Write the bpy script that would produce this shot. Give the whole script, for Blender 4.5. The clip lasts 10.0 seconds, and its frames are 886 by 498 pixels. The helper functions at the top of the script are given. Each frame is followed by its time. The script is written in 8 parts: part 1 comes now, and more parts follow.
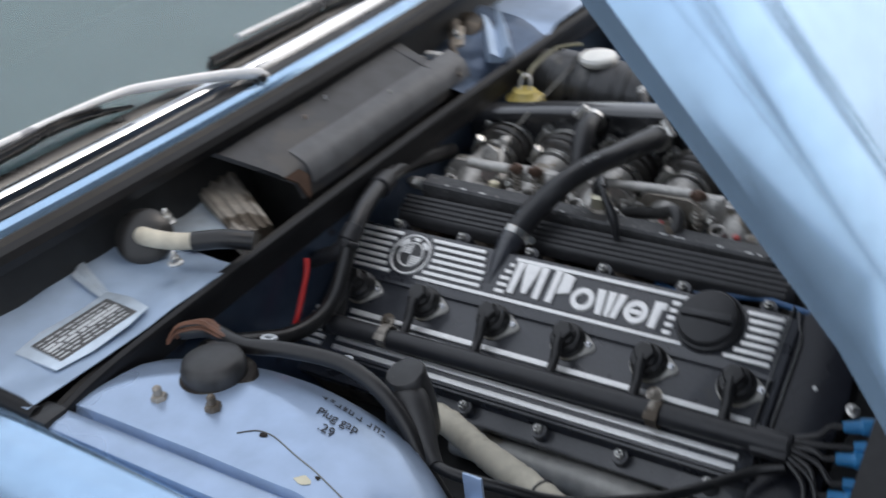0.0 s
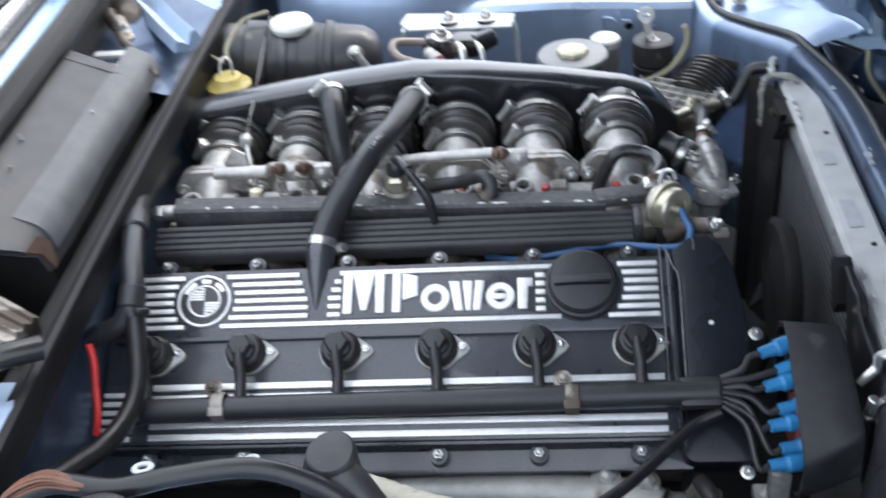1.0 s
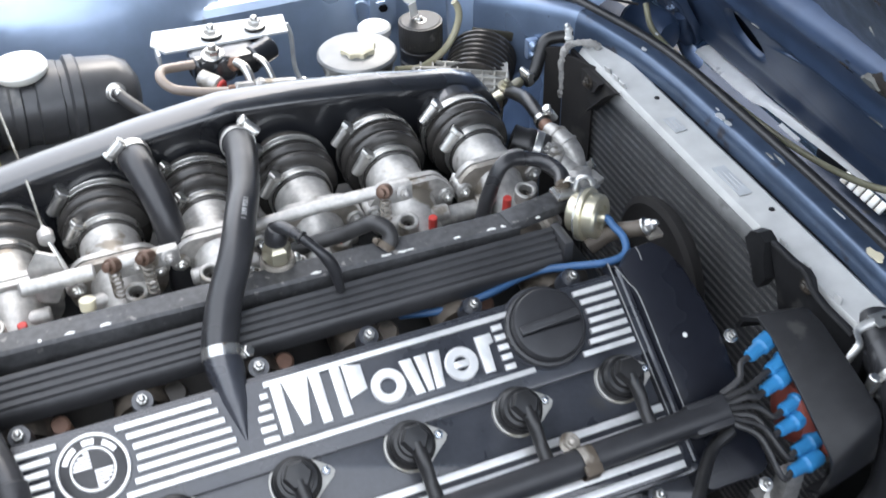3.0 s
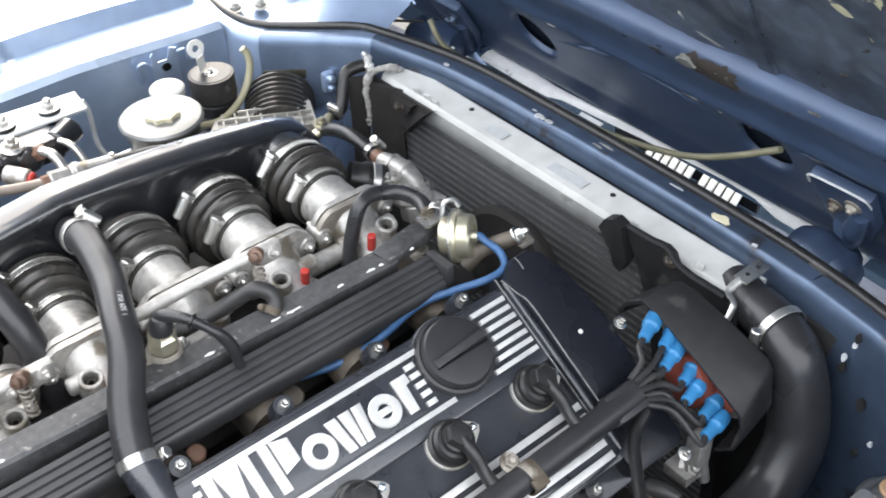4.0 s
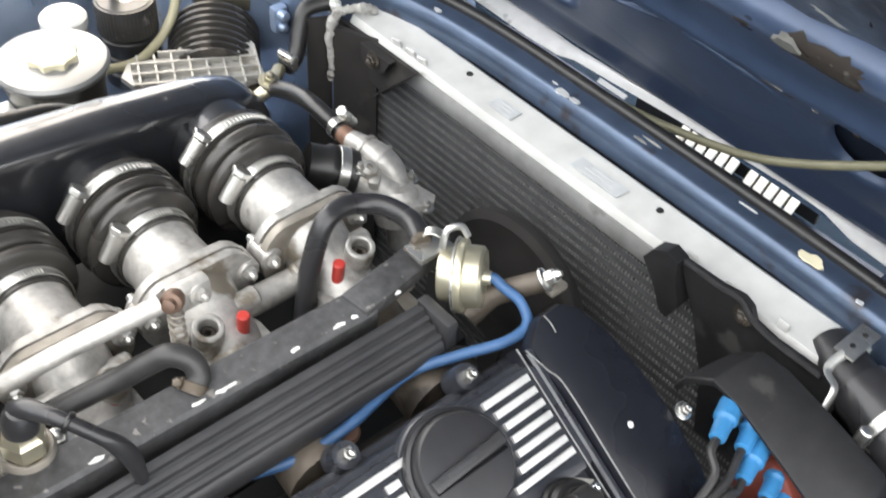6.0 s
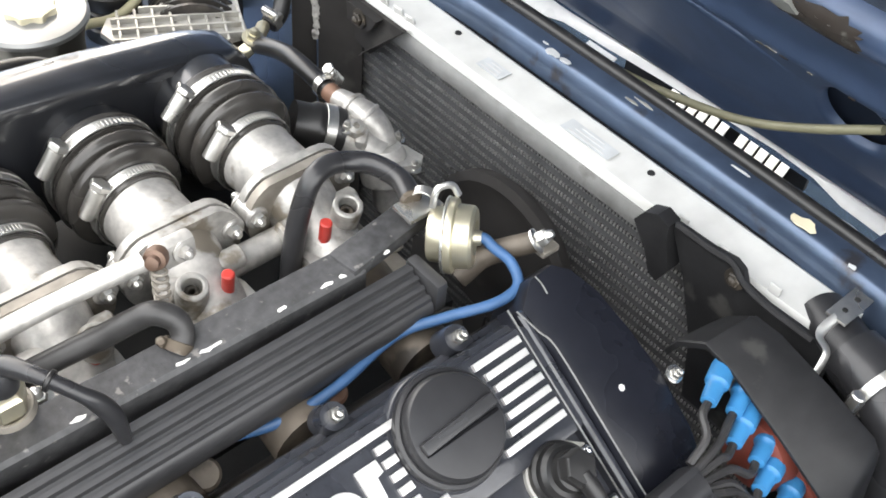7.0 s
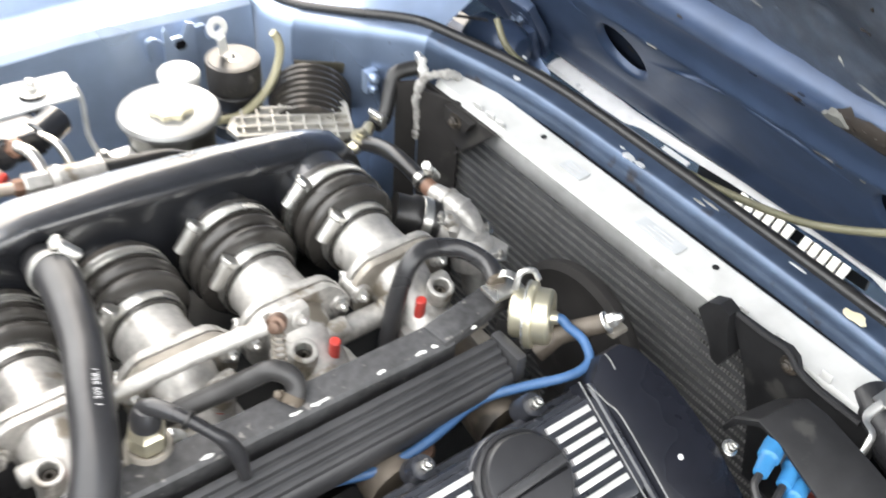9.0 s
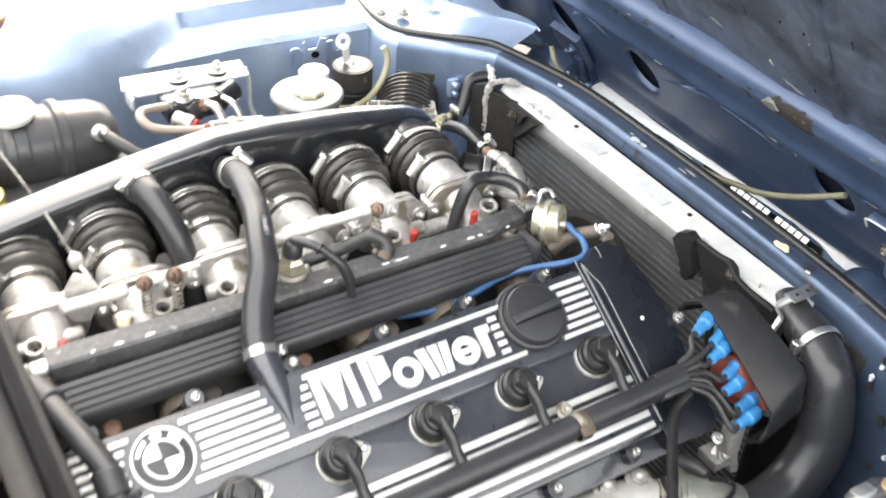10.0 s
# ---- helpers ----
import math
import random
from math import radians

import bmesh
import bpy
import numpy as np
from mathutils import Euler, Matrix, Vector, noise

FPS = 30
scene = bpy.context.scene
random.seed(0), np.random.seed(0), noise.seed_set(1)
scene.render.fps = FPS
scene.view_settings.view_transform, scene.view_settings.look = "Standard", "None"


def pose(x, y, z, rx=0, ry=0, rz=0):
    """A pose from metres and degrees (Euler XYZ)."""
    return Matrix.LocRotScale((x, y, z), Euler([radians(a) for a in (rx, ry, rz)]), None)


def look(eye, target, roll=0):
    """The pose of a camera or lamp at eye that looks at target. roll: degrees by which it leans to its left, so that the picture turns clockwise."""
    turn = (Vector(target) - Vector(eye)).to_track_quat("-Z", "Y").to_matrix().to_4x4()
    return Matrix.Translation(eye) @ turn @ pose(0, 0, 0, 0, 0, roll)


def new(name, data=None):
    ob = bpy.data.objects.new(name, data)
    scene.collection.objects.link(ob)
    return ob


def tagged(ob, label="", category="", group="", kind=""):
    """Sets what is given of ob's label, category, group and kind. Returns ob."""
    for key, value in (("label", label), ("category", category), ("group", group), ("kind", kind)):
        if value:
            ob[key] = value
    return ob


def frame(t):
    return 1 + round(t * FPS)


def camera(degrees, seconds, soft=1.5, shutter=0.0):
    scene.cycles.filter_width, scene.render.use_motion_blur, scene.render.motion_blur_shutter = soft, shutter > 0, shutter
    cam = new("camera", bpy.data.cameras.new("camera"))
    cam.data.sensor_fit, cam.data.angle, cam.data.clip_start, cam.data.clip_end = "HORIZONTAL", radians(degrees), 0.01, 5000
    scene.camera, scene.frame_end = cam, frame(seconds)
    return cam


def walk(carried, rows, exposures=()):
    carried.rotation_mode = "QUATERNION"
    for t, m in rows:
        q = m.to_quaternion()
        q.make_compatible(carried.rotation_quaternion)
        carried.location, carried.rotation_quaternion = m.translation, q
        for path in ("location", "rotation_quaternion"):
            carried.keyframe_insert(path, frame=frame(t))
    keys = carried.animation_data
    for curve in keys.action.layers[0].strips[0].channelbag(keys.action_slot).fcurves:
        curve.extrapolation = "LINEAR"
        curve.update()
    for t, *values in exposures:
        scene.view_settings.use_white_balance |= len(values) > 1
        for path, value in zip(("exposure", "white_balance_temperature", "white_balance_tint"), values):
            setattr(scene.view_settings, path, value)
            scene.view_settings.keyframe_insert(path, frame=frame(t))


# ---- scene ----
cam = camera(44.23, 10.0, soft=1.7, shutter=0.4)
PATH = [
    (0, (0.7762, -0.9112, 1.5855), (0.2656, -0.2109, 1.0866), -6.92),
    (0.2, (0.6974, -0.9427, 1.5955), (0.2977, -0.1966, 1.0630), -7.50),
    (0.4, (0.6184, -0.9527, 1.5871), (0.3429, -0.1621, 1.0402), -6.11),
    (0.5, (0.5859, -0.9381, 1.5845), (0.3481, -0.1427, 1.0270), -6.86),
    (0.7, (0.5205, -0.8952, 1.5758), (0.3044, -0.0839, 1.0325), -9.43),
    (1, (0.4034, -0.8353, 1.5833), (0.2964, -0.0318, 0.9976), -6.58),
    (1.5, (0.2650, -0.7822, 1.5736), (0.3707, -0.0216, 0.9330), -3.66),
    (2, (0.1279, -0.7494, 1.5758), (0.3431, -0.0281, 0.9175), -3.77),
    (2.2, (0.1015, -0.7341, 1.5629), (0.3530, -0.0109, 0.9198), -1.59),
    (3.3, (0.0835, -0.5252, 1.5721), (0.3780, 0.1757, 0.9226), -1.73),
    (3.5, (0.0603, -0.5136, 1.5694), (0.4136, 0.1546, 0.9147), -1.40),
    (4, (-0.0116, -0.4856, 1.5816), (0.4685, 0.1170, 0.9441), -2.06),
    (4.5, (0.0176, -0.4544, 1.5706), (0.5177, 0.1251, 0.9271), -1.00),
    (5, (0.0820, -0.3627, 1.5443), (0.5893, 0.2125, 0.9025), 1.45),
    (5.5, (0.1240, -0.2490, 1.4763), (0.6074, 0.3112, 0.8036), 4.04),
    (6, (0.1411, -0.2136, 1.4528), (0.6360, 0.3001, 0.7521), 4.62),
    (6.2, (0.1403, -0.2164, 1.4437), (0.6349, 0.2841, 0.7332), 5.08),
    (7.5, (0.138, -0.199, 1.436), (1.14, 0.769, 0.001), 6.9),
    (8, (0.136, -0.202, 1.436), (1.134, 0.784, 0.011), 6.8),
    (8.5, (0.131, -0.213, 1.444), (1.135, 0.77, 0.02), 7.6),
    (9, (0.082, -0.264, 1.5), (1.031, 0.899, 0.18), 3.9),
    (9.5, (-0.021, -0.438, 1.586), (0.873, 0.842, 0.337), 0.9),
    (10, (-0.13, -0.627, 1.628), (0.737, 0.71, 0.419), 3.4),
]
walk(cam, [(t, look(eye, target, roll)) for t, eye, target, roll in PATH],
     exposures=[(0, 0.6, 6500, 10), (0.6, 1.40, 6500, 10), (1, 1.75, 6300, 10), (2.5, 2.18, 6450, 10), (3.5, 2.22, 6750, 10), (4.5, 2.7, 7300, 10), (6.0, 2.68, 7500, 10), (7.5, 2.9, 7500, 10), (8.5, 2.85, 7500, 10), (9.1, 3.0, 7500, 10), (10, 3.02, 7600, 10)])

# ---- world, sun ----
world = bpy.data.worlds.new("sky")
scene.world = world
world.use_nodes = True
wn = world.node_tree.nodes
sky = wn.new("ShaderNodeTexSky")
sky.sky_type, sky.sun_disc = "NISHITA", False
sky.sun_elevation, sky.sun_rotation = radians(50), radians(48)
sky.air_density, sky.dust_density, sky.ozone_density = 1.0, 7.0, 1.0
wn["Background"].inputs["Strength"].default_value = 0.15
cloud = wn.new("ShaderNodeMix")  # thin high cloud over the clear sky
cloud.data_type = "RGBA"
cloud.inputs[0].default_value = 0.65
cloud.inputs[7].default_value = (6.2, 6.6, 7.2, 1)
world.node_tree.links.new(sky.outputs["Color"], cloud.inputs[6])
world.node_tree.links.new(cloud.outputs[2], wn["Background"].inputs["Color"])
sun_data = bpy.data.lights.new("sun", "SUN")
sun_data.energy, sun_data.angle, sun_data.color = 1.2, radians(40), (1.0, 0.97, 0.93)
sun = new("sun", sun_data)
sun.matrix_world = look((4.0, 3.6, 6.0), (0.2, 0.2, 0.9))


# ---- materials ----
def material(name, base, rough=0.5, metal=0.0, vary=0.25, grain=60.0, bump=0.0, coat=0.0, spots=None, spot_size=9.0,
             spot_from=0.62, rough_vary=0.1, spec=0.5, per_object=0.0, stretch=(1, 1, 1), flake=0.0):
    """Node material: base colour broken up at two scales, optional patches of a second colour, fine relief."""
    m = bpy.data.materials.new(name)
    m.use_nodes = True
    nt = m.node_tree
    n, ln = nt.nodes, nt.links.new
    b = n["Principled BSDF"]
    tc = n.new("ShaderNodeTexCoord")
    mp = n.new("ShaderNodeMapping")
    mp.inputs["Scale"].default_value = stretch
    ln(tc.outputs["Object"], mp.inputs["Vector"])
    fine = n.new("ShaderNodeTexNoise")
    fine.inputs["Scale"].default_value, fine.inputs["Detail"].default_value = grain, 5
    wide = n.new("ShaderNodeTexNoise")
    wide.inputs["Scale"].default_value, wide.inputs["Detail"].default_value = grain / 9, 3
    for t in (fine, wide):
        ln(mp.outputs["Vector"], t.inputs["Vector"])
    mixn = n.new("ShaderNodeMath")
    mixn.operation = "MULTIPLY_ADD"
    ln(fine.outputs["Fac"], mixn.inputs[0])
    mixn.inputs[1].default_value = 0.5
    half = n.new("ShaderNodeMath")
    half.operation = "MULTIPLY"
    ln(wide.outputs["Fac"], half.inputs[0])
    half.inputs[1].default_value = 0.5
    ln(half.outputs[0], mixn.inputs[2])
    val = n.new("ShaderNodeMapRange")
    val.inputs["From Min"].default_value, val.inputs["From Max"].default_value = 0.3, 0.7
    val.inputs["To Min"].default_value, val.inputs["To Max"].default_value = 1 - vary, 1 + vary
    ln(mixn.outputs[0], val.inputs["Value"])
    hsv = n.new("ShaderNodeHueSaturation")
    hsv.inputs["Color"].default_value = (*base, 1)
    last = val.outputs["Result"]
    if per_object:
        info = n.new("ShaderNodeObjectInfo")
        r = n.new("ShaderNodeMapRange")
        r.inputs["To Min"].default_value, r.inputs["To Max"].default_value = 1 - per_object, 1 + per_object
        ln(info.outputs["Random"], r.inputs["Value"])
        mul = n.new("ShaderNodeMath")
        mul.operation = "MULTIPLY"
        ln(last, mul.inputs[0])
        ln(r.outputs["Result"], mul.inputs[1])
        last = mul.outputs[0]
    ln(last, hsv.inputs["Value"])
    colour = hsv.outputs["Color"]
    if spots:
        sn = n.new("ShaderNodeTexNoise")
        sn.inputs["Scale"].default_value, sn.inputs["Detail"].default_value = spot_size, 6
        ln(mp.outputs["Vector"], sn.inputs["Vector"])
        ramp = n.new("ShaderNodeMapRange")
        ramp.inputs["From Min"].default_value, ramp.inputs["From Max"].default_value = spot_from, spot_from + 0.07
        ln(sn.outputs["Fac"], ramp.inputs["Value"])
        mix = n.new("ShaderNodeMix")
        mix.data_type = "RGBA"
        mix.inputs[7].default_value = (*spots, 1)
        ln(ramp.outputs["Result"], mix.inputs[0])
        ln(colour, mix.inputs[6])
        colour = mix.outputs[2]
    ln(colour, b.inputs["Base Color"])
    b.inputs["Metallic"].default_value = metal
    b.inputs["Specular IOR Level"].default_value = spec
    rr = n.new("ShaderNodeMapRange")
    rr.inputs["From Min"].default_value, rr.inputs["From Max"].default_value = 0.3, 0.7
    rr.inputs["To Min"].default_value, rr.inputs["To Max"].default_value = max(rough - rough_vary, 0.02), min(rough + rough_vary, 1)
    ln(wide.outputs["Fac"], rr.inputs["Value"])
    ln(rr.outputs["Result"], b.inputs["Roughness"])
    if coat:
        b.inputs["Coat Weight"].default_value, b.inputs["Coat Roughness"].default_value = coat, 0.06
    if bump:
        bn = n.new("ShaderNodeBump")
        bn.inputs["Strength"].default_value, bn.inputs["Distance"].default_value = bump, 0.001
        ln(fine.outputs["Fac"], bn.inputs["Height"])
        ln(bn.outputs["Normal"], b.inputs["Normal"])
    return m


PAINT = material("blue metallic paint", (0.33, 0.50, 0.70), 0.15, 0.75, 0.10, 40, 0.03, coat=1.0, rough_vary=0.05)
PAINT_BAY = material("blue bay paint", (0.36, 0.46, 0.62), 0.34, 0.5, 0.15, 30, 0.05, coat=0.4, spots=(0.22, 0.2, 0.19), spot_size=16, spot_from=0.7)
# near-black blue: shade on nose and in frame holes, also grime on scuffs
NOSE_MATT = material("matt navy for shade and grime", (0.020, 0.028, 0.046), 0.75, 0.0, 0.35, 30, 0.2, spots=(0.035, 0.034, 0.034), spot_size=18, spot_from=0.6, spec=0.12)
# in-between copy of the blue, part of the shade mixed into it
PAINT_HALF_SHADED = material("worn panel paint, half shaded", (0.18, 0.24, 0.345), 0.34, 0.5, 0.25, 30, 0.08, coat=0.3, spots=(0.07, 0.08, 0.10), spot_size=60, spot_from=0.68)
# same body blue, darkened for panels that lie in shade
PAINT_SHADED = material("worn panel paint, shaded", (0.072, 0.104, 0.162), 0.36, 0.6, 0.3, 30, 0.08, coat=0.3, spots=(0.05, 0.05, 0.06), spot_size=22, spot_from=0.62)
# hood blue darkened so the underside carries its shade in the colour
PAINT_HOOD_SHADED = material("dusty hood paint, shaded", (0.050, 0.078, 0.140), 0.36, 0.25, 0.25, 30, 0.10, coat=0.06, spec=0.5, spots=(0.06, 0.055, 0.05), spot_size=34, spot_from=0.77)
CRACKLE = material("black cover paint", (0.029, 0.031, 0.038), 0.32, 0.0, 0.3, 220, 0.14, coat=0.3, spec=0.7, rough_vary=0.10, spots=(0.035, 0.035, 0.036), spot_size=26, spot_from=0.68)
GLOSS_BLACK = material("gloss black plenum paint", (0.015, 0.016, 0.019), 0.30, 0.0, 0.35, 50, 0.08, coat=0.9, spec=0.7, spots=(0.07, 0.065, 0.06), spot_size=45, spot_from=0.7)
CHAIN_BLACK = material("satin black casing", (0.011, 0.012, 0.017), 0.32, 0.0, 0.2, 90, 0.05, spec=0.35)
RAIL_BLACK = material("worn black steel", (0.056, 0.056, 0.058), 0.5, 0.1, 0.6, 140, 0.6, spots=(0.19, 0.18, 0.17), spot_size=120, spot_from=0.64)
SHROUD = material("dusty brown-black shroud plastic", (0.030, 0.028, 0.027), 0.6, 0.0, 0.3, 40, 0.12, spots=(0.055, 0.052, 0.048), spot_size=16, spot_from=0.62, spec=0.3)
SHIELD_BLACK = material("dusty black moulded plastic", (0.018, 0.018, 0.019), 0.5, 0.0, 0.4, 70, 0.2, spots=(0.046, 0.045, 0.043), spot_size=26, spot_from=0.62, spec=0.35)
DUCT_BLACK = material("grey-black plastic duct", (0.034, 0.034, 0.036), 0.42, 0.0, 0.25, 120, 0.1)
RUBBER = material("black rubber", (0.016, 0.0155, 0.0155), 0.34, 0.0, 0.4, 70, 0.10, spots=(0.05, 0.046, 0.043), spot_size=30, spot_from=0.64)
BOOT_RUBBER = material("worn boot rubber", (0.040, 0.037, 0.034), 0.26, 0.0, 0.45, 50, 0.10, spots=(0.075, 0.066, 0.058), spot_size=22, spot_from=0.60)
RUBBER_DUSTY = material("dusty black rubber", (0.034, 0.033, 0.033), 0.45, 0.0, 0.5, 60, 0.2, spots=(0.15, 0.14, 0.13), spot_size=34, spot_from=0.64)
RUBBER_HOSE = material("smooth black hose rubber", (0.026, 0.026, 0.028), 0.32, 0.0, 0.3, 60, 0.06)
BALL_BROWN = material("brown ball joint", (0.15, 0.095, 0.07), 0.45, 0.4, 0.3, 80, 0.15)
PLASTIC = material("matt black plastic", (0.022, 0.022, 0.024), 0.42, 0.0, 0.25, 90, 0.12)
ALU_CAST = material("cast aluminium", (0.46, 0.445, 0.42), 0.46, 0.55, 0.34, 150, 0.5, spots=(0.24, 0.21, 0.17), spot_size=30, spot_from=0.57)
ALU_DIRTY = material("grimy cast aluminium", (0.34, 0.31, 0.27), 0.55, 0.5, 0.4, 70, 0.35, spots=(0.10, 0.08, 0.06), spot_size=18, spot_from=0.52)
WATER_PIPE = material("dull grey casting", (0.42, 0.41, 0.38), 0.5, 0.3, 0.3, 60, 0.3, spots=(0.2, 0.18, 0.14), spot_size=16, spot_from=0.58)
ALU_FIN = material("bare aluminium fin", (0.80, 0.79, 0.77), 0.38, 0.55, 0.12, 150, 0.1)
OIL_CAST = material("oily brown casting", (0.12, 0.10, 0.08), 0.5, 0.3, 0.5, 60, 0.4, spots=(0.035, 0.03, 0.025), spot_size=22, spot_from=0.48)
STEEL = material("zinc steel", (0.62, 0.61, 0.58), 0.3, 0.9, 0.25, 90, 0.1, spots=(0.30, 0.2, 0.12), spot_size=60, spot_from=0.68)
CHROME = material("chrome", (0.85, 0.86, 0.88), 0.1, 1.0, 0.05, 60, 0.0, rough_vary=0.04)
BRASS = material("yellow zinc brass", (0.58, 0.54, 0.41), 0.34, 0.8, 0.2, 60, 0.1)
CAST_GREEN = material("grey-green stained casting", (0.17, 0.175, 0.155), 0.5, 0.3, 0.4, 60, 0.35, spots=(0.30, 0.30, 0.26), spot_size=26, spot_from=0.60)
CAP_TAN = material("dull tan cap", (0.30, 0.19, 0.11), 0.55, 0.2, 0.3, 60, 0.2, spots=(0.14, 0.09, 0.06), spot_size=40, spot_from=0.6)
COPPER_RUST = material("rusty copper", (0.23, 0.13, 0.09), 0.6, 0.3, 0.35, 70, 0.3)
RED = material("red plastic", (0.55, 0.05, 0.04), 0.45, 0.0, 0.15, 60)
TUBE_CREAM = material("yellowed clear tube", (0.42, 0.39, 0.26), 0.4, 0.0, 0.2, 30, 0.05)
DIST_RED = material("red-brown distributor plastic", (0.20, 0.05, 0.035), 0.45, 0.0, 0.25, 60, 0.1)
BLUE_BOOT = material("bright blue rubber", (0.03, 0.20, 0.43), 0.42, 0.0, 0.2, 60, 0.1, per_object=0.12)
BLUE_HOSE = material("blue vacuum hose", (0.045, 0.12, 0.26), 0.45, 0.0, 0.25, 60, 0.1)
RAD_WHITE = material("white-grey radiator tank", (0.62, 0.62, 0.60), 0.5, 0.1, 0.15, 40, 0.15, spots=(0.3, 0.28, 0.26), spot_size=20, spot_from=0.66)
CRUMB = material("crumbly grey corrosion", (0.36, 0.35, 0.33), 0.8, 0.0, 0.5, 120, 1.0, spots=(0.16, 0.15, 0.14), spot_size=60, spot_from=0.55)
RAD_CORE = material("dark radiator core", (0.022, 0.022, 0.023), 0.6, 0.3, 0.3, 260, 0.6, stretch=(1, 1, 0.3))
RAD_ROW = material("radiator tube rows", (0.105, 0.106, 0.109), 0.6, 0.3, 0.3, 340, 0.5, stretch=(1, 1.4, 0.2), per_object=0.12, spec=0.3)
TANK_GREY = material("dull grey tank seam", (0.26, 0.26, 0.255), 0.55, 0.3, 0.25, 60, 0.2, spots=(0.15, 0.145, 0.14), spot_size=24, spot_from=0.6)
RAD_FIN = material("radiator fin strip", (0.29, 0.29, 0.285), 0.5, 0.5, 0.3, 200, 0.2)
CREAM = material("cream plastic", (0.72, 0.66, 0.48), 0.4, 0.0, 0.15, 40)
WHITE_PL = material("white plastic", (0.75, 0.75, 0.72), 0.4, 0.0, 0.12, 40, spots=(0.5, 0.45, 0.35), spot_size=30, spot_from=0.66)
CAN = material("dull translucent can", (0.34, 0.34, 0.32), 0.5, 0.2, 0.3, 30, 0.15, spots=(0.14, 0.13, 0.11), spot_size=12, spot_from=0.58)
SERVO_GREY = material("dusty grey-black casing", (0.060, 0.061, 0.064), 0.34, 0.1, 0.35, 40, 0.15, spots=(0.15, 0.145, 0.135), spot_size=18, spot_from=0.6)
LID_ALU = material("pale metal lid", (0.26, 0.262, 0.258), 0.4, 0.4, 0.15, 50, 0.1)
YELLOW = material("old yellow plastic", (0.50, 0.40, 0.12), 0.45, 0.0, 0.25, 40, 0.1)
TUBE_TAN = material("brown-grey brake tube", (0.32, 0.265, 0.225), 0.45, 0.1, 0.2, 50)
CABLE_OLIVE = material("olive-yellow cable sleeve", (0.20, 0.19, 0.125), 0.45, 0.0, 0.25, 40, 0.1, spots=(0.1, 0.09, 0.05), spot_size=25, spot_from=0.66)
WRAP = material("cream cloth wrap", (0.60, 0.55, 0.44), 0.8, 0.0, 0.25, 60, 0.9, spots=(0.34, 0.28, 0.2), spot_size=22, spot_from=0.62)
MAT_LINER = material("dark hood liner", (0.056, 0.070, 0.094), 0.36, 0.2, 0.6, 60, 1.0, spots=(0.030, 0.037, 0.050), spot_size=8, spot_from=0.53)
SEAL_BLACK = material("matt black sealing rubber", (0.009, 0.009, 0.010), 0.5, 0.0, 0.4, 40, 0.15, spec=0.25)
SHEET_BLUE = material("pale blue cowl sheet", (0.36, 0.46, 0.60), 0.42, 0.25, 0.15, 30, 0.3, coat=0.2)
# plain white in place of chrome: the reflected sky is in the colour
TRIM_GLARE = material("chrome trim, sky glare as white", (0.88, 0.88, 0.88), 0.25, 0.0, 0.08, 60, 0.0, spots=(0.4, 0.4, 0.42), spot_size=26, spot_from=0.68)
# matt black that puts shade into slots, a hole and the tank gap
HOLLOW_BLACK = material("hollow shade black", (0.006, 0.006, 0.007), 0.9, 0.0, 0.2, 60, 0.0, spec=0.1)
CAN_GREY = material("streaked grey can", (0.20, 0.20, 0.185), 0.45, 0.4, 0.5, 26, 0.1, spots=(0.07, 0.065, 0.055), spot_size=16, spot_from=0.50, stretch=(1, 1, 0.25))
PLATE_OLIVE = material("dark olive plate", (0.060, 0.055, 0.040), 0.5, 0.2, 0.4, 60, 0.2)
RUST = material("brown rust and flaking paint", (0.020, 0.0145, 0.011), 0.8, 0.1, 0.6, 40, 0.8, spots=(0.085, 0.08, 0.07), spot_size=42, spot_from=0.58)
# paler lid grey, with the sky's sheen on the bend mixed in
EDGE_SKYLIT = material("sky-lit lid edge", (0.088, 0.091, 0.097), 0.5, 0.0, 0.35, 40, 0.3, spots=(0.07, 0.075, 0.08), spot_size=18, spot_from=0.62)
BOX_BLACK = material("weathered black box lid", (0.033, 0.035, 0.040), 0.5, 0.0, 0.5, 34, 0.35, spots=(0.050, 0.047, 0.045), spot_size=11, spot_from=0.57)
WIRE_ORANGE = material("orange-brown wires", (0.17, 0.075, 0.042), 0.5, 0.0, 0.4, 80)
WIRE_RED = material("red wire", (0.62, 0.03, 0.03), 0.4, 0.0, 0.15, 60)
INK = material("black marker ink", (0.015, 0.015, 0.02), 0.6, 0.0, 0.2, 60)
LABEL_DARK = material("dark data plate", (0.07, 0.07, 0.07), 0.5, 0.0, 0.3, 60)
LABEL_SILVER = material("silver label paper", (0.55, 0.57, 0.58), 0.45, 0.1, 0.2, 60)
FOIL = material("pale blue foil", (0.52, 0.60, 0.68), 0.35, 0.4, 0.25, 40, 0.5)
GREY_PRINT = material("pale grey print", (0.55, 0.55, 0.55), 0.6, 0.0, 0.1, 60)
ASPHALT = material("asphalt", (0.06, 0.06, 0.06), 0.9, 0.0, 0.3, 3, 0.5)
BARK = material("grey bark", (0.12, 0.10, 0.085), 0.9, 0.0, 0.3, 20, 0.5)
# near-black filler that puts shade into voids, gaps and holes
DARK_VOID = material("dark shade filler", (0.02, 0.02, 0.02), 0.6, 0.2, 0.4, 40, 0.3)

GLASS = bpy.data.materials.new("windshield glass")
GLASS.use_nodes = True
gb = GLASS.node_tree.nodes["Principled BSDF"]
gb.inputs["Base Color"].default_value = (0.46, 0.64, 0.68, 1)
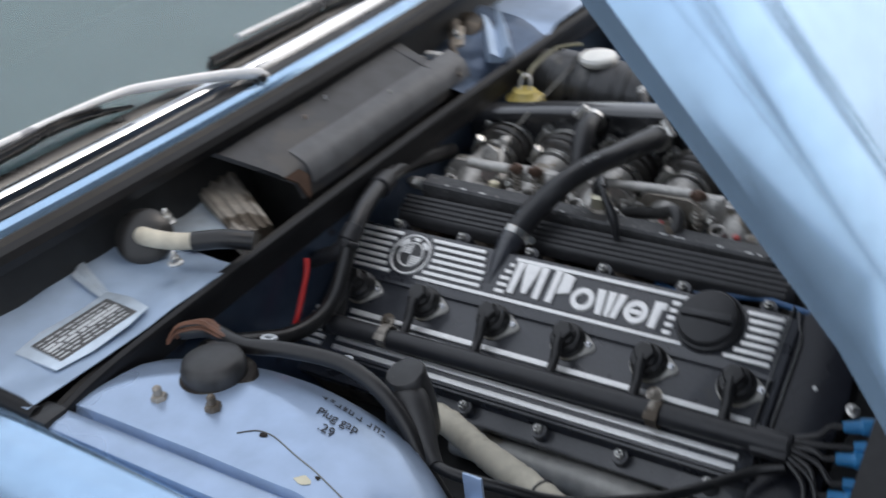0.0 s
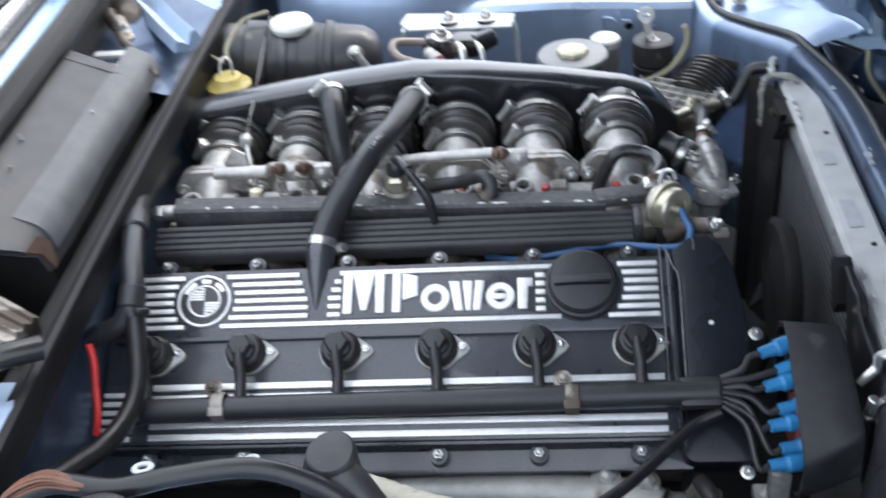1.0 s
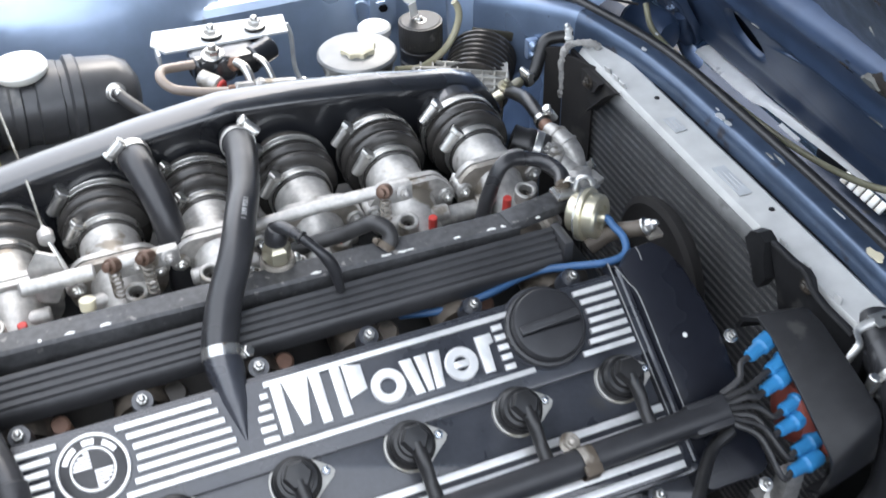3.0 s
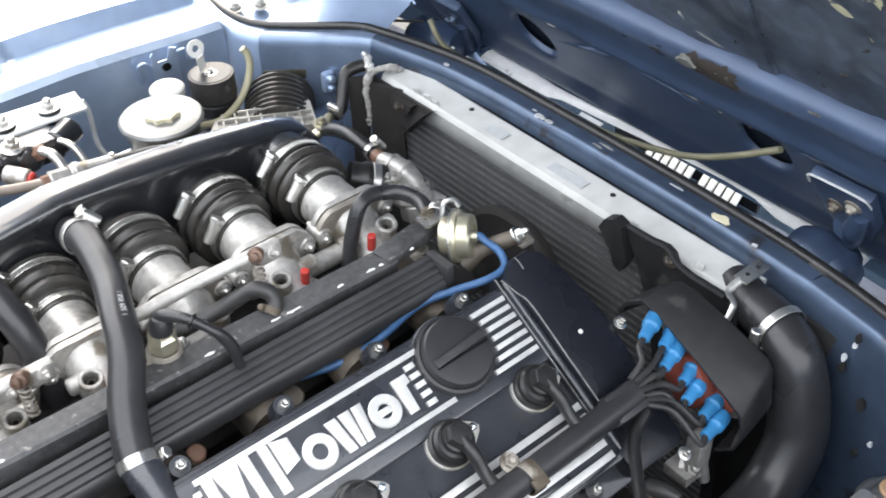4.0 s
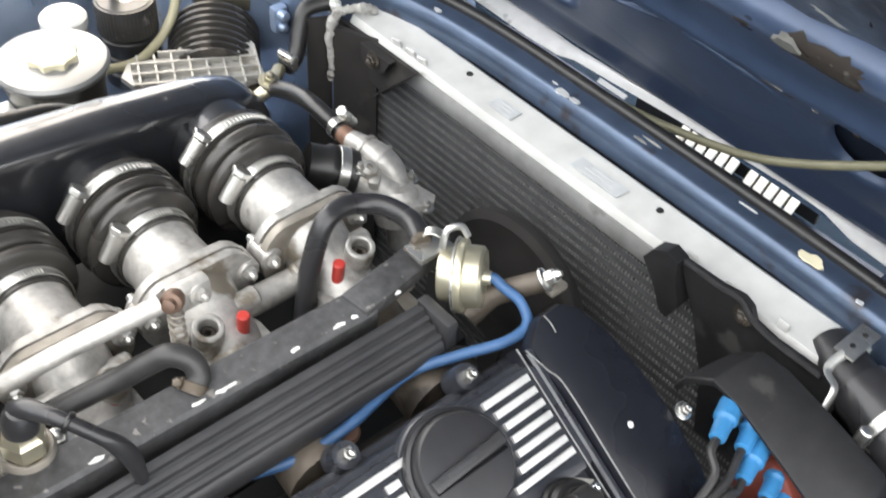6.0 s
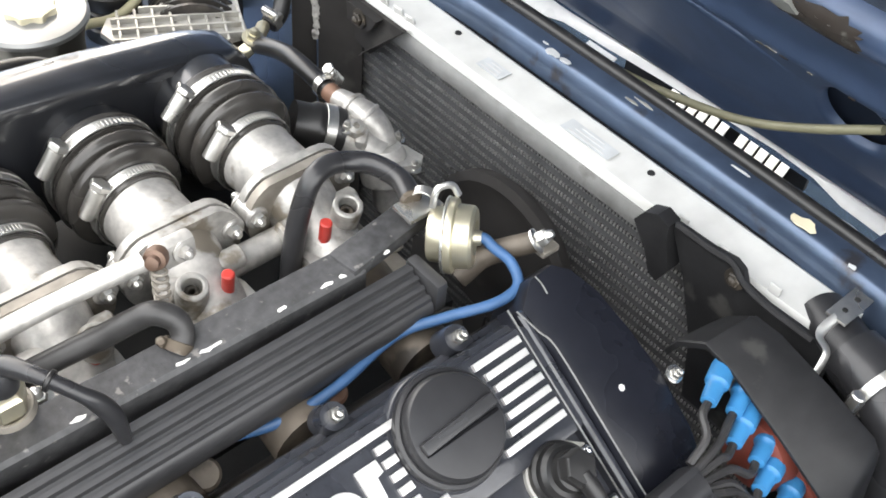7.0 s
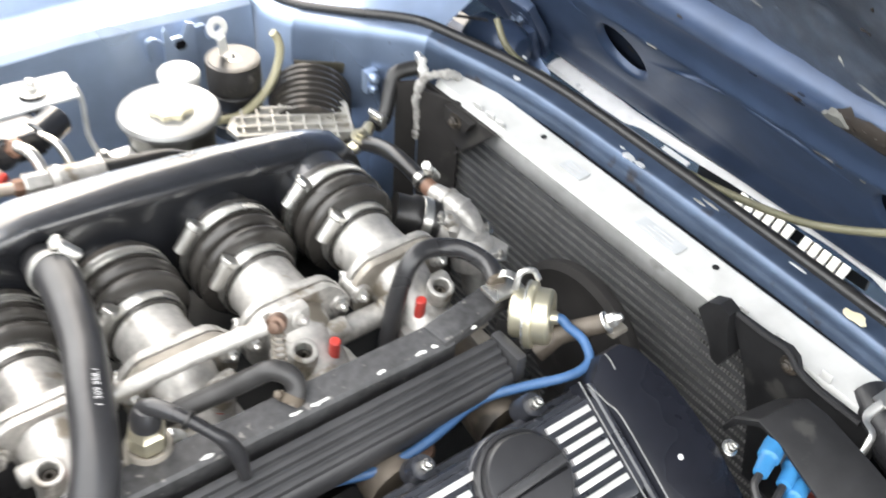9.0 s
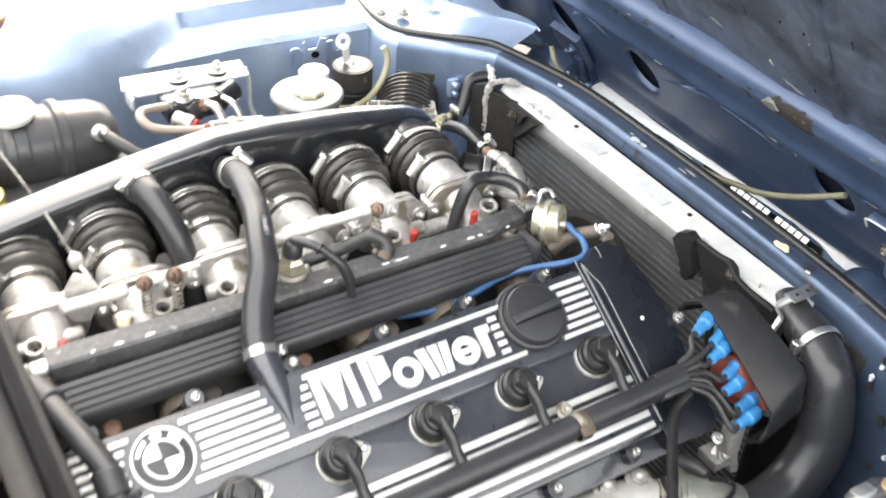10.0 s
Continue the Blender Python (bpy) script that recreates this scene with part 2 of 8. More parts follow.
gb.inputs["Roughness"].default_value = 0.03
gb.inputs["Transmission Weight"].default_value = 0.85
gb.inputs["IOR"].default_value = 1.5


# ---- geometry helpers: every shape is (vertices, faces), joined with + ----
class Geo:
    def __init__(self, v=(), f=()):
        self.v, self.f = [Vector(p) for p in v], [tuple(q) for q in f]

    def __add__(self, o):
        k = len(self.v)
        return Geo(self.v + o.v, self.f + [tuple(i + k for i in q) for q in o.f])

    def at(self, m):
        return Geo([m @ p for p in self.v], self.f)


def from_bm(bm):
    bm.verts.index_update()
    g = Geo([v.co.copy() for v in bm.verts], [[v.index for v in f.verts] for f in bm.faces])
    bm.free()
    return g


def box(c, s, bevel=0.003, segs=2):
    bm = bmesh.new()
    bmesh.ops.create_cube(bm, size=1)
    for v in bm.verts:
        v.co = Vector((v.co.x * s[0], v.co.y * s[1], v.co.z * s[2])) + Vector(c)
    if bevel:
        bmesh.ops.bevel(bm, geom=bm.edges[:], offset=min(bevel, 0.45 * min(s)), segments=segs, affect="EDGES", profile=0.6)
    return from_bm(bm)


def frame_of(axis):
    z = Vector(axis).normalized()
    x = z.orthogonal().normalized()
    if abs(z.x) < 0.9:
        x = (Vector((1, 0, 0)) - z * z.x).normalized()
    return Matrix((x, z.cross(x), z)).transposed()


def lathe(profile, at=(0, 0, 0), axis=(0, 0, 1), n=28):
    """Turned shape: profile rows of (radius, height along the axis)."""
    r3, o = frame_of(axis), Vector(at)
    v, f, k = [], [], len(profile)
    for i in range(n):
        a = 2 * math.pi * i / n
        for r, h in profile:
            v.append(o + r3 @ Vector((r * math.cos(a), r * math.sin(a), h)))
    for i in range(n):
        j = (i + 1) % n
        for q in range(k - 1):
            f.append((i * k + q, j * k + q, j * k + q + 1, i * k + q + 1))
    f.append([i * k + k - 1 for i in range(n)])
    f.append([i * k for i in reversed(range(n))])
    return Geo(v, f)


def cyl(p0, p1, r, bevel=0.002, n=24, r1=None):
    p0, p1 = Vector(p0), Vector(p1)
    h, r1 = (p1 - p0).length, r if r1 is None else r1
    b = min(bevel, 0.4 * h, 0.6 * min(r, r1))
    return lathe([(max(r - b, 1e-4), 0), (r, b), (r1, h - b), (max(r1 - b, 1e-4), h)], p0, p1 - p0, n)


def ring(c, axis, r_in, r_out, h, n=32):
    r3, o = frame_of(axis), Vector(c)
    b = min(0.25 * h, 0.25 * (r_out - r_in))
    prof = [(r_in, b), (r_in + b, 0), (r_out - b, 0), (r_out, b), (r_out, h - b), (r_out - b, h), (r_in + b, h), (r_in, h - b)]
    v, f, k = [], [], 8
    for i in range(n):
        a = 2 * math.pi * i / n
        for r, z in prof:
            v.append(o + r3 @ Vector((r * math.cos(a), r * math.sin(a), z)))
    for i in range(n):
        j = (i + 1) % n
        for q in range(k):
            f.append((i * k + q, j * k + q, j * k + (q + 1) % k, i * k + (q + 1) % k))
    return Geo(v, f)


def spline(points, steps=8):
    p = [Vector(q) for q in points]
    p = [2 * p[0] - p[1]] + p + [2 * p[-1] - p[-2]]
    out = []
    for i in range(1, len(p) - 2):
        for s in range(steps):
            t = s / steps
            a, b, c, d = p[i - 1], p[i], p[i + 1], p[i + 2]
            out.append(0.5 * (2 * b + (c - a) * t + (2 * a - 5 * b + 4 * c - d) * t * t + (3 * b - a - 3 * c + d) * t ** 3))
    return out + [p[-2]]


def tube(points, r, n=14, steps=8, smooth=True, flat=1.0):
    """Round tube along a curve; r a number or one radius per given point."""
    path = spline(points, steps) if smooth else [Vector(q) for q in points]
    m = len(path)
    if isinstance(r, (int, float)):
        radii = [r] * m
    else:
        radii = [float(np.interp(i / (m - 1) * (len(r) - 1), range(len(r)), r)) for i in range(m)]
    up, v, f = None, [], []
    for i, p in enumerate(path):
        d = (path[min(i + 1, m - 1)] - path[max(i - 1, 0)]).normalized()
        up = d.orthogonal().normalized() if up is None else (up - d * up.dot(d)).normalized()
        side = d.cross(up)
        for k in range(n):
            a = 2 * math.pi * k / n
            v.append(p + radii[i] * (math.cos(a) * up + flat * math.sin(a) * side))
    for i in range(m - 1):
        for k in range(n):
            j = (k + 1) % n
            f.append((i * n + k, i * n + j, (i + 1) * n + j, (i + 1) * n + k))
    f.append(list(reversed(range(n))))
    f.append([(m - 1) * n + k for k in range(n)])
    return Geo(v, f)


def prism(outline, h, bevel=0.002, z0=0.0):
    """Upright plate over an outline in x, y from z0 to z0 + h with bevelled rims."""
    bm = bmesh.new()
    vs = [bm.verts.new((x, y, z0)) for x, y in outline]
    face = bm.faces.new(vs)
    if face.normal.z > 0 or sum(a[0] * b[1] - b[0] * a[1] for a, b in zip(outline, outline[1:] + outline[:1])) > 0:
        face.normal_flip()
    got = bmesh.ops.extrude_face_region(bm, geom=[face])
    top = [g for g in got["geom"] if isinstance(g, bmesh.types.BMVert)]
    for v in top:
        v.co.z += h
    if bevel:
        tops = set(top)
        edges = [e for e in bm.edges if e.verts[0] in tops and e.verts[1] in tops]
        bmesh.ops.bevel(bm, geom=edges, offset=bevel, segments=2, affect="EDGES", profile=0.6)
    bmesh.ops.recalc_face_normals(bm, faces=bm.faces[:])
    return from_bm(bm)


def rounded(x0, y0, x1, y1, r, n=4):
    out = []
    for cx, cy, a0 in ((x1 - r, y1 - r, 0), (x0 + r, y1 - r, 90), (x0 + r, y0 + r, 180), (x1 - r, y0 + r, 270)):
        for i in range(n + 1):
            a = radians(a0 + 90 * i / n)
            out.append((cx + r * math.cos(a), cy + r * math.sin(a)))
    return out


def loft(sections, closed=True, caps=True):
    """Skin over sections with the same number of points."""
    v, f, k = [], [], len(sections[0])
    for s in sections:
        v += [Vector(p) for p in s]
    for i in range(len(sections) - 1):
        for q in range(k if closed else k - 1):
            p = (q + 1) % k
            f.append((i * k + q, i * k + p, (i + 1) * k + p, (i + 1) * k + q))
    if caps and closed:
        f.append(list(reversed(range(k))))
        f.append([(len(sections) - 1) * k + q for q in range(k)])
    return Geo(v, f)


def sheet(fn, us, vs, thick=0.0012):
    """Pressed sheet: fn(u, v) gives a point; it gets a thickness downwards."""
    rows = [[Vector(fn(u, v)) for v in vs] for u in us]
    k, v, f = len(vs), [], []
    for r in rows:
        v += r
    n = len(v)
    v += [p - Vector((0, 0, thick)) for p in v[:n]]
    m = len(us)
    for i in range(m - 1):
        for j in range(k - 1):
            a = i * k + j
            f.append((a, a + k, a + k + 1, a + 1))
            f.append((n + a, n + a + 1, n + a + k + 1, n + a + k))
    rim = [i * k for i in range(m)] + [(m - 1) * k + j for j in range(1, k)] + [i * k + k - 1 for i in range(m - 2, -1, -1)] + [j for j in range(k - 2, 0, -1)]
    for a, b in zip(rim, rim[1:] + rim[:1]):
        f.append((a, b, n + b, n + a))
    return Geo(v, f)


def hexnut(at, axis, r, h, washer=True, dome=True):
    g = lathe([(r * 0.9, 0), (r, 0.15 * h), (r, 0.8 * h), (r * 0.85, h)], at, axis, 6)
    if washer:
        g = g + lathe([(r * 1.5, 0), (r * 1.5, 0.2 * h), (r * 1.1, 0.3 * h)], at, axis, 18)
    if dome:
        a = Vector(axis).normalized()
        g = g + lathe([(r * 0.6, 0), (r * 0.6, 0.3 * h), (r * 0.4, 0.6 * h), (r * 0.05, 0.7 * h)], Vector(at) + a * h * 0.98, axis, 12)
    return g


def clamp_geo(c, axis, r, w=0.009, turn=0.0, big=1.0):
    """Worm-drive hose clamp: band and screw housing."""
    a = Vector(axis).normalized()
    g = ring(Vector(c) - a * w / 2, a, r, r + 0.0012, w)
    r3 = frame_of(a)
    d = r3 @ Vector((math.cos(turn), math.sin(turn), 0))
    t = a.cross(d)
    p = Vector(c) + d * (r + 0.004 * big)
    g = g + cyl(p - t * 0.009 * big, p + t * 0.009 * big, 0.0045 * big, 0.001, 12)
    g = g + cyl(p + t * 0.009 * big, p + t * 0.013 * big, 0.0058 * big, 0.001, 6)
    m = Matrix.Translation(p - d * 0.002) @ Matrix((t, a, d)).transposed().to_4x4()
    g = g + box((0, 0, 0), (0.014 * big, w * 1.15, 0.005 * big), 0.001).at(m)
    if r > 0.03:  # worm thread pressed into the band
        for i in range(16):
            q = turn + 0.42 + 0.075 * i
            e = r3 @ Vector((math.cos(q), math.sin(q), 0))
            mt_ = Matrix.Translation(Vector(c) + e * (r + 0.0012)) @ Matrix((a.cross(e), a, e)).transposed().to_4x4()
            g = g + box((0, 0, 0), (0.0011, w * 0.6, 0.0012), 0).at(mt_)
        g = g + ring(Vector(c) - a * w / 2, a, r, r + 0.0018, 0.0012) + ring(Vector(c) + a * (w / 2 - 0.0012), a, r, r + 0.0018, 0.0012)
    return g


def mesh_of(name, geo, material_):
    me = bpy.data.meshes.new(name)
    me.from_pydata([tuple(p) for p in geo.v], [], geo.f)
    me.materials.append(material_)
    me.polygons.foreach_set("use_smooth", [True] * len(me.polygons))
    me.update()
    me.set_sharp_from_angle(angle=radians(38))
    return me


def thing(name, base, label, category, group="", kind=""):
    ob = new(name)
    ob.empty_display_size = 0.02
    ob.location = base
    return tagged(ob, label, category, group, kind)


def part(name, geo, material_, parent, label=""):
    """One mesh under a thing or a part; the shape is given in world coordinates."""
    root = parent
    while root.parent:
        root = root.parent
    off = Vector(root.location)
    ob = new(name, mesh_of(name, Geo([p - off for p in geo.v], geo.f), material_))
    ob.parent = parent
    return tagged(ob, label) if label else ob


# The engine leans 31 degrees towards the exhaust side: u along the crank, v up the slope, w off the cover.
LEAN = pose(0, 0, 0.85, 31, 0, 0)


def on_cover(u, v, w=0.0):
    return LEAN @ Vector((u, v, w))


OFF = (LEAN.to_3x3() @ Vector((0, 0, 1))).normalized()
CENTRE = 0.265  # the car's middle line


# ---- the car's body round the bay ----
body = thing("car_body", (0.2, CENTRE, 0.0), "blue metallic car body round an open engine bay", "car body", kind="structure")


def tower_height(x, y):
    r = math.hypot((x - 0.10) / 1.55, y + 0.42)
    z = float(np.interp(r, [0, 0.09, 0.123, 0.15, 0.168, 0.18, 0.2, 0.3], [0.962, 0.96, 0.947, 0.929, 0.905, 0.86, 0.70, 0.60]))
    if y < -0.428:
        z = min(z, float(np.interp(y, [-0.436, -0.432, -0.428], [0.944, 0.948, 0.957])))
    return z + 0.002 * noise.noise(Vector((x * 9, y * 9, 0)))


def left_height(x, y):
    z = float(np.interp(y, [0.60, 0.775, 0.797, 0.808, 0.870, 0.877, 0.90, 1.0], [0.56, 0.60, 0.858, 0.866, 0.871, 0.897, 0.902, 0.905])) - 0.06 * max(x - 0.40, 0)
    return max(z, tower_height(x, 2 * CENTRE - y) if y < 0.955 else z) + 0.002 * noise.noise(Vector((x * 7, y * 7, 3)))


part("inner_fender", sheet(lambda x, y: (x, y, tower_height(x, y)), np.linspace(-0.045, 0.66, 110), sorted(list(np.linspace(-0.426, -0.16, 44)) + [-0.436, -0.432, -0.430, -0.428])), PAINT_BAY, body, "pale blue strut tower and inner fender")
part("inner_fender", sheet(lambda x, y: (x, y, left_height(x, y)), np.linspace(-0.035, 0.625, 90), sorted(list(np.linspace(0.62, 1.0, 64)) + [0.797, 0.808, 0.870, 0.877])), PAINT_BAY, body, "pale blue strut tower and inner fender")

RIM_RIGHT = [(-0.045, -0.442, 0.960), (0.2, -0.440, 0.957), (0.4, -0.432, 0.947), (0.52, -0.412, 0.932), (0.62, -0.36, 0.91), (0.69, -0.29, 0.893), (0.735, -0.2, 0.876), (0.762, -0.09, 0.867)]
FRONT_RIM = [(0.762, -0.09, 0.867), (0.771, 0.05, 0.866), (0.773, 0.265, 0.866), (0.768, 0.45, 0.866), (0.738, 0.590, 0.868)]
RIM_LEFT = [(0.738, 0.590, 0.868), (0.722, 0.622, 0.864), (0.690, 0.680, 0.853), (0.655, 0.745, 0.842), (0.640, 0.785, 0.841), (0.632, 0.829, 0.846), (0.625, 0.875, 0.862), (0.620, 0.930, 0.880)]


def rim_shape(points, out, drop, width=0.024):
    """Pressed rim: inner wall, rolled top flange and a gutter wall behind it."""
    path = spline(points, 8)
    secs = []
    for i, p in enumerate(path):
        d = (path[min(i + 1, len(path) - 1)] - path[max(i - 1, 0)]).normalized()
        o = Vector((d.y, -d.x, 0)).normalized() * out
        z = Vector((0, 0, 1))
        secs.append([p - o * 0.012 - z * drop, p - o * 0.010 - z * 0.06, p - o * 0.008 - z * 0.012, p - o * 0.004, p + z * 0.003, p + o * width * 0.7 + z * 0.003,
                     p + o * width + z * 0.001, p + o * (width + 0.002) - z * 0.03, p + o * (width - 0.001) - z * 0.03, p + o * (width - 0.004) - z * 0.003, p - z * 0.003, p - o * 0.006 - z * 0.014, p - o * 0.008 - z * drop])
    return loft(secs)


part("bay_rim", rim_shape(RIM_RIGHT[:4], 1, 0.30), PAINT_BAY, body, "blue fender rim")
# front corner and front panel take the shade-darkened copy of the paint
part("bay_rim", rim_shape(RIM_RIGHT[3:], 1, 0.30), PAINT_SHADED, body, "chipped blue corner rim, darkened for shade")
part("front_panel", rim_shape(FRONT_RIM, 1, 0.10, 0.03), PAINT_SHADED, body, "blue front panel with chipped edge")
# half-darkened paint bridges the lit rim and the shaded front panel
part("bay_rim", rim_shape(RIM_LEFT[:4], 1, 0.34), PAINT_HALF_SHADED, body)
part("bay_rim", rim_shape(RIM_LEFT[3:], 1, 0.34), PAINT_BAY, body)
NOSE = [(0.797, 0.838), (0.822, 0.788), (0.855, 0.748), (0.905, 0.722), (0.955, 0.712), (1.00, 0.700), (1.02, 0.55), (1.016, 0.55), (0.996, 0.697), (0.953, 0.708), (0.904, 0.718), (0.852, 0.744), (0.818, 0.784), (0.793, 0.834)]
# shade under the hood edge is put into this panel's colour
part("nose_panel", loft([[(x - 0.10 * max(0, abs(y - CENTRE) - 0.30), y, z + 0.0015 * noise.noise(Vector((x * 12, y * 9, 6)))) for x, z in NOSE] for y in np.linspace(-0.36, 0.89, 30)]), NOSE_MATT, body, "nose panel under the hood edge, its blue darkened for shade")
part("rubber_seal", tube([(x + 0.022 * (1 if x > 0.74 else 0.8), y + (0.016 if y > 0.6 else (-0.014 if y < -0.1 else 0)), z + 0.004) for x, y, z in RIM_RIGHT[4:] + FRONT_RIM[1:] + RIM_LEFT[1:7]], 0.0065, 10), RUBBER, body, "black rubber bay seal")


# pale ledge between the left seal and the fender
ledge = []
run = spline(RIM_LEFT, 6)
for i, p in enumerate(run):
    d = (run[min(i + 1, len(run) - 1)] - run[max(i - 1, 0)]).normalized()
    o = Vector((d.y, -d.x, 0)).normalized()
    k = i / (len(run) - 1)
    w = float(np.interp(k, [0, 0.2, 0.5, 1], [0.115, 0.130, 0.130, 0.10]))
    h = float(np.interp(k, [0, 0.25, 0.5, 1], [-0.010, 0.0, 0.020, 0.030]))
    far = float(np.interp(k, [0, 0.25, 0.5, 1], [0.02, 0.04, 0.14, 0.20]))
    z = Vector((0, 0, 1))
    ledge.append([p + o * 0.022 - z * 0.008, p + o * (0.4 * w + 0.01) - z * 0.004, p + o * w - z * 0.004, p + o * (w + 0.006), p + o * (w + 0.012) + z * h, p + o * (w + 0.02) + z * 1.2 * h, p + o * (w + far) + z * h])
part("fender_ledge", loft(ledge, closed=False), PAINT_BAY, body, "pale dusty ledge beside the bay seal")
for x, y in ((0.668, 0.832), (0.700, 0.815)):
    part("ledge_bolt", hexnut((x, y, 0.846), (0, 0, 1), 0.009, 0.007), CAN, body, "weathered ledge bolt")


# outer wings
def wing(x, v, side):
    y0 = -0.462 if side < 0 else 2 * CENTRE + 0.462
    prof_y = [0, 0.012, 0.05, 0.12, 0.17, 0.20, 0.215, 0.22]
    prof_z = [-0.012, 0.0, 0.006, -0.012, -0.05, -0.11, -0.2, -0.42]
    k = float(np.interp(x, [-0.8, -0.1, 0.4, 0.8, 1.1], [0.99, 0.972, 0.945, 0.905, 0.85]))
    squeeze = 1 - 0.06 * max(x - 0.5, 0)
    yy = y0 + side * float(np.interp(v, np.linspace(0, 1, 8), prof_y)) * 1.0
    return (x, CENTRE + (yy - CENTRE) * squeeze, k + float(np.interp(v, np.linspace(0, 1, 8), prof_z)))


for side in (-1, 1):
    part("fender", sheet(lambda x, v: wing(x, v, side), np.linspace(-0.55, 1.1, 50), np.linspace(0, 1, 29)), PAINT, body, "pale blue outer front fender")

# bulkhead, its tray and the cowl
# bulkhead shade is put into its paint colour
part("bulkhead", box((-0.086, 0.265, 0.735), (0.012, 1.40, 0.41), 0.002), PAINT_SHADED, body, "blue bulkhead behind the engine, darkened for shade")
# flange, tray and cowl wall hold the compartment's shade in their colour
part("bulkhead_flange", box((-0.085, 0.265, 0.940), (0.040, 1.40, 0.004), 0.001), DARK_VOID, body)
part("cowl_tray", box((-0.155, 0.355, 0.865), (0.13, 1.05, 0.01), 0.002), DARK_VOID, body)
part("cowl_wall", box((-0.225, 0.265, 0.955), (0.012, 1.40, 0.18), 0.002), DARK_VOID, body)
part("cowl_corner", sheet(lambda x, y: (x, y, 0.969 + 0.10 * max(-x - 0.12, 0) + 0.02 * max(-0.33 - y, 0) - (0.4 * (y + 0.20) if y > -0.20 else 0) + 0.003 * noise.noise(Vector((x * 20, y * 20, 1)))),
                          np.linspace(-0.235, -0.062, 26), np.linspace(-0.465, -0.14, 40)), SHEET_BLUE, body, "pale blue cowl corner with a data plate")
part("cowl_corner", sheet(lambda x, y: (x, y, 0.975 + 0.10 * max(-x - 0.12, 0) - (0.4 * (0.66 - y) if y < 0.66 else 0)), np.linspace(-0.235, -0.078, 20), np.linspace(0.60, 0.98, 30)), PAINT_BAY, body)


part("cowl_floor", sheet(lambda x, y: (x, y, 0.970 - 0.25 * (x + 0.16) + 0.012 * math.sin(22 * y) + 0.004 * noise.noise(Vector((x * 25, y * 25, 8)))), np.linspace(-0.218, -0.082, 18), np.linspace(0.37, 0.66, 30)), PAINT_SHADED, body, "shaded blue cowl floor with dirt")
brace = [((-0.232, 0.665), (-0.205, 0.682), 0.004), ((-0.186, 0.606), (-0.160, 0.622), 0.001), ((-0.128, 0.520), (-0.104, 0.540), 0.0), ((-0.090, 0.464), (-0.076, 0.500), 0.002)]
part("cowl_brace", loft([[(a[0] - 0.008, a[1], 0.973 + h), (a[0], a[1], 0.990 + h), (a[0] + 0.007, a[1] + 0.003, 0.986 + h), ((a[0] + b[0]) / 2, (a[1] + b[1]) / 2, 0.976 + h), (b[0] - 0.007, b[1] - 0.003, 0.986 + h), (b[0], b[1], 0.990 + h), (b[0] + 0.008, b[1], 0.973 + h), ((a[0] + b[0]) / 2, (a[1] + b[1]) / 2, 0.968 + h)] for a, b, h in brace]), SHEET_BLUE, body, "pale pressed cowl brace with raised edges")
part("fender_seal", tube([(-0.44, -0.474, 1.010), (-0.30, -0.470, 0.992), (-0.18, -0.466, 0.978), (-0.11, -0.463, 0.970), (-0.058, -0.460, 0.963)], 0.0095, 12, 6), SEAL_BLACK, body, "black rubber seal along the cowl edge")


def bow(y):
    return -0.05 * (y - 0.10) ** 2


def cowl_strip(profile, ys=np.linspace(-0.56, 1.09, 40)):
    return loft([[(x + bow(y), y, z) for x, z in profile] for y in ys])


part("cowl_seal", cowl_strip([(-0.188, 1.034), (-0.184, 1.046), (-0.188, 1.054), (-0.198, 1.058), (-0.204, 1.053), (-0.211, 1.060), (-0.216, 1.058), (-0.216, 1.036)]), SEAL_BLACK, body, "dull black rubber cowl seal")
part("cowl_panel", cowl_strip([(-0.212, 1.03), (-0.2145, 1.058), (-0.219, 1.065), (-0.230, 1.0685), (-0.236, 1.066), (-0.2385, 1.058), (-0.236, 1.04)]), PAINT, body, "glossy blue cowl strip")
part("windshield_seal", cowl_strip([(-0.2365, 1.05), (-0.240, 1.066), (-0.250, 1.071), (-0.259, 1.070), (-0.270, 1.064), (-0.282, 1.082), (-0.294, 1.088), (-0.302, 1.084), (-0.295, 1.05)]), RUBBER, body, "black windshield rubber")
part("windshield_trim", cowl_strip([(-0.261, 1.066), (-0.262, 1.0755), (-0.266, 1.080), (-0.273, 1.083), (-0.277, 1.082), (-0.278, 1.076), (-0.272, 1.064)]), CHROME, body, "bright chrome windshield trim")
glass = part("windshield", sheet(lambda y, v: (-0.290 + bow(y) * (1 + 2 * v) - 0.62 * v, y, 1.078 + 0.42 * v), np.linspace(-0.53, 1.06, 30), np.linspace(0, 1, 12), 0.005), GLASS, body, "grey reflecting windshield glass")
part("dashboard", sheet(lambda y, v: (-0.33 - 0.45 * v, y, 1.02 + 0.03 * math.sin(3 * y)), np.linspace(-0.53, 1.06, 12), np.linspace(0, 1, 6), 0.01), PLASTIC, body, "grey dashboard behind the windshield")
# unseen cabin box and roof, added to keep daylight from behind the glass
part("cabin_wall", box((-1.6, CENTRE, 1.0), (0.03, 1.66, 1.0), 0.004) + box((-0.95, -0.56, 0.98), (1.33, 0.03, 0.95), 0.004) + box((-0.95, 1.09, 0.98), (1.33, 0.03, 0.95), 0.004) + box((-0.95, CENTRE, 0.5), (1.33, 1.66, 0.03), 0.004), PLASTIC, body, "unseen dark cabin box that blocks daylight")
part("roof", box((-1.26, CENTRE, 1.50), (0.72, 1.68, 0.03), 0.012), PAINT, body)

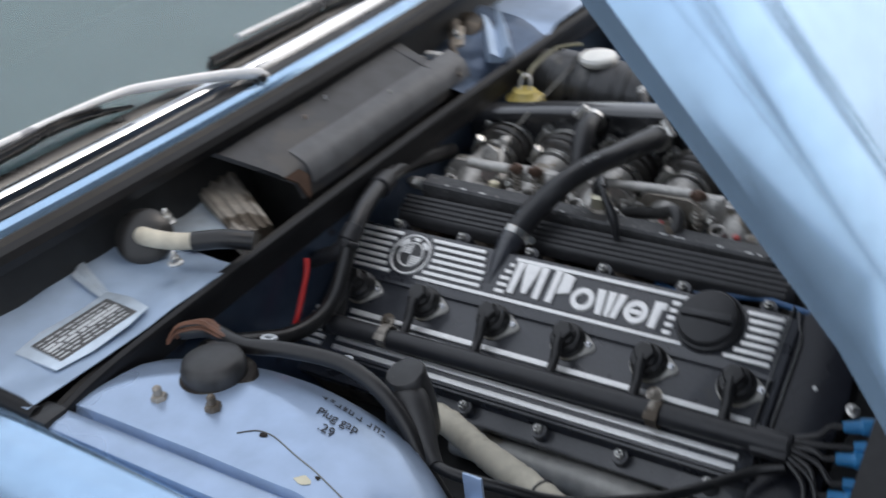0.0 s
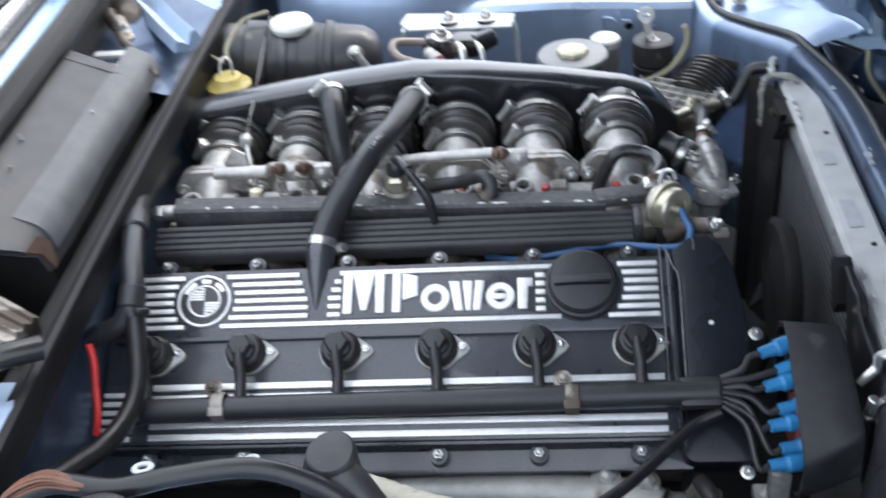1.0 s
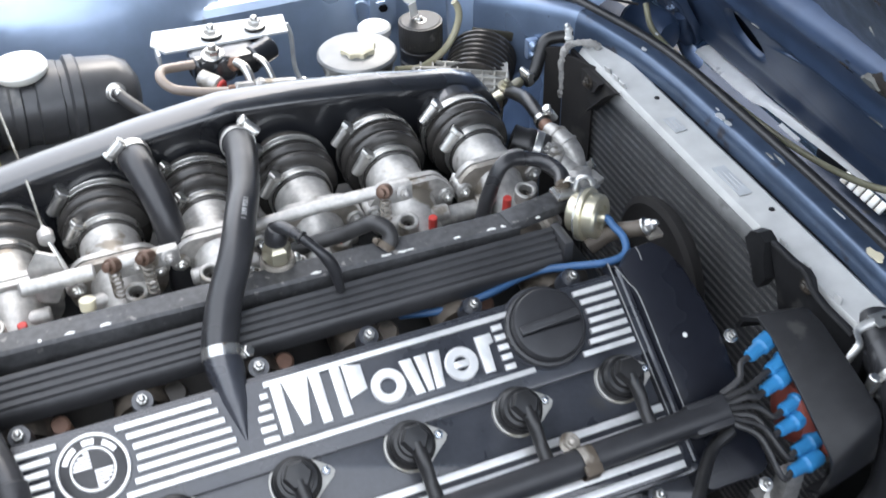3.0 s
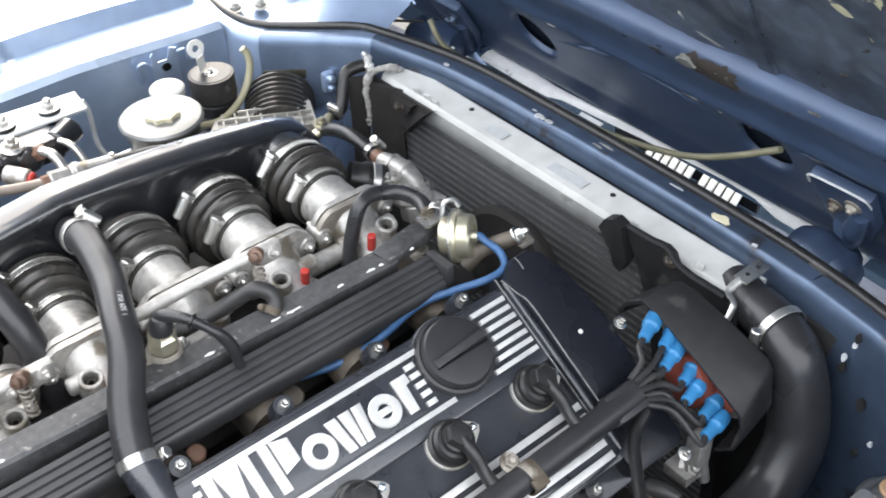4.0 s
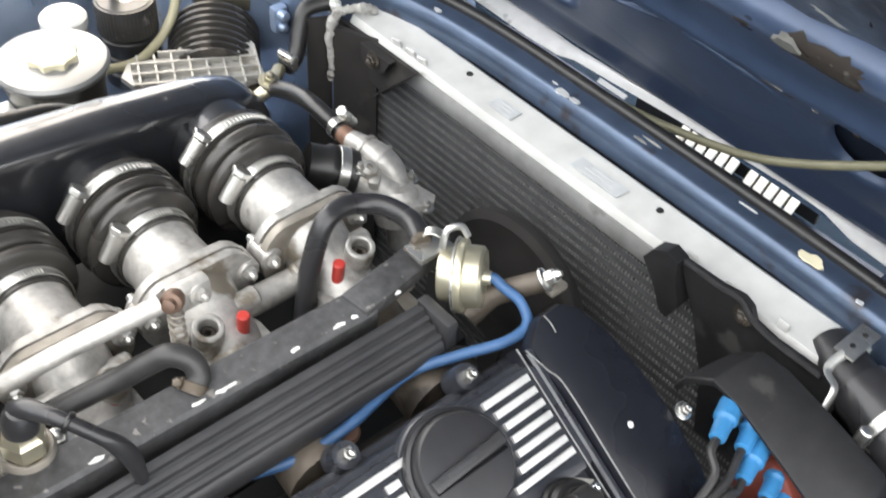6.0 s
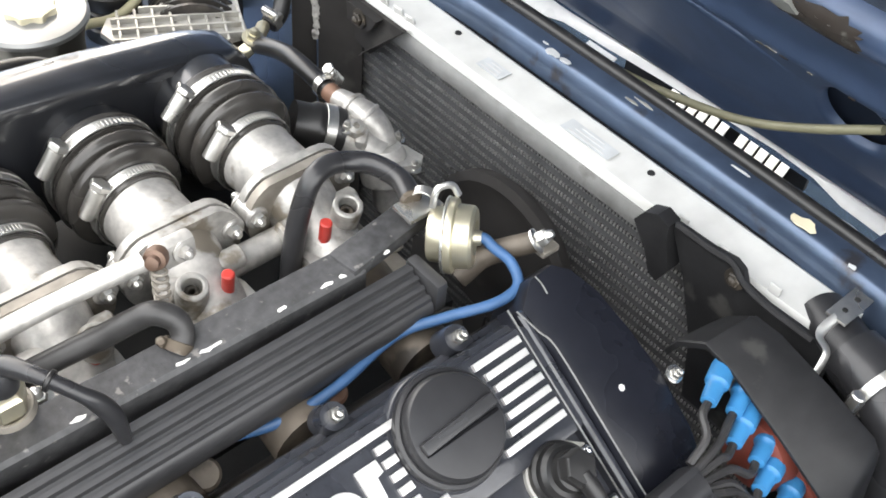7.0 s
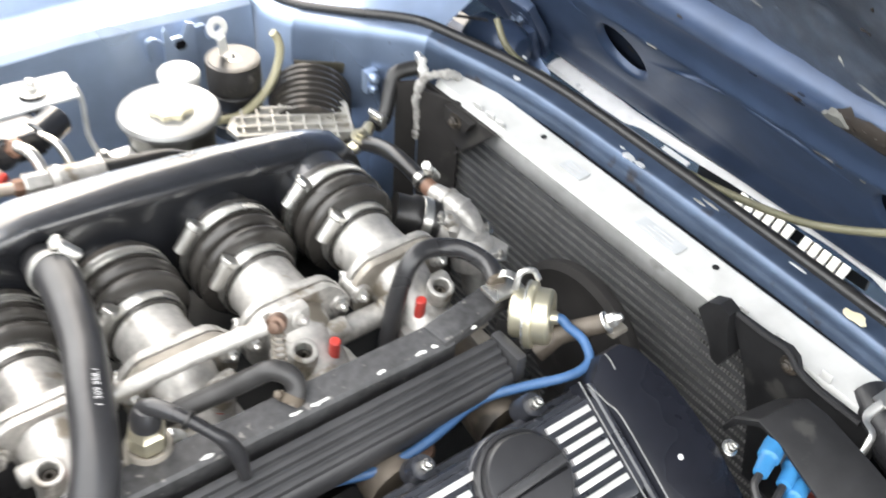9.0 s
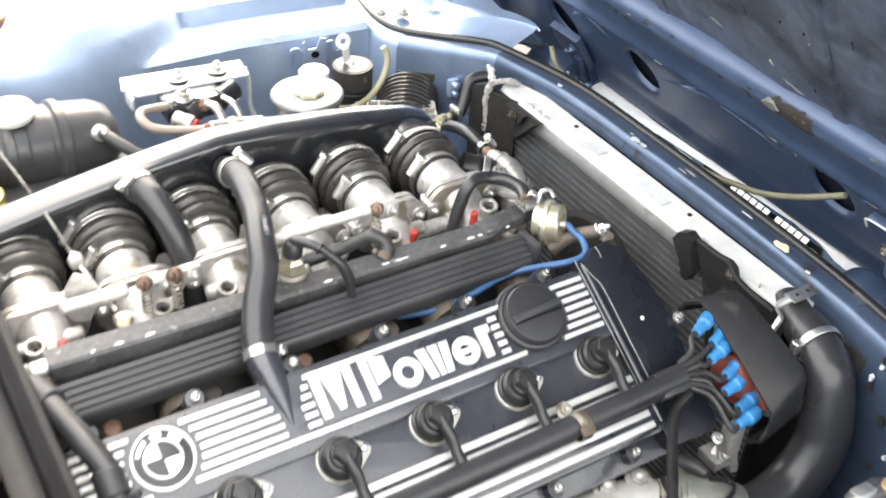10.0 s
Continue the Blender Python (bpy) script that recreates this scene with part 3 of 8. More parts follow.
BULK_SEAL = [(-0.046, -0.462, 0.955), (-0.056, -0.40, 0.959), (-0.063, -0.30, 0.960), (-0.070, 0.0, 0.961), (-0.072, 0.3, 0.962), (-0.072, 0.6, 0.962), (-0.068, 0.82, 0.960), (-0.060, 1.0, 0.957)]


def seal_sections(pts, prof):
    path = spline(pts, 8)
    secs = []
    for i, p in enumerate(path):
        d = (path[min(i + 1, len(path) - 1)] - path[max(i - 1, 0)]).normalized()
        o = Vector((d.y, -d.x, 0)).normalized()
        secs.append([p + o * a + Vector((0, 0, b)) for a, b in prof])
    return loft(secs)


part("bulkhead_seal", seal_sections(BULK_SEAL, [(-0.011, -0.016), (-0.011, 0.000), (-0.008, 0.004), (-0.004, 0.001), (-0.001, 0.004), (0.004, 0.008), (0.010, 0.006), (0.012, -0.001), (0.008, -0.012), (0.010, -0.030), (0.006, -0.034), (-0.01, -0.022)]), SEAL_BLACK, body, "thick black bulkhead rubber seal")
part("seal_end", box((-0.050, -0.455, 0.958), (0.032, 0.03, 0.020), 0.006), RUBBER, body)

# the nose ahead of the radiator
# dark floor stands for the shaded void under the nose
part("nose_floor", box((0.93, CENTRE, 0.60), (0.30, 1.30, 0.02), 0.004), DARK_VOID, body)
part("nose_panel", box((0.83, CENTRE, 0.69), (0.012, 1.24, 0.18), 0.004), PAINT_SHADED, body)
part("nose_front", box((1.10, CENTRE, 0.63), (0.02, 1.30, 0.16), 0.006), PAINT, body)
slat = box((0, 0, 0), (0.004, 0.0098, 0.028), 0.0012)
for y in [0.300 - 0.0137 * i for i in range(6)] + [0.2065 - 0.0133 * i for i in range(5)]:
    part("grille_slat", slat.at(pose(0.989, y, 0.724, 0, 42, 0)), WHITE_PL, body, "white grille slat")
# dark strip for the shade behind the slats
part("grille_gap", box((1.004, 0.255, 0.718), (0.006, 0.25, 0.034), 0.001), DARK_VOID, body)
band = []
for y, xa, xb in ((0.60, 0.938, 0.967), (0.55, 0.936, 0.965), (0.50, 0.935, 0.964), (0.455, 0.937, 0.960), (0.435, 0.946, 0.960), (0.38, 0.950, 0.962), (0.30, 0.956, 0.966), (0.225, 0.960, 0.970), (0.16, 0.964, 0.980), (0.11, 0.960, 0.981), (0.07, 0.948, 0.976), (0.02, 0.944, 0.966), (-0.05, 0.938, 0.962)):
    w = 0.0012 * noise.noise(Vector((y * 30, 0, 3)))
    band.append([(xa + w, y, 0.757), (xa + 0.003 + w, y, 0.7615), ((xa + xb) / 2, y, 0.7650), (xb - 0.002 - w, y, 0.7640), (xb - w, y, 0.759), ((xa + xb) / 2, y, 0.756)])
# white colour carries the sky glare along this chrome strip
part("grille_trim", loft(band), TRIM_GLARE, body, "bright dented trim strip along the nose")
part("torn_trim", loft([[(0.936, y, 0.7575), (0.942, y, 0.7600), (0.9435, y, 0.7580), (0.938, y, 0.7560)] for y in (0.392, 0.372, 0.352)]), TRIM_GLARE, body, "torn end of bright trim")
# added dark floor keeps the depth of the bay in shade
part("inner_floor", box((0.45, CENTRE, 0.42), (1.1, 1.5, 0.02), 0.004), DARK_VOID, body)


# ---- hood, hinged at the nose and leaning back over the bay ----
hood = thing("hood", (0.95, CENTRE, 0.80), "open blue hood leaning back, dirty liner inside", "hood")
HOOD_UP = Vector((-0.532, 0, 0.847))
HOOD_IN = Vector((-0.847, 0, -0.532))


def on_hood(y, s, d=0.0):
    return Vector((0.906, y, 0.864)) + HOOD_UP * s + HOOD_IN * d


def hood_half(s):
    return float(np.interp(s, [-0.15, 0.0, 0.25, 0.42, 0.68, 1.2], [0.655, 0.662, 0.652, 0.647, 0.695, 0.72]))


ys = np.linspace(-1, 1, 41)


def hood_skin(s, q):
    w = hood_half(s)
    crown = 0.022 * (1 - q * q) + 0.012 * math.sin(max(min(s, 1.2), 0) / 1.2 * math.pi)
    lip = max(abs(q) - 0.985, 0) / 0.015
    d = 0.029 - 0.011 * math.sin(0.5 * math.pi * min(1, (1 - abs(q)) / 0.010)) - 0.036 * math.sin(0.5 * math.pi * min(1, max(0, 0.985 - abs(q)) / 0.07)) - crown * min(1, (1 - abs(q)) / 0.3) + 0.05 * max(0, -0.06 - s) / 0.07
    return on_hood(CENTRE + w * min(max(q, -0.985), 0.985) / 0.985, s, d)


qs = sorted(list(np.linspace(-0.97, 0.97, 40)) + [k * s for k in (-1, 1) for s in (0.978, 0.985, 0.990, 0.994, 0.997, 1)])
part("outer_skin", sheet(hood_skin, np.linspace(-0.13, 1.18, 44), qs, 0.001), PAINT, hood, "glossy pale blue outer skin")


def holed_cell(y0, y1, s0, s1, cy, cs, a, b):
    """Panel cell with a rimmed oval hole; its rim bends inwards."""
    corners = [math.atan2(ss - cs, yy - cy) for yy in (y0, y1) for ss in (s0, s1)]
    angles = sorted(list(np.linspace(-math.pi, math.pi, 41)[:-1]) + corners)
    v, f, n = [], [], len(angles)
    for t in angles:
        c, s = math.cos(t), math.sin(t)
        k = min((y1 - cy) / c if c > 1e-6 else 9, (y0 - cy) / c if c < -1e-6 else 9, (s1 - cs) / s if s > 1e-6 else 9, (s0 - cs) / s if s < -1e-6 else 9)
        v += [on_hood(cy + c * k, cs + s * k, 0), on_hood(cy + c * (a + 0.006), cs + s * (b + 0.006), 0), on_hood(cy + c * (a + 0.002), cs + s * (b + 0.002), -0.0012), on_hood(cy + c * a, cs + s * b, -0.004), on_hood(cy + c * (a - 0.0015), cs + s * (b - 0.0015), -0.010)]
    for i in range(n):
        j = (i + 1) % n
        for q in range(4):
            f.append((i * 5 + q, i * 5 + q + 1, j * 5 + q + 1, j * 5 + q))
    return Geo(v, f)


def weld(geo, dist=0.0004):
    bm = bmesh.new()
    vs = [bm.verts.new(p) for p in geo.v]
    for q in geo.f:
        bm.faces.new([vs[i] for i in q])
    bmesh.ops.remove_doubles(bm, verts=bm.verts[:], dist=dist)
    bmesh.ops.recalc_face_normals(bm, faces=bm.faces[:])
    return from_bm(bm)


oval_y = [-0.31, -0.125, 0.071, 0.452, 0.655, 0.84]
edges_y = [-0.37, -0.22, -0.02, 0.26, 0.56, 0.75, 0.90]
beam = Geo()
for i, cy in enumerate(oval_y):
    beam = beam + holed_cell(edges_y[i], edges_y[i + 1], -0.066, 0.078, cy, (0.026, 0.026, 0.024, 0.004, 0.0, 0.0)[i], 0.036, 0.043)
stations = sorted(set(edges_y + [round(q, 3) for q in np.linspace(-0.37, 0.90, 40)]))
prof = [(0.078, 0.0), (0.082, 0.004), (0.087, 0.009), (0.093, 0.0115), (0.101, 0.010), (0.110, 0.0065), (0.122, 0.0055), (0.138, 0.006), (0.150, 0.0064), (0.160, 0.0085), (0.168, 0.0115), (0.175, 0.0125), (0.182, 0.0108), (0.188, 0.0066), (0.192, 0.0), (0.193, -0.014)]
beam = beam + loft([[on_hood(y, s, d + 0.0008 * noise.noise(Vector((y * 14, s * 60, 4)))) for s, d in prof] for y in stations], closed=False)
prof = [(-0.066, 0.0), (-0.078, 0.001), (-0.092, 0.008), (-0.104, 0.009), (-0.113, 0.0), (-0.115, -0.014)]
beam = beam + loft([[on_hood(y, s, d) for s, d in prof] for y in stations], closed=False)
# frame, side frames and hinges use the shade-darkened hood blue
part("inner_beam", weld(beam, 0.0003), PAINT_HOOD_SHADED, hood, "blue inner frame with oval holes, darkened for shade")
# added dark sheet gives the oval holes their shade
part("oval_backing", loft([[on_hood(y, s, -0.020) for s in (-0.10, 0.165)] for y in (-0.33, 0.86)], closed=False), NOSE_MATT, hood, "dark sheet for shade inside the frame")
def liner_d(y, s):
    crack = abs(noise.noise(Vector((y * 11, s * 11, 7))))
    return -0.013 + 0.006 * noise.noise(Vector((y * 5, s * 5, 0))) + 0.003 * noise.noise(Vector((y * 17, s * 17, 2))) + 0.0012 * noise.noise(Vector((y * 48, s * 48, 5))) - 0.0022 * max(0.0, 1 - crack / 0.05)


part("liner", sheet(lambda s, y: on_hood(y, s, liner_d(y, s)), np.linspace(0.189, 1.12, 150), np.linspace(-0.325, 0.855, 180), 0.002), MAT_LINER, hood, "dark flaking hood liner")
for sd, yy in ((-1, -0.362), (1, 0.892)):
    part("side_frame", loft([[on_hood(CENTRE + (yy - CENTRE) * hood_half(s) / 0.655 + sd * a, s, d) for a, d in ((-0.03, -0.006), (-0.024, 0.012), (0.0, 0.022), (0.012, 0.022), (0.016, 0.016))] for s in np.linspace(-0.12, 1.15, 24)], closed=False), PAINT_HOOD_SHADED, hood)
random.seed(31)
for n_, (y0, y1, s0, s1) in enumerate(((0.130, 0.055, 0.158, 0.191),)):
    pts = []
    for q in range(36):
        a = 2 * math.pi * q / 36
        pts.append(((y0 + y1) / 2 + (y0 - y1) / 2 * math.copysign(abs(math.cos(a)) ** 0.5, math.cos(a)) * random.uniform(0.84, 1.08), (s0 + s1) / 2 + (s1 - s0) / 2 * math.copysign(abs(math.sin(a)) ** 0.5, math.sin(a)) * random.uniform(0.80, 1.05)))
    def lift(s):
        return float(np.interp(s, [0.138, 0.150, 0.160, 0.168, 0.175, 0.182, 0.188, 0.192], [0.0065, 0.0069, 0.0090, 0.0120, 0.0130, 0.0113, 0.0071, 0.002])) + 0.0012
    gv = [on_hood(y, s, lift(s) - 0.0012) for y, s in pts] + [on_hood((y0 + y1) / 2 + (y - (y0 + y1) / 2) * k, (s0 + s1) / 2 + (s - (s0 + s1) / 2) * k, lift((s0 + s1) / 2 + (s - (s0 + s1) / 2) * k) + 0.0006 * random.uniform(-1, 1)) for k in (0.93, 0.6, 0.3) for y, s in pts]
    gf = [(r * 36 + q, r * 36 + (q + 1) % 36, (r + 1) * 36 + (q + 1) % 36, (r + 1) * 36 + q) for r in range(3) for q in range(36)] + [tuple(108 + q for q in range(36))]
    part("rust_patch", Geo(gv, gf), RUST, hood, "rusty patch with flaking paint")
random.seed(77)
for q in range(46):  # scuffs and grime along the ridge of the frame
    y, s = random.uniform(-0.25, 0.60), random.choice((0.090, 0.094, 0.160, 0.172, 0.178, 0.184)) + random.uniform(-0.003, 0.003)
    d0 = float(np.interp(s, [0.076, 0.086, 0.093, 0.101, 0.110, 0.150, 0.160, 0.168, 0.175, 0.182, 0.188], [0.003, 0.009, 0.0115, 0.010, 0.0065, 0.0064, 0.0085, 0.0115, 0.0125, 0.0108, 0.0066]))
    L, W = random.uniform(0.002, 0.009), random.uniform(0.0006, 0.0016)
    ring_ = [(y + L * math.cos(t) * random.uniform(0.6, 1.1), s + W * math.sin(t) * random.uniform(0.6, 1.2)) for t in np.linspace(0, 2 * math.pi, 8)[:-1]]
    part("scuff", Geo([on_hood(u, w, d0 - 0.002) for u, w in ring_] + [on_hood(u, w, d0 + 0.0011) for u, w in ring_], [(i, (i + 1) % 7, 7 + (i + 1) % 7, 7 + i) for i in range(7)] + [tuple(7 + i for i in range(7))]), (RUST, NOSE_MATT, CAN_GREY)[q % 3], hood, "scuffed grimy chip")
ring_ = [(0.121 + 0.013 * math.cos(t) * random.uniform(0.6, 1.1), 0.179 + 0.007 * math.sin(t) * random.uniform(0.6, 1.2)) for t in np.linspace(0, 2 * math.pi, 14)[:-1]]
part("paint_flake", Geo([on_hood(u, w, 0.008) for u, w in ring_] + [on_hood(u, w, 0.0142 + random.uniform(0, 0.0012)) for u, w in ring_], [(i, (i + 1) % 13, 13 + (i + 1) % 13, 13 + i) for i in range(13)] + [tuple(13 + i for i in range(13))]), CAN_GREY, hood, "lifting grey paint flake")
# bare flakes and stiff seams on the liner
for q in range(70):
    y, s = random.uniform(-0.2, 0.40), random.uniform(0.205, 0.60)
    a, L, W = random.uniform(0, 3.14), random.uniform(0.002, 0.008), random.uniform(0.0005, 0.0014)
    ring_ = [(L * math.cos(t) * random.uniform(0.6, 1.1), W * math.sin(t) * random.uniform(0.6, 1.1)) for t in np.linspace(0, 2 * math.pi, 9)[:-1]]
    ring_ = [(y + u * math.cos(a) - w * math.sin(a), s + u * math.sin(a) + w * math.cos(a)) for u, w in ring_]
    d0 = liner_d(y, s)
    part("flake", Geo([on_hood(u, w, d0 - 0.001) for u, w in ring_] + [on_hood(u, w, d0 + random.uniform(0.001, 0.003)) for u, w in ring_], [(i, (i + 1) % 8, 8 + (i + 1) % 8, 8 + i) for i in range(8)] + [tuple(8 + i for i in range(8))]), RUST if q % 5 else CAN, hood, "curling flake of old coating")
random.seed(8)
for cy, cs, a_, b_ in ((-0.103, 0.385, 0.022, 0.010), (-0.075, 0.355, 0.012, 0.006), (0.10, 0.205, 0.016, 0.004), (0.225, 0.235, 0.010, 0.004)):
    ring_ = [(cy + a_ * math.cos(t) * random.uniform(0.5, 1.2), cs + b_ * math.sin(t) * random.uniform(0.5, 1.2) + 0.4 * a_ * math.cos(t)) for t in np.linspace(0, 2 * math.pi, 15)[:-1]]
    d0 = [liner_d(u, w) for u, w in ring_]
    part("bare_patch", Geo([on_hood(u, w, q - 0.001) for (u, w), q in zip(ring_, d0)] + [on_hood(u, w, q + 0.0012) for (u, w), q in zip(ring_, d0)], [(i, (i + 1) % 14, 14 + (i + 1) % 14, 14 + i) for i in range(14)] + [tuple(14 + i for i in range(14))]), CAN if cs < 0.3 else TUBE_CREAM, hood, "bare pale patch in the coating")
for y in (0.32, 0.015, -0.155):
    part("liner_seam", loft([[on_hood(y + 0.02 * math.sin(s * 5) * (1 if y > 0 else 0.4) + o, s, -0.009 + 0.006 * noise.noise(Vector((y * 5, s * 5, 0))) + h) for o, h in ((-0.012, -0.003), (-0.009, 0.001), (0.009, 0.0014), (0.013, -0.003))] for s in np.linspace(0.182, 1.1, 30)], closed=False), MAT_LINER, hood)
# hinges: folded brackets with bolts and a round pivot cover
for sd, yh, sh in ((1, -0.045, 0.012), (-1, 0.640, -0.060)):
    rot = Matrix((HOOD_IN, Vector((0, 1, 0)), HOOD_UP)).transposed().to_4x4()
    lay_on = Matrix.Translation(on_hood(yh, sh, 0.004)) @ Matrix((Vector((0, 1, 0)), HOOD_UP, HOOD_IN)).transposed().to_4x4()
    outline = [(-0.036, 0.052), (0.036, 0.052), (0.038, 0.020), (0.030, -0.016), (0.022, -0.056), (0.008, -0.070), (-0.010, -0.068), (-0.024, -0.050), (-0.036, -0.010)]
    h = part("hinge_bracket", prism(outline, 0.012, 0.004).at(lay_on), PAINT_HOOD_SHADED, hood, "dark blue pressed hinge bracket")
    part("hinge_arm", tube([on_hood(yh + 0.006, sh - 0.035, 0.020), on_hood(yh + 0.004, sh - 0.075, 0.026), on_hood(yh, sh - 0.11, 0.022)], [0.018, 0.016, 0.012], 12, 5, flat=0.6), PAINT_HOOD_SHADED, h)
    part("hinge_lobe", tube([on_hood(yh - 0.020, sh + 0.010, 0.016), on_hood(yh - 0.012, sh - 0.020, 0.022), on_hood(yh - 0.004, sh - 0.050, 0.020)], [0.010, 0.014, 0.012], 12, 5), PAINT_HOOD_SHADED, h)
    for dy_, ds_ in ((-0.012, 0.022), (0.012, 0.004), (-0.004, -0.030)):
        part("hinge_bolt", hexnut(on_hood(yh + dy_, sh + ds_, 0.016), HOOD_IN, 0.0068, 0.006), ALU_DIRTY if sd > 0 else PAINT_SHADED, h, "weathered bolt")
    part("edge_wire", tube([on_hood(yh + 0.040, sh + 0.030, 0.016), on_hood(yh + 0.036, sh + 0.052, 0.018), on_hood(yh + 0.015, sh + 0.057, 0.018), on_hood(yh - 0.030, sh + 0.057, 0.018), on_hood(yh - 0.036, sh + 0.040, 0.016)], 0.0014, 6, 5), LABEL_SILVER if sd > 0 else PAINT_HOOD_SHADED, h, "thin bracket edge")
    piv = lathe([(0.006, -0.005), (0.026, 0.0), (0.034, 0.012), (0.031, 0.03), (0.034, 0.048), (0.030, 0.066), (0.022, 0.078), (0.008, 0.082)], (0.868, yh - (0.028 if sd > 0 else -0.03), 0.792), (0.25, sd, 0.05), 24)
    part("pivot_cover", piv, PAINT_HOOD_SHADED, h, "rounded dark pivot cover")


# ---- valve cover ----
cover = thing("valve_cover", (0.23, 0.0, 0.70), "black six-cylinder valve cover with aluminium fins", "engine cover")


def cov(geo):
    return geo.at(LEAN)


ends = [(-0.078, -0.098), (-0.078, 0.092), (0.515, 0.092), (0.515, -0.098)]
part("body", cov(prism(rounded(-0.078, -0.100, 0.520, 0.096, 0.012), 0.048, 0.006, -0.052)), CRACKLE, cover)
fl = prism(rounded(-0.086, -0.122, 0.528, 0.101, 0.006), 0.014, 0.003, -0.045)
for k in range(6):
    for v, u in ((0.105, 0.1 * k - 0.026), (-0.107, 0.1 * k - 0.025)):
        fl = fl + lathe([(0.010, -0.04), (0.0095, -0.02), (0.009, -0.0175)], (u, v, 0), (0, 0, 1), 20)
part("flange", cov(fl), CRACKLE, cover)
part("upper_pad", cov(prism(rounded(-0.072, 0.013, 0.512, 0.091, 0.006), 0.008, 0.004, -0.006)), CRACKLE, cover)
part("lower_pad", cov(prism(rounded(-0.072, -0.096, 0.512, -0.032, 0.006), 0.007, 0.004, -0.006)), CRACKLE, cover)
part("end_ridge", cov(tube([(0.5135, 0.096, -0.002), (0.5135, 0.085, -0.001), (0.5135, -0.03, -0.001), (0.5135, -0.09, -0.002)], 0.0035, 8)), CRACKLE, cover)


def fin(u0, u1, v, w=0.0048, top=0.0052):
    part("fin", cov(prism([(u0, v - w / 2), (u1, v - w / 2), (u1, v + w / 2), (u0, v + w / 2)], 0.0045, 0.001, top - 0.0045)), ALU_FIN, cover)


rows = [0.0285 + 0.0092 * i for i in range(7)]
for i, v in enumerate(rows):
    q = 0.030 * math.sqrt(max(0, 1 - ((v - 0.0575) / 0.034) ** 2))
    fin(-0.068, 0.025 - q - 0.004 if q else 0.40, v)
    if not i:
        fin(0.025 + q + 0.004, 0.402, v)
    if i:
        cone_half = 0.0035 + 0.016 * (v - 0.04) / 0.045 if v > 0.04 else 0.0
        fin(0.025 + q + 0.004, 0.146 - max(cone_half, 0.008), v)
        if i < 6:
            fin(0.146 + max(cone_half, 0.009) + 0.004, 0.1725, v)
            fin(0.3765, 0.3865, v, 0.005)
        else:
            fin(0.171, 0.402, v)
    capq = 0.041 * math.sqrt(max(0, 1 - ((v - 0.062) / 0.041) ** 2))
    fin(0.424 + max(capq, 0.014) + 0.002, 0.501, v)
for v in (-0.037, -0.0485):
    fin(-0.020, 0.501, v, 0.0066)
for v in (-0.0768, -0.0892):
    fin(-0.020, 0.501, v, 0.0066)
for i in range(6):
    fin(-0.072, -0.040, -0.044 - 0.0092 * i, 0.0052)

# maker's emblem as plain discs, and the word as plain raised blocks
emb = part("emblem", cov(ring((0.025, 0.0575, 0.0), (0, 0, 1), 0.0262, 0.0292, 0.005, 48)), ALU_FIN, cover, "round aluminium emblem")
part("emblem_face", cov(lathe([(0.026, 0), (0.026, 0.0028), (0.025, 0.0032)], (0.025, 0.0575, 0), (0, 0, 1), 40)), DUCT_BLACK, emb)
part("emblem_ring", cov(ring((0.025, 0.0575, 0.0), (0, 0, 1), 0.0160, 0.0182, 0.0046, 40)), ALU_FIN, emb)
for a0, a1 in ((118, 158), (76, 102), (28, 60)):  # plain raised patches between the rings
    arc = [radians(a0 + (a1 - a0) * q / 6) for q in range(7)]
    part("emblem_patch", cov(prism([(0.025 + 0.0198 * math.cos(a), 0.0575 + 0.0198 * math.sin(a)) for a in arc] + [(0.025 + 0.0245 * math.cos(a), 0.0575 + 0.0245 * math.sin(a)) for a in reversed(arc)], 0.0044, 0.0004)), ALU_FIN, emb)
for a0 in (90, 270):
    for i in range(5):
        r0 = 0.0022 + 0.0029 * i
        sgn = -1 if a0 == 90 else 1
        ln_ = math.sqrt(max(0.0158 ** 2 - (r0 + 0.001) ** 2, 0))
        x0, x1 = sorted((0.025 + sgn * 0.0006, 0.025 + sgn * ln_))
        part("emblem_quarter", cov(prism([(x0, 0.0575 - sgn * r0 - 0.001), (x1, 0.0575 - sgn * r0 - 0.001), (x1, 0.0575 - sgn * r0 + 0.001), (x0, 0.0575 - sgn * r0 + 0.001)], 0.0042, 0.0004)), ALU_FIN, emb)
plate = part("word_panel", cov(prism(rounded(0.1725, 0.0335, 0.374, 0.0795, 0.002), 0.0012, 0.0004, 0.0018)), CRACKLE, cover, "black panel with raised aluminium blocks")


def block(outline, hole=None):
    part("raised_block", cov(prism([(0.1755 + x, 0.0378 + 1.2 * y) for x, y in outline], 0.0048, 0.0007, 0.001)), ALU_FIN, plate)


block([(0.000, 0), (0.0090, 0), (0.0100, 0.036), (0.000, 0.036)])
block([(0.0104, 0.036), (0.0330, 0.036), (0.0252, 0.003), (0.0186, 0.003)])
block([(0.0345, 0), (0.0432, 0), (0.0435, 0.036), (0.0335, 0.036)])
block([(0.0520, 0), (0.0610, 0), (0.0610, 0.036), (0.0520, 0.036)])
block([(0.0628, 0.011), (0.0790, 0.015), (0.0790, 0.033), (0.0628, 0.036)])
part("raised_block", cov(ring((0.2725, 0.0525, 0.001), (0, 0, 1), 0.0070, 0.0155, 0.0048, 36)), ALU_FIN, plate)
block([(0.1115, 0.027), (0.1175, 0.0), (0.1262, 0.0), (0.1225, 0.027)])
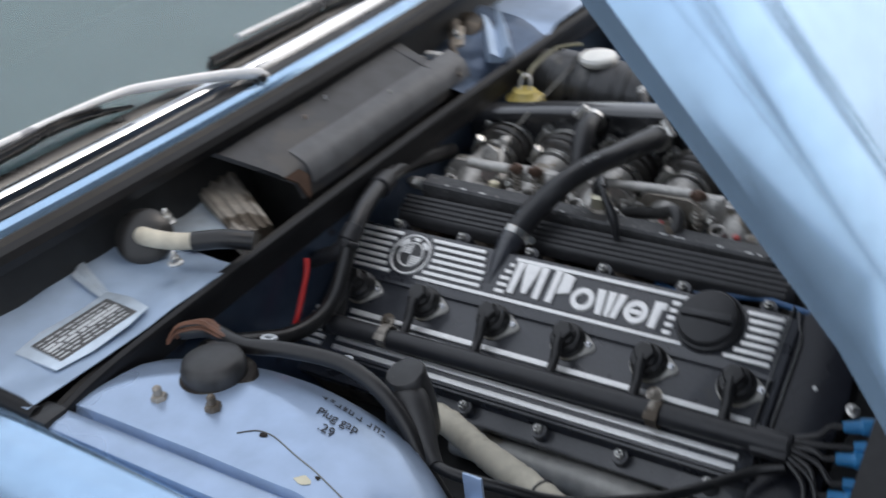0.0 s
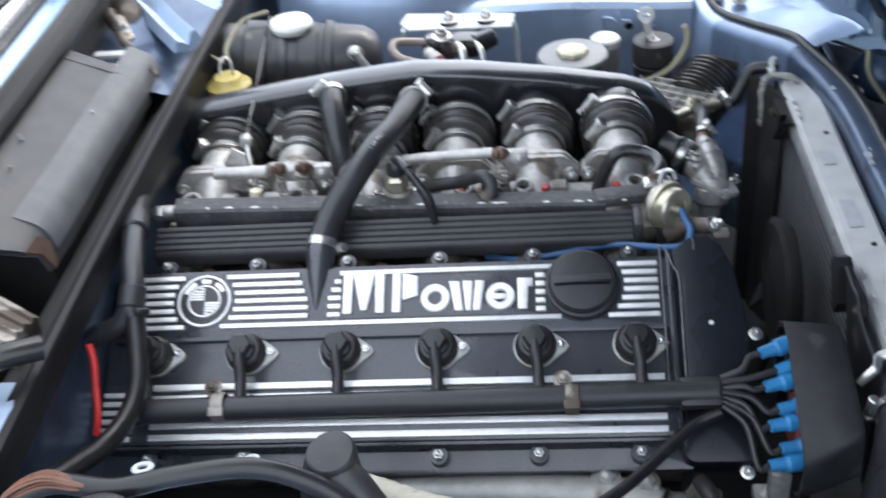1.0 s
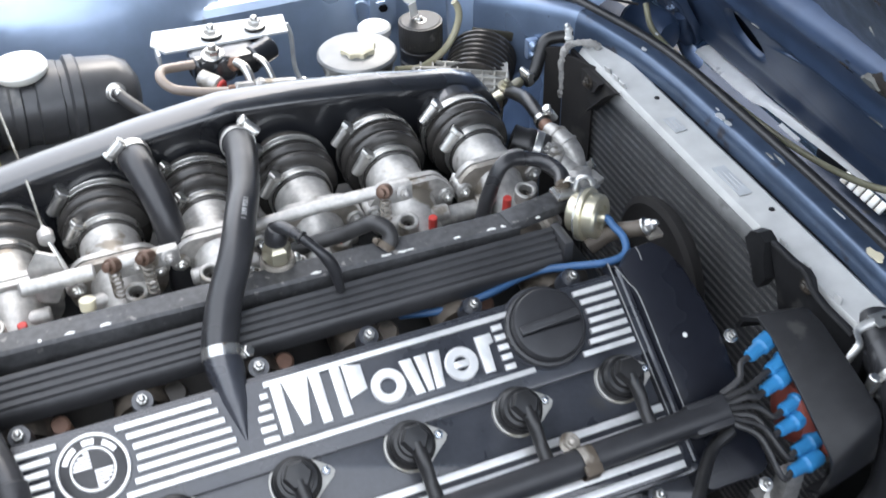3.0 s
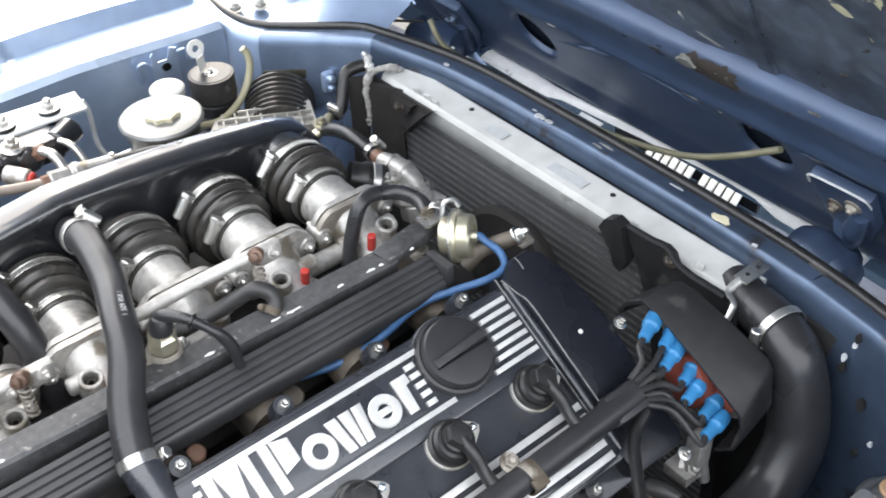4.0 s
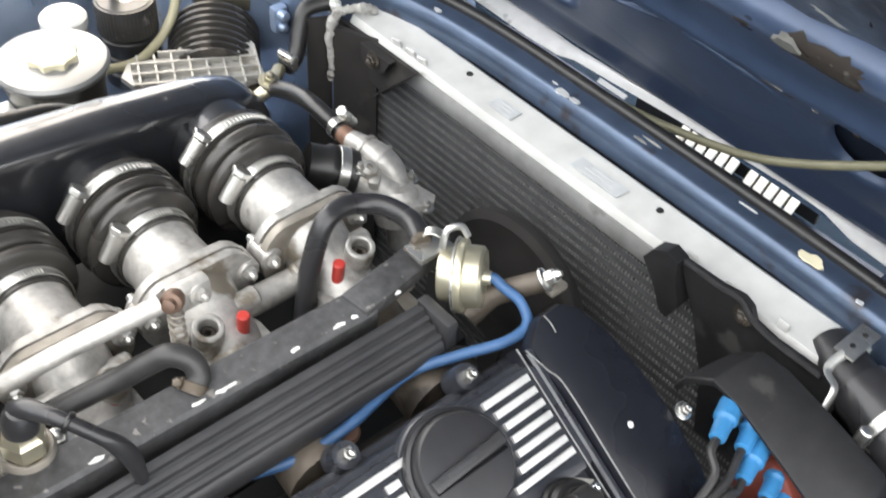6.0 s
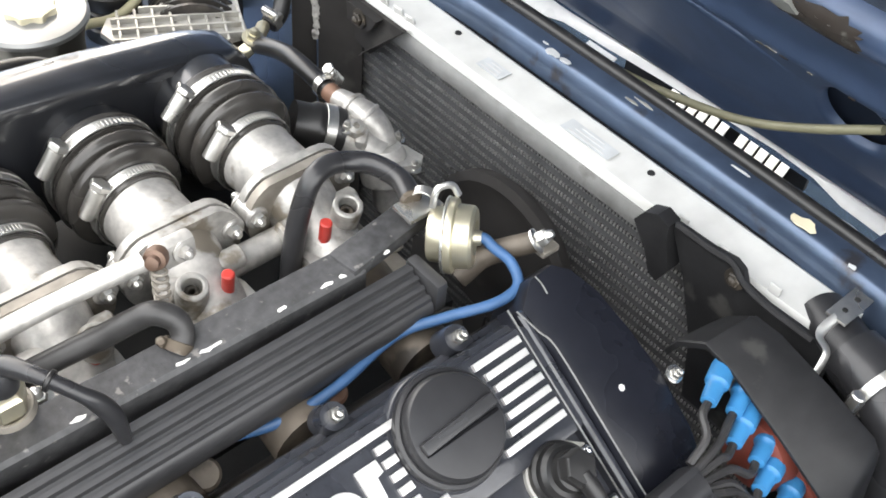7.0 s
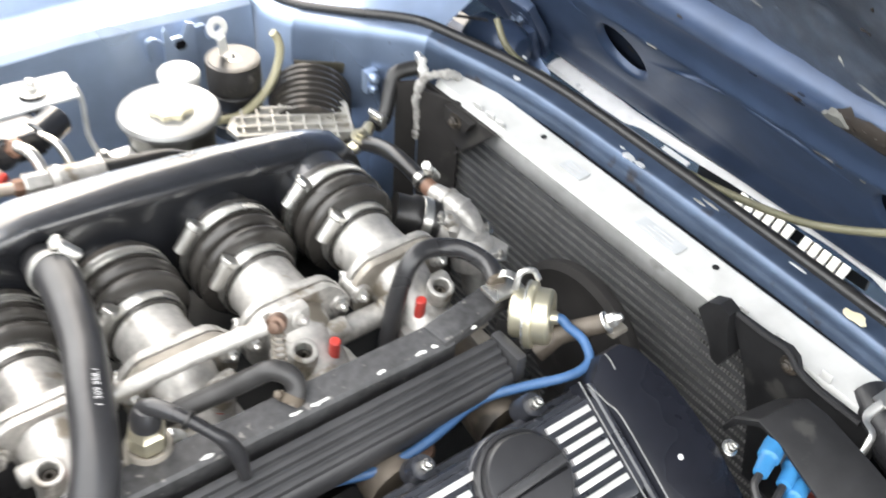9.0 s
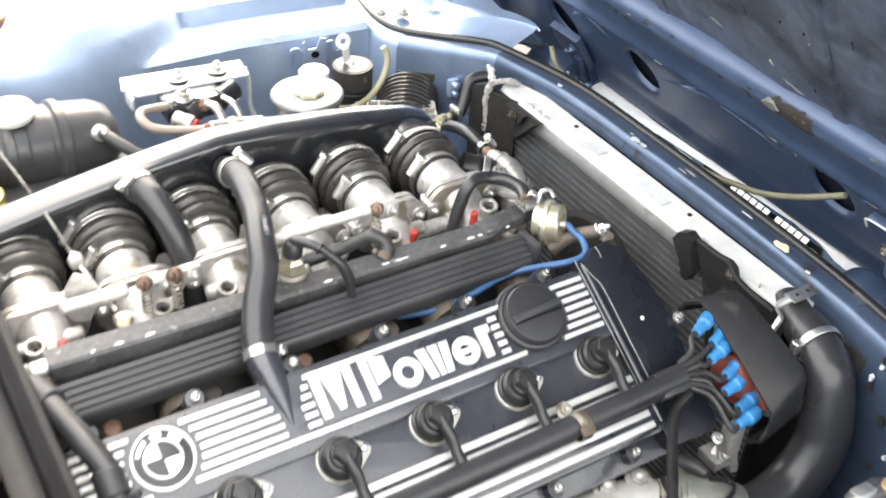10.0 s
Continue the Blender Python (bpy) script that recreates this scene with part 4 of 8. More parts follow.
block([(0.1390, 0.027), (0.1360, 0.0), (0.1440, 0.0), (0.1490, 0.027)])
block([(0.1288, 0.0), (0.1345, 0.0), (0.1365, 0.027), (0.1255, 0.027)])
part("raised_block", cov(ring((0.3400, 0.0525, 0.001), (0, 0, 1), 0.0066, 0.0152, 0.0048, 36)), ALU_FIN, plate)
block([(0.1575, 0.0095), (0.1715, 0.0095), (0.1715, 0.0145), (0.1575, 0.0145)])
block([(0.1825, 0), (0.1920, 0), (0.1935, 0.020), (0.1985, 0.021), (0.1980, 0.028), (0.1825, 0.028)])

# cover bolts
for k in range(6):
    part("cover_bolt", hexnut(on_cover(0.1 * k - 0.026, 0.105, -0.018), OFF, 0.0052, 0.008, washer=False), STEEL, cover, "shiny cap nut")
    part("cover_bolt", hexnut(on_cover(0.1 * k - 0.025, -0.107, -0.018), OFF, 0.0055, 0.008, washer=False), STEEL, cover, "shiny cap nut")

# breather cone on the cover
cone = [Vector((0.146, 0.112, 0.906)), Vector((0.146, 0.094, 0.899)), Vector((0.146, 0.068, 0.888)), on_cover(0.146, 0.044, 0.001)]
part("breather_stub", tube(cone, [0.0165, 0.0165, 0.011, 0.0015], 20, 6), CRACKLE, cover, "black tapered breather stub")

# front casing plate
plate_outline = [(0.5225, -0.062), (0.5235, 0.062), (0.5185, 0.078), (0.516, 0.098), (0.535, 0.113), (0.556, 0.114), (0.568, 0.104), (0.578, 0.080), (0.584, 0.045), (0.587, 0.01), (0.584, -0.03), (0.576, -0.062)]
case = thing("timing_case_cover", (0.565, 0.0, 0.70), "smooth satin black timing case cover with a chip", "engine cover")
part("top_plate", cov(prism(plate_outline, 0.05, 0.006, -0.05)), CHAIN_BLACK, case)
STRIP = [((0.5050, 0.103), (0.5110, 0.099)), ((0.5050, 0.085), (0.5175, 0.080)), ((0.5050, 0.066), (0.5225, 0.064)), ((0.5050, 0.0), (0.5220, 0.0)), ((0.5050, -0.056), (0.5215, -0.056))]
part("channel", cov(loft([[(a[0] - 0.001, a[1], 0.0022), (a[0], a[1], 0.0034), (a[0] + 0.0012, a[1], 0.0022), (a[0] + 0.0022, a[1], -0.003), (b[0] - 0.0035, b[1], -0.003), (b[0] - 0.0008, b[1], 0.0012), (b[0], b[1], 0.0022), (b[0] + 0.0012, b[1], 0.0012), (b[0] + 0.0012, b[1], -0.012), (a[0] - 0.001, a[1], -0.012)] for a, b in STRIP])), CHAIN_BLACK, case)
part("worn_edge", cov(tube([(a[0], a[1], 0.0030) for a, b in STRIP], 0.0007, 6, 4)), TANK_GREY, case, "pale thin edge line")
part("worn_edge", cov(tube([(b[0], b[1], 0.0019) for a, b in STRIP], 0.0007, 6, 4)), TANK_GREY, case, "pale thin edge line")
part("worn_edge", cov(tube([(0.5385, 0.112, 0.0004), (0.5398, 0.106, 0.0006), (0.5396, 0.098, 0.0004)], 0.0006, 6, 4)), TANK_GREY, case, "pale thin edge line")
part("lower_block", cov(prism(rounded(0.515, -0.120, 0.585, -0.050, 0.012), 0.045, 0.006, -0.055)), CHAIN_BLACK, case)
part("paint_chip", cov(lathe([(0.0026, 0), (0.002, 0.0006)], (0.551, 0.0186, 0.0), (0, 0, 1), 7)), WHITE_PL, case, "white paint chip")
for p in ((0.593, 0.004, 0.853), (0.574, -0.104, 0.772)):
    part("case_bolt", hexnut(p, OFF, 0.0045, 0.006), STEEL, case)
lug = tube([(0.520, 0.150, 0.876), (0.536, 0.143, 0.889), (0.552, 0.132, 0.897), (0.566, 0.122, 0.903)], [0.012, 0.009, 0.0085, 0.0080], 14, 5, flat=0.7)
part("lifting_lug", lug, OIL_CAST, case, "grimy cast lifting lug")
part("case_bolt", hexnut((0.564, 0.121, 0.905), (0.55, -0.45, 0.55), 0.0062, 0.009), STEEL, case)
part("lug_tab", box((0.572, 0.117, 0.897), (0.016, 0.012, 0.006), 0.002), ALU_DIRTY, case)

# oil filler cap
CAPC = (0.424, 0.062)
cap = thing("oil_filler_cap", on_cover(*CAPC, 0.0), "round black oil filler cap with a worn grip bar", "cap")
part("collar", cov(lathe([(0.0400, -0.006), (0.0400, 0.0005), (0.0385, 0.0030), (0.0360, 0.0030)], (*CAPC, 0.0), (0, 0, 1), 48)), CRACKLE, cap)
part("rim", cov(lathe([(0.0355, 0.0), (0.0372, 0.002), (0.0376, 0.005), (0.0368, 0.0075), (0.0345, 0.0085), (0.0335, 0.0080)], (*CAPC, 0.0025), (0, 0, 1), 48)), PLASTIC, cap)
part("crown", cov(lathe([(0.0335, 0.0), (0.0330, 0.0085), (0.0315, 0.0105), (0.0285, 0.0112), (0.0150, 0.0122), (0.001, 0.0125)], (*CAPC, 0.0085), (0, 0, 1), 48)), PLASTIC, cap)
part("grip_bar", cov(box((0.424, 0.0625, 0.0215), (0.058, 0.0080, 0.005), 0.0018).at(Matrix.Translation((0.424, 0.0625, 0)) @ pose(0, 0, 0, 0, 0, 3) @ Matrix.Translation((-0.424, -0.0625, 0)))), DUCT_BLACK, cap, "worn grey grip bar")
part("grip_slot", cov(box((0.424, 0.0570, 0.0205), (0.056, 0.0022, 0.0022), 0.0006)), HOLLOW_BLACK, cap)
part("print_bar", cov(box((0.418, 0.0628, 0.0241), (0.022, 0.0022, 0.0003), 0)), SERVO_GREY, cap)

# spark plug connectors
for k in range(6):
    u = 0.1 * k - 0.025
    plug = thing("spark_plug_connector", on_cover(u, 0.0, -0.004), "black spark plug connector with an aluminium flange", "spark plug lead", "plug connectors on the cover")
    fl = [(0.0229 * math.cos(a), 0.0229 * math.sin(a)) for a in np.linspace(radians(40), radians(320), 22)]
    fl += [(0.031, -0.0045), (0.0335, 0.0), (0.031, 0.0045)]
    part("flange", cov(prism([(u + x, -0.001 + y) for x, y in fl], 0.0035, 0.001, -0.004)), WATER_PIPE, plug, "bright aluminium flange")
    part("screw", hexnut(on_cover(u + 0.0255, 0.0005, 0.0), OFF, 0.0042, 0.004, washer=False), CHROME, plug)
    part("boot", cov(lathe([(0.021, 0.0), (0.021, 0.006), (0.019, 0.008), (0.019, 0.014), (0.0165, 0.017), (0.0135, 0.0175), (0.013, 0.024), (0.001, 0.0265)], (u, -0.001, -0.002), (0, 0, 1), 28)), RUBBER, plug)
    part("hex_head", cov(lathe([(0.0125, 0.0), (0.0125, 0.009), (0.0105, 0.0115), (0.001, 0.012)], (u, 0.0, 0.020), (0, 0, 1), 6)), RUBBER, plug)
    part("lead", tube([on_cover(u, -0.004, 0.026), on_cover(u + 0.001, -0.020, 0.026), on_cover(u + 0.002, -0.036, 0.021), on_cover(u + 0.003, -0.054, 0.020)], [0.0066, 0.0062, 0.0058, 0.0065], 12, 6), RUBBER, plug)

# lead conduit
conduit = thing("ignition_lead_tube", on_cover(0.25, -0.062, 0.0), "black plastic ignition lead tube clamped to the cover", "cable duct")
part("tube", tube([on_cover(-0.028, -0.066, 0.020), on_cover(0.15, -0.064, 0.022), on_cover(0.35, -0.062, 0.022), on_cover(0.548, -0.058, 0.018)], 0.0125, 20, 4), PLASTIC, conduit)
part("end_collar", cov(box((0.532, -0.0585, 0.017), (0.040, 0.030, 0.020), 0.005)), PLASTIC, conduit)
part("end_cap", cyl(on_cover(-0.034, -0.066, 0.020), on_cover(-0.02, -0.066, 0.020), 0.0145), PLASTIC, conduit)
for u in (0.052, 0.403):
    cl = ring(on_cover(u + 0.005, -0.063, 0.022) - Vector((0.005, 0, 0)), (1, 0, 0), 0.0126, 0.0150, 0.013, 20)
    cl = cl + cov(box((u + 0.006, -0.071, 0.034), (0.016, 0.010, 0.005), 0.002)) + cov(box((u - 0.001, -0.047, 0.020), (0.014, 0.018, 0.008), 0.003))
    part("clamp", cl, ALU_DIRTY, conduit, "grimy metal clamp")
    part("clamp_bolt", hexnut(on_cover(u - 0.002, -0.043, 0.022), OFF, 0.0062, 0.006), ALU_DIRTY, conduit)

# ---- distributor, blue lead ends and shield ----
dist = thing("distributor", (0.63, -0.062, 0.75), "red-brown distributor cap on an aluminium flange", "distributor")
DC = Vector((0.632, -0.060, 0.800))
DAX = Vector((-1, 0.12, 0.1)).normalized()
part("cap", lathe([(0.028, -0.018), (0.031, 0.0), (0.028, 0.010), (0.020, 0.014), (0.001, 0.015)], DC, DAX, 30), DIST_RED, dist)
part("flange", lathe([(0.030, -0.024), (0.033, -0.014), (0.032, -0.006)], DC, DAX, 8), ALU_CAST, dist)
part("bracket", box((0.606, -0.098, 0.745), (0.02, 0.018, 0.05), 0.004).at(Matrix.Identity(4)) + box((0.600, -0.09, 0.717), (0.03, 0.03, 0.014), 0.003), ALU_CAST, dist, "cast aluminium bracket")
row = Vector((0, -0.092, -0.070)).normalized()
side_ = Vector((1, 0, 0)).cross(row)
bank = Matrix((row, side_, Vector((1, 0, 0)))).transposed().to_4x4()
part("terminal_bank", box((0, 0, 0), (0.116, 0.016, 0.012), 0.005).at(Matrix.Translation((0.637, -0.062, 0.822)) @ bank), DIST_RED, dist, "red-brown terminal bank")
part("back_flange", prism([(-0.060, -0.008), (0.058, -0.008), (0.066, 0.004), (0.060, 0.020), (0.03, 0.030), (-0.02, 0.031), (-0.056, 0.024), (-0.064, 0.008)], 0.006, 0.0015).at(Matrix.Translation((0.640, -0.062, 0.822)) @ bank), ALU_CAST, dist, "cast aluminium back flange")
r3 = frame_of(DAX)
spots_ = [(0.602, -0.020, 0.856), (0.613, -0.034, 0.848), (0.604, -0.048, 0.836), (0.612, -0.064, 0.823), (0.606, -0.078, 0.811), (0.611, -0.094, 0.799), (0.603, -0.108, 0.788)]
TUBE_END = on_cover(0.552, -0.058, 0.018)
for i, p in enumerate(spots_):
    p = Vector(p) + Vector((0.008 + 0.004 * (i % 2), 0.0, -0.003 * (i % 2)))
    ax = (Vector((-0.75, -0.25, -0.02)) + 0.15 * (TUBE_END - p).normalized()).normalized()
    lead = thing("ignition_lead", p, "black ignition lead with a bright blue rubber boot", "ignition lead", "leads into the distributor")
    part("boot", lathe([(0.0080, -0.016), (0.0087, -0.012), (0.0087, 0.002), (0.0069, 0.004), (0.0066, 0.006), (0.0060, 0.017), (0.0058, 0.019), (0.0042, 0.020)], p, ax, 20), BLUE_BOOT, lead, "bright blue rubber boot")
    q = p + ax * 0.019
    part("wire", tube([q, q + ax * 0.012, (q + TUBE_END) / 2 + Vector((0, 0, 0.004)), TUBE_END + LEAN.to_3x3() @ Vector((0.0, 0.0135 - 0.0045 * i, 0.003 * (i % 2)))], 0.0031, 8), RUBBER_DUSTY, lead)
shield = thing("distributor_shield", (0.66, -0.065, 0.74), "matt black plastic distributor shield", "shield")


FRONT_ARC = [(0.030, 0.836), (0.023, 0.853), (0.002, 0.870), (-0.022, 0.866), (-0.075, 0.841), (-0.129, 0.812), (-0.134, 0.798), (-0.128, 0.762), (-0.110, 0.745)]
BACK_ARC = [(0.022, 0.830), (0.015, 0.852), (-0.002, 0.868), (-0.024, 0.868), (-0.070, 0.856), (-0.115, 0.842), (-0.123, 0.832), (-0.129, 0.790), (-0.110, 0.765)]


def shield_section(x, t, inset):
    c = Vector((-0.055, 0.795))
    arc = [Vector(a).lerp(Vector(b), t) for a, b in zip(FRONT_ARC, BACK_ARC)]
    outer = [c + (p - c) * (1 - inset) for p in arc]
    inner = [c + (p - c) * (0.955 - inset) for p in reversed(arc)]
    return [(x, p.x, p.y) for p in outer + inner]


part("shell", loft([shield_section(0.618, 0, 0.012), shield_section(0.6195, 0.03, 0.0), shield_section(0.645, 0.5, 0.0), shield_section(0.665, 0.96, 0.0), shield_section(0.671, 1, 0.03)]), SHIELD_BLACK, shield)
part("back_wall", loft([[(x, a, b) for x, a, b in shield_section(0.663, 0.95, 0.03)[:9]], [(0.668, a, b) for x, a, b in shield_section(0.663, 0.95, 0.03)[:9]]]), SHIELD_BLACK, shield)

# ---- fuel rail, cable duct, regulator ----
duct = thing("injector_cable_duct", (0.22, 0.135, 0.86), "long ribbed black plastic cable duct over the injectors", "cable duct")
D0, D1 = -0.052, 0.482


def duct_sec(x):
    p = [(0.132, 0.868), (0.130, 0.880), (0.132, 0.886)]
    n = 4
    for i in range(n):
        a, b = i / n, (i + 0.6) / n
        for q, lift in ((a + 0.03, 0.0), (a + 0.05, 0.0028), (b, 0.0028), (b + 0.02, 0.0)):
            p.append((0.133 + 0.026 * q, 0.887 + 0.015 * q + lift))
    p += [(0.160, 0.902), (0.162, 0.899), (0.162, 0.872)]
    return [(x, y, z) for y, z in p]


part("channel", loft([duct_sec(D0), duct_sec(D0 + 0.001), duct_sec(D1 - 0.001), duct_sec(D1)]), DUCT_BLACK, duct)
part("end_lip", box((D1 + 0.006, 0.147, 0.890), (0.010, 0.034, 0.026), 0.003), DUCT_BLACK, duct)
rail = thing("fuel_rail", (0.23, 0.18, 0.88), "square black steel fuel rail with chipped paint", "fuel rail")
part("bar", loft([[(x, y, z + 0.012 * (0.45 - x) / 0.45) for y, z in ((0.172, 0.877), (0.1705, 0.880), (0.1705, 0.902), (0.173, 0.905), (0.196, 0.905), (0.1985, 0.902), (0.1985, 0.880), (0.196, 0.877))] for x in (-0.036, -0.034, 0.1, 0.3, 0.455)]), RAIL_BLACK, rail)
part("bar_end", box((0.487, 0.190, 0.902), (0.088, 0.025, 0.012), 0.003).at(Matrix.Translation((0.487, 0.190, 0.899)) @ pose(0, 0, 0, 0, 0, 9) @ Matrix.Translation((-0.487, -0.190, -0.899))), RAIL_BLACK, rail)
part("end_plug", cyl((-0.052, 0.185, 0.906), (-0.034, 0.185, 0.906), 0.009) + hexnut((-0.052, 0.185, 0.906), (-1, 0, 0), 0.009, 0.010, False), STEEL, rail)
random.seed(4)
for x in (0.438, 0.425, 0.39, 0.342, 0.335, 0.318, 0.25, 0.18, 0.06, 0.03, 0.005, 0.475):
    L = random.uniform(0.002, 0.006)
    z = 0.9052 + 0.012 * (0.45 - min(x, 0.455)) / 0.45
    pts = [(x + L * math.cos(a) * random.uniform(0.7, 1.1), 0.1742 + 0.0017 * math.sin(a) * random.uniform(0.4, 1.4)) for a in np.linspace(0, 2 * math.pi, 9)[:-1]]
    part("paint_chip", prism(pts, 0.0006, 0, z), WHITE_PL, rail, "pale bare chip")
reg = thing("fuel_pressure_regulator", (0.525, 0.16, 0.875), "yellow zinc fuel pressure regulator with blue hose", "regulator")
RA = Vector((0.62, -0.78, 0.12)).normalized()
RC = Vector((0.517, 0.163, 0.906))
part("can", lathe([(0.018, -0.010), (0.0195, -0.008), (0.0195, 0.002), (0.0262, 0.003), (0.0268, 0.0055), (0.0262, 0.008), (0.0225, 0.009), (0.0220, 0.0195), (0.0200, 0.0215), (0.0125, 0.0218), (0.0115, 0.0195), (0.0060, 0.0195), (0.0050, 0.026), (0.001, 0.0265)], RC, RA, 36), BRASS, reg)
part("bracket", ring(RC + RA * 0.001, RA, 0.020, 0.0272, 0.002) + box((0.512, 0.186, 0.918), (0.03, 0.02, 0.004), 0.001), STEEL, reg)
part("clip", tube([(0.512, 0.172, 0.928), (0.517, 0.174, 0.940), (0.526, 0.170, 0.942), (0.529, 0.165, 0.935)], 0.0025, 8), STEEL, reg)
part("vacuum_hose", tube([RC + RA * 0.022, RC + RA * 0.028, (0.536, 0.134, 0.906), (0.541, 0.120, 0.899), (0.535, 0.106, 0.892), (0.515, 0.106, 0.888), (0.485, 0.121, 0.881), (0.451, 0.134, 0.874), (0.40, 0.128, 0.868), (0.36, 0.132, 0.860), (0.32, 0.15, 0.852)], 0.0039, 12), BLUE_HOSE, reg, "thin blue vacuum hose")


# ---- cylinder head and intake ----
head = thing("cylinder_head", (0.22, 0.05, 0.45), "grimy cast aluminium cylinder head and block", "engine block")
part("head_casting", cov(box((0.222, -0.01, -0.125), (0.60, 0.22, 0.13), 0.006)), OIL_CAST, head)
# added dark sheet makes the gaps between throttle bodies read as shade
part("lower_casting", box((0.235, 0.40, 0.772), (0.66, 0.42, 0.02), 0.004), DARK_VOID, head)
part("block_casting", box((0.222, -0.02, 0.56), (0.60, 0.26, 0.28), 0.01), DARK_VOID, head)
for k in range(6):
    u = 0.1 * k - 0.028
    part("intake_port", tube([on_cover(u, 0.10, -0.07), (u, 0.155, 0.845), (u, 0.21, 0.852)], [0.026, 0.024, 0.027], 18, 5), OIL_CAST, head)
    part("core_plug", cyl(on_cover(u + 0.030, 0.114, -0.10), on_cover(u + 0.030, 0.116, -0.066), 0.009 + 0.002 * (k % 2), 0.002), COPPER_RUST if k % 2 == 0 else OIL_CAST, head, "rusty brown plug" if k % 2 == 0 else "")

plenum = thing("intake_plenum", (0.23, 0.44, 0.80), "glossy black arched intake plenum", "intake plenum")
PX = [-0.085, -0.06, 0.04, 0.14, 0.228, 0.30, 0.40, 0.495, 0.525, 0.546, 0.567]
PY = [0.375, 0.376, 0.385, 0.394, 0.401, 0.404, 0.412, 0.421, 0.427, 0.438, 0.455]
PZ = [0.925, 0.934, 0.946, 0.955, 0.960, 0.953, 0.936, 0.913, 0.898, 0.872, 0.836]


def plen_at(x):
    return float(np.interp(x, PX, PY)), float(np.interp(x, PX, PZ))


def plen_sec(x):
    y, z = plen_at(x)
    k = 1 - max(0, x - 0.515) * 9
    pts = [(0.006, -0.125), (0.003, -0.06), (0.003, -0.016), (-0.001, -0.014), (-0.002, -0.006), (0.0005, -0.0008), (0.004, 0.0010), (0.020, 0.0022), (0.034, 0.0012), (0.044, -0.004), (0.052, -0.022), (0.058, -0.06), (0.056, -0.125)]
    return [(x, y + 0.028 + (a - 0.028) * k, z + b * (0.5 + 0.5 * k)) for a, b in pts]


xs = sorted(set(list(np.linspace(-0.085, 0.515, 30)) + [0.525, 0.535, 0.545, 0.556, 0.567]))
part("chamber", loft([plen_sec(x) for x in xs]), GLOSS_BLACK, plenum)
for i in range(9):
    x = 0.345 + 0.0085 * i + (0.004 if i > 4 else 0)
    y, z = plen_at(x)
    part("cast_mark", box((x, y + 0.0075, z - 0.030), (0.0045 if i % 3 else 0.002, 0.003, 0.009), 0.0008), GLOSS_BLACK, plenum)
for x in (0.29, 0.18):
    y, z = plen_at(x)
    part("lug", box((x, y + 0.006, z - 0.045), (0.003, 0.006, 0.02), 0.001), GLOSS_BLACK, plenum)


def turn_to(axis, d):
    """Angle round an axis at which a clamp's screw points along d."""
    q = frame_of(Vector(axis).normalized()).inverted() @ Vector(d)
    return math.atan2(q.y, q.x)


BODY_Y, BODY_Z = 0.282, 0.871  # foot of the flanges


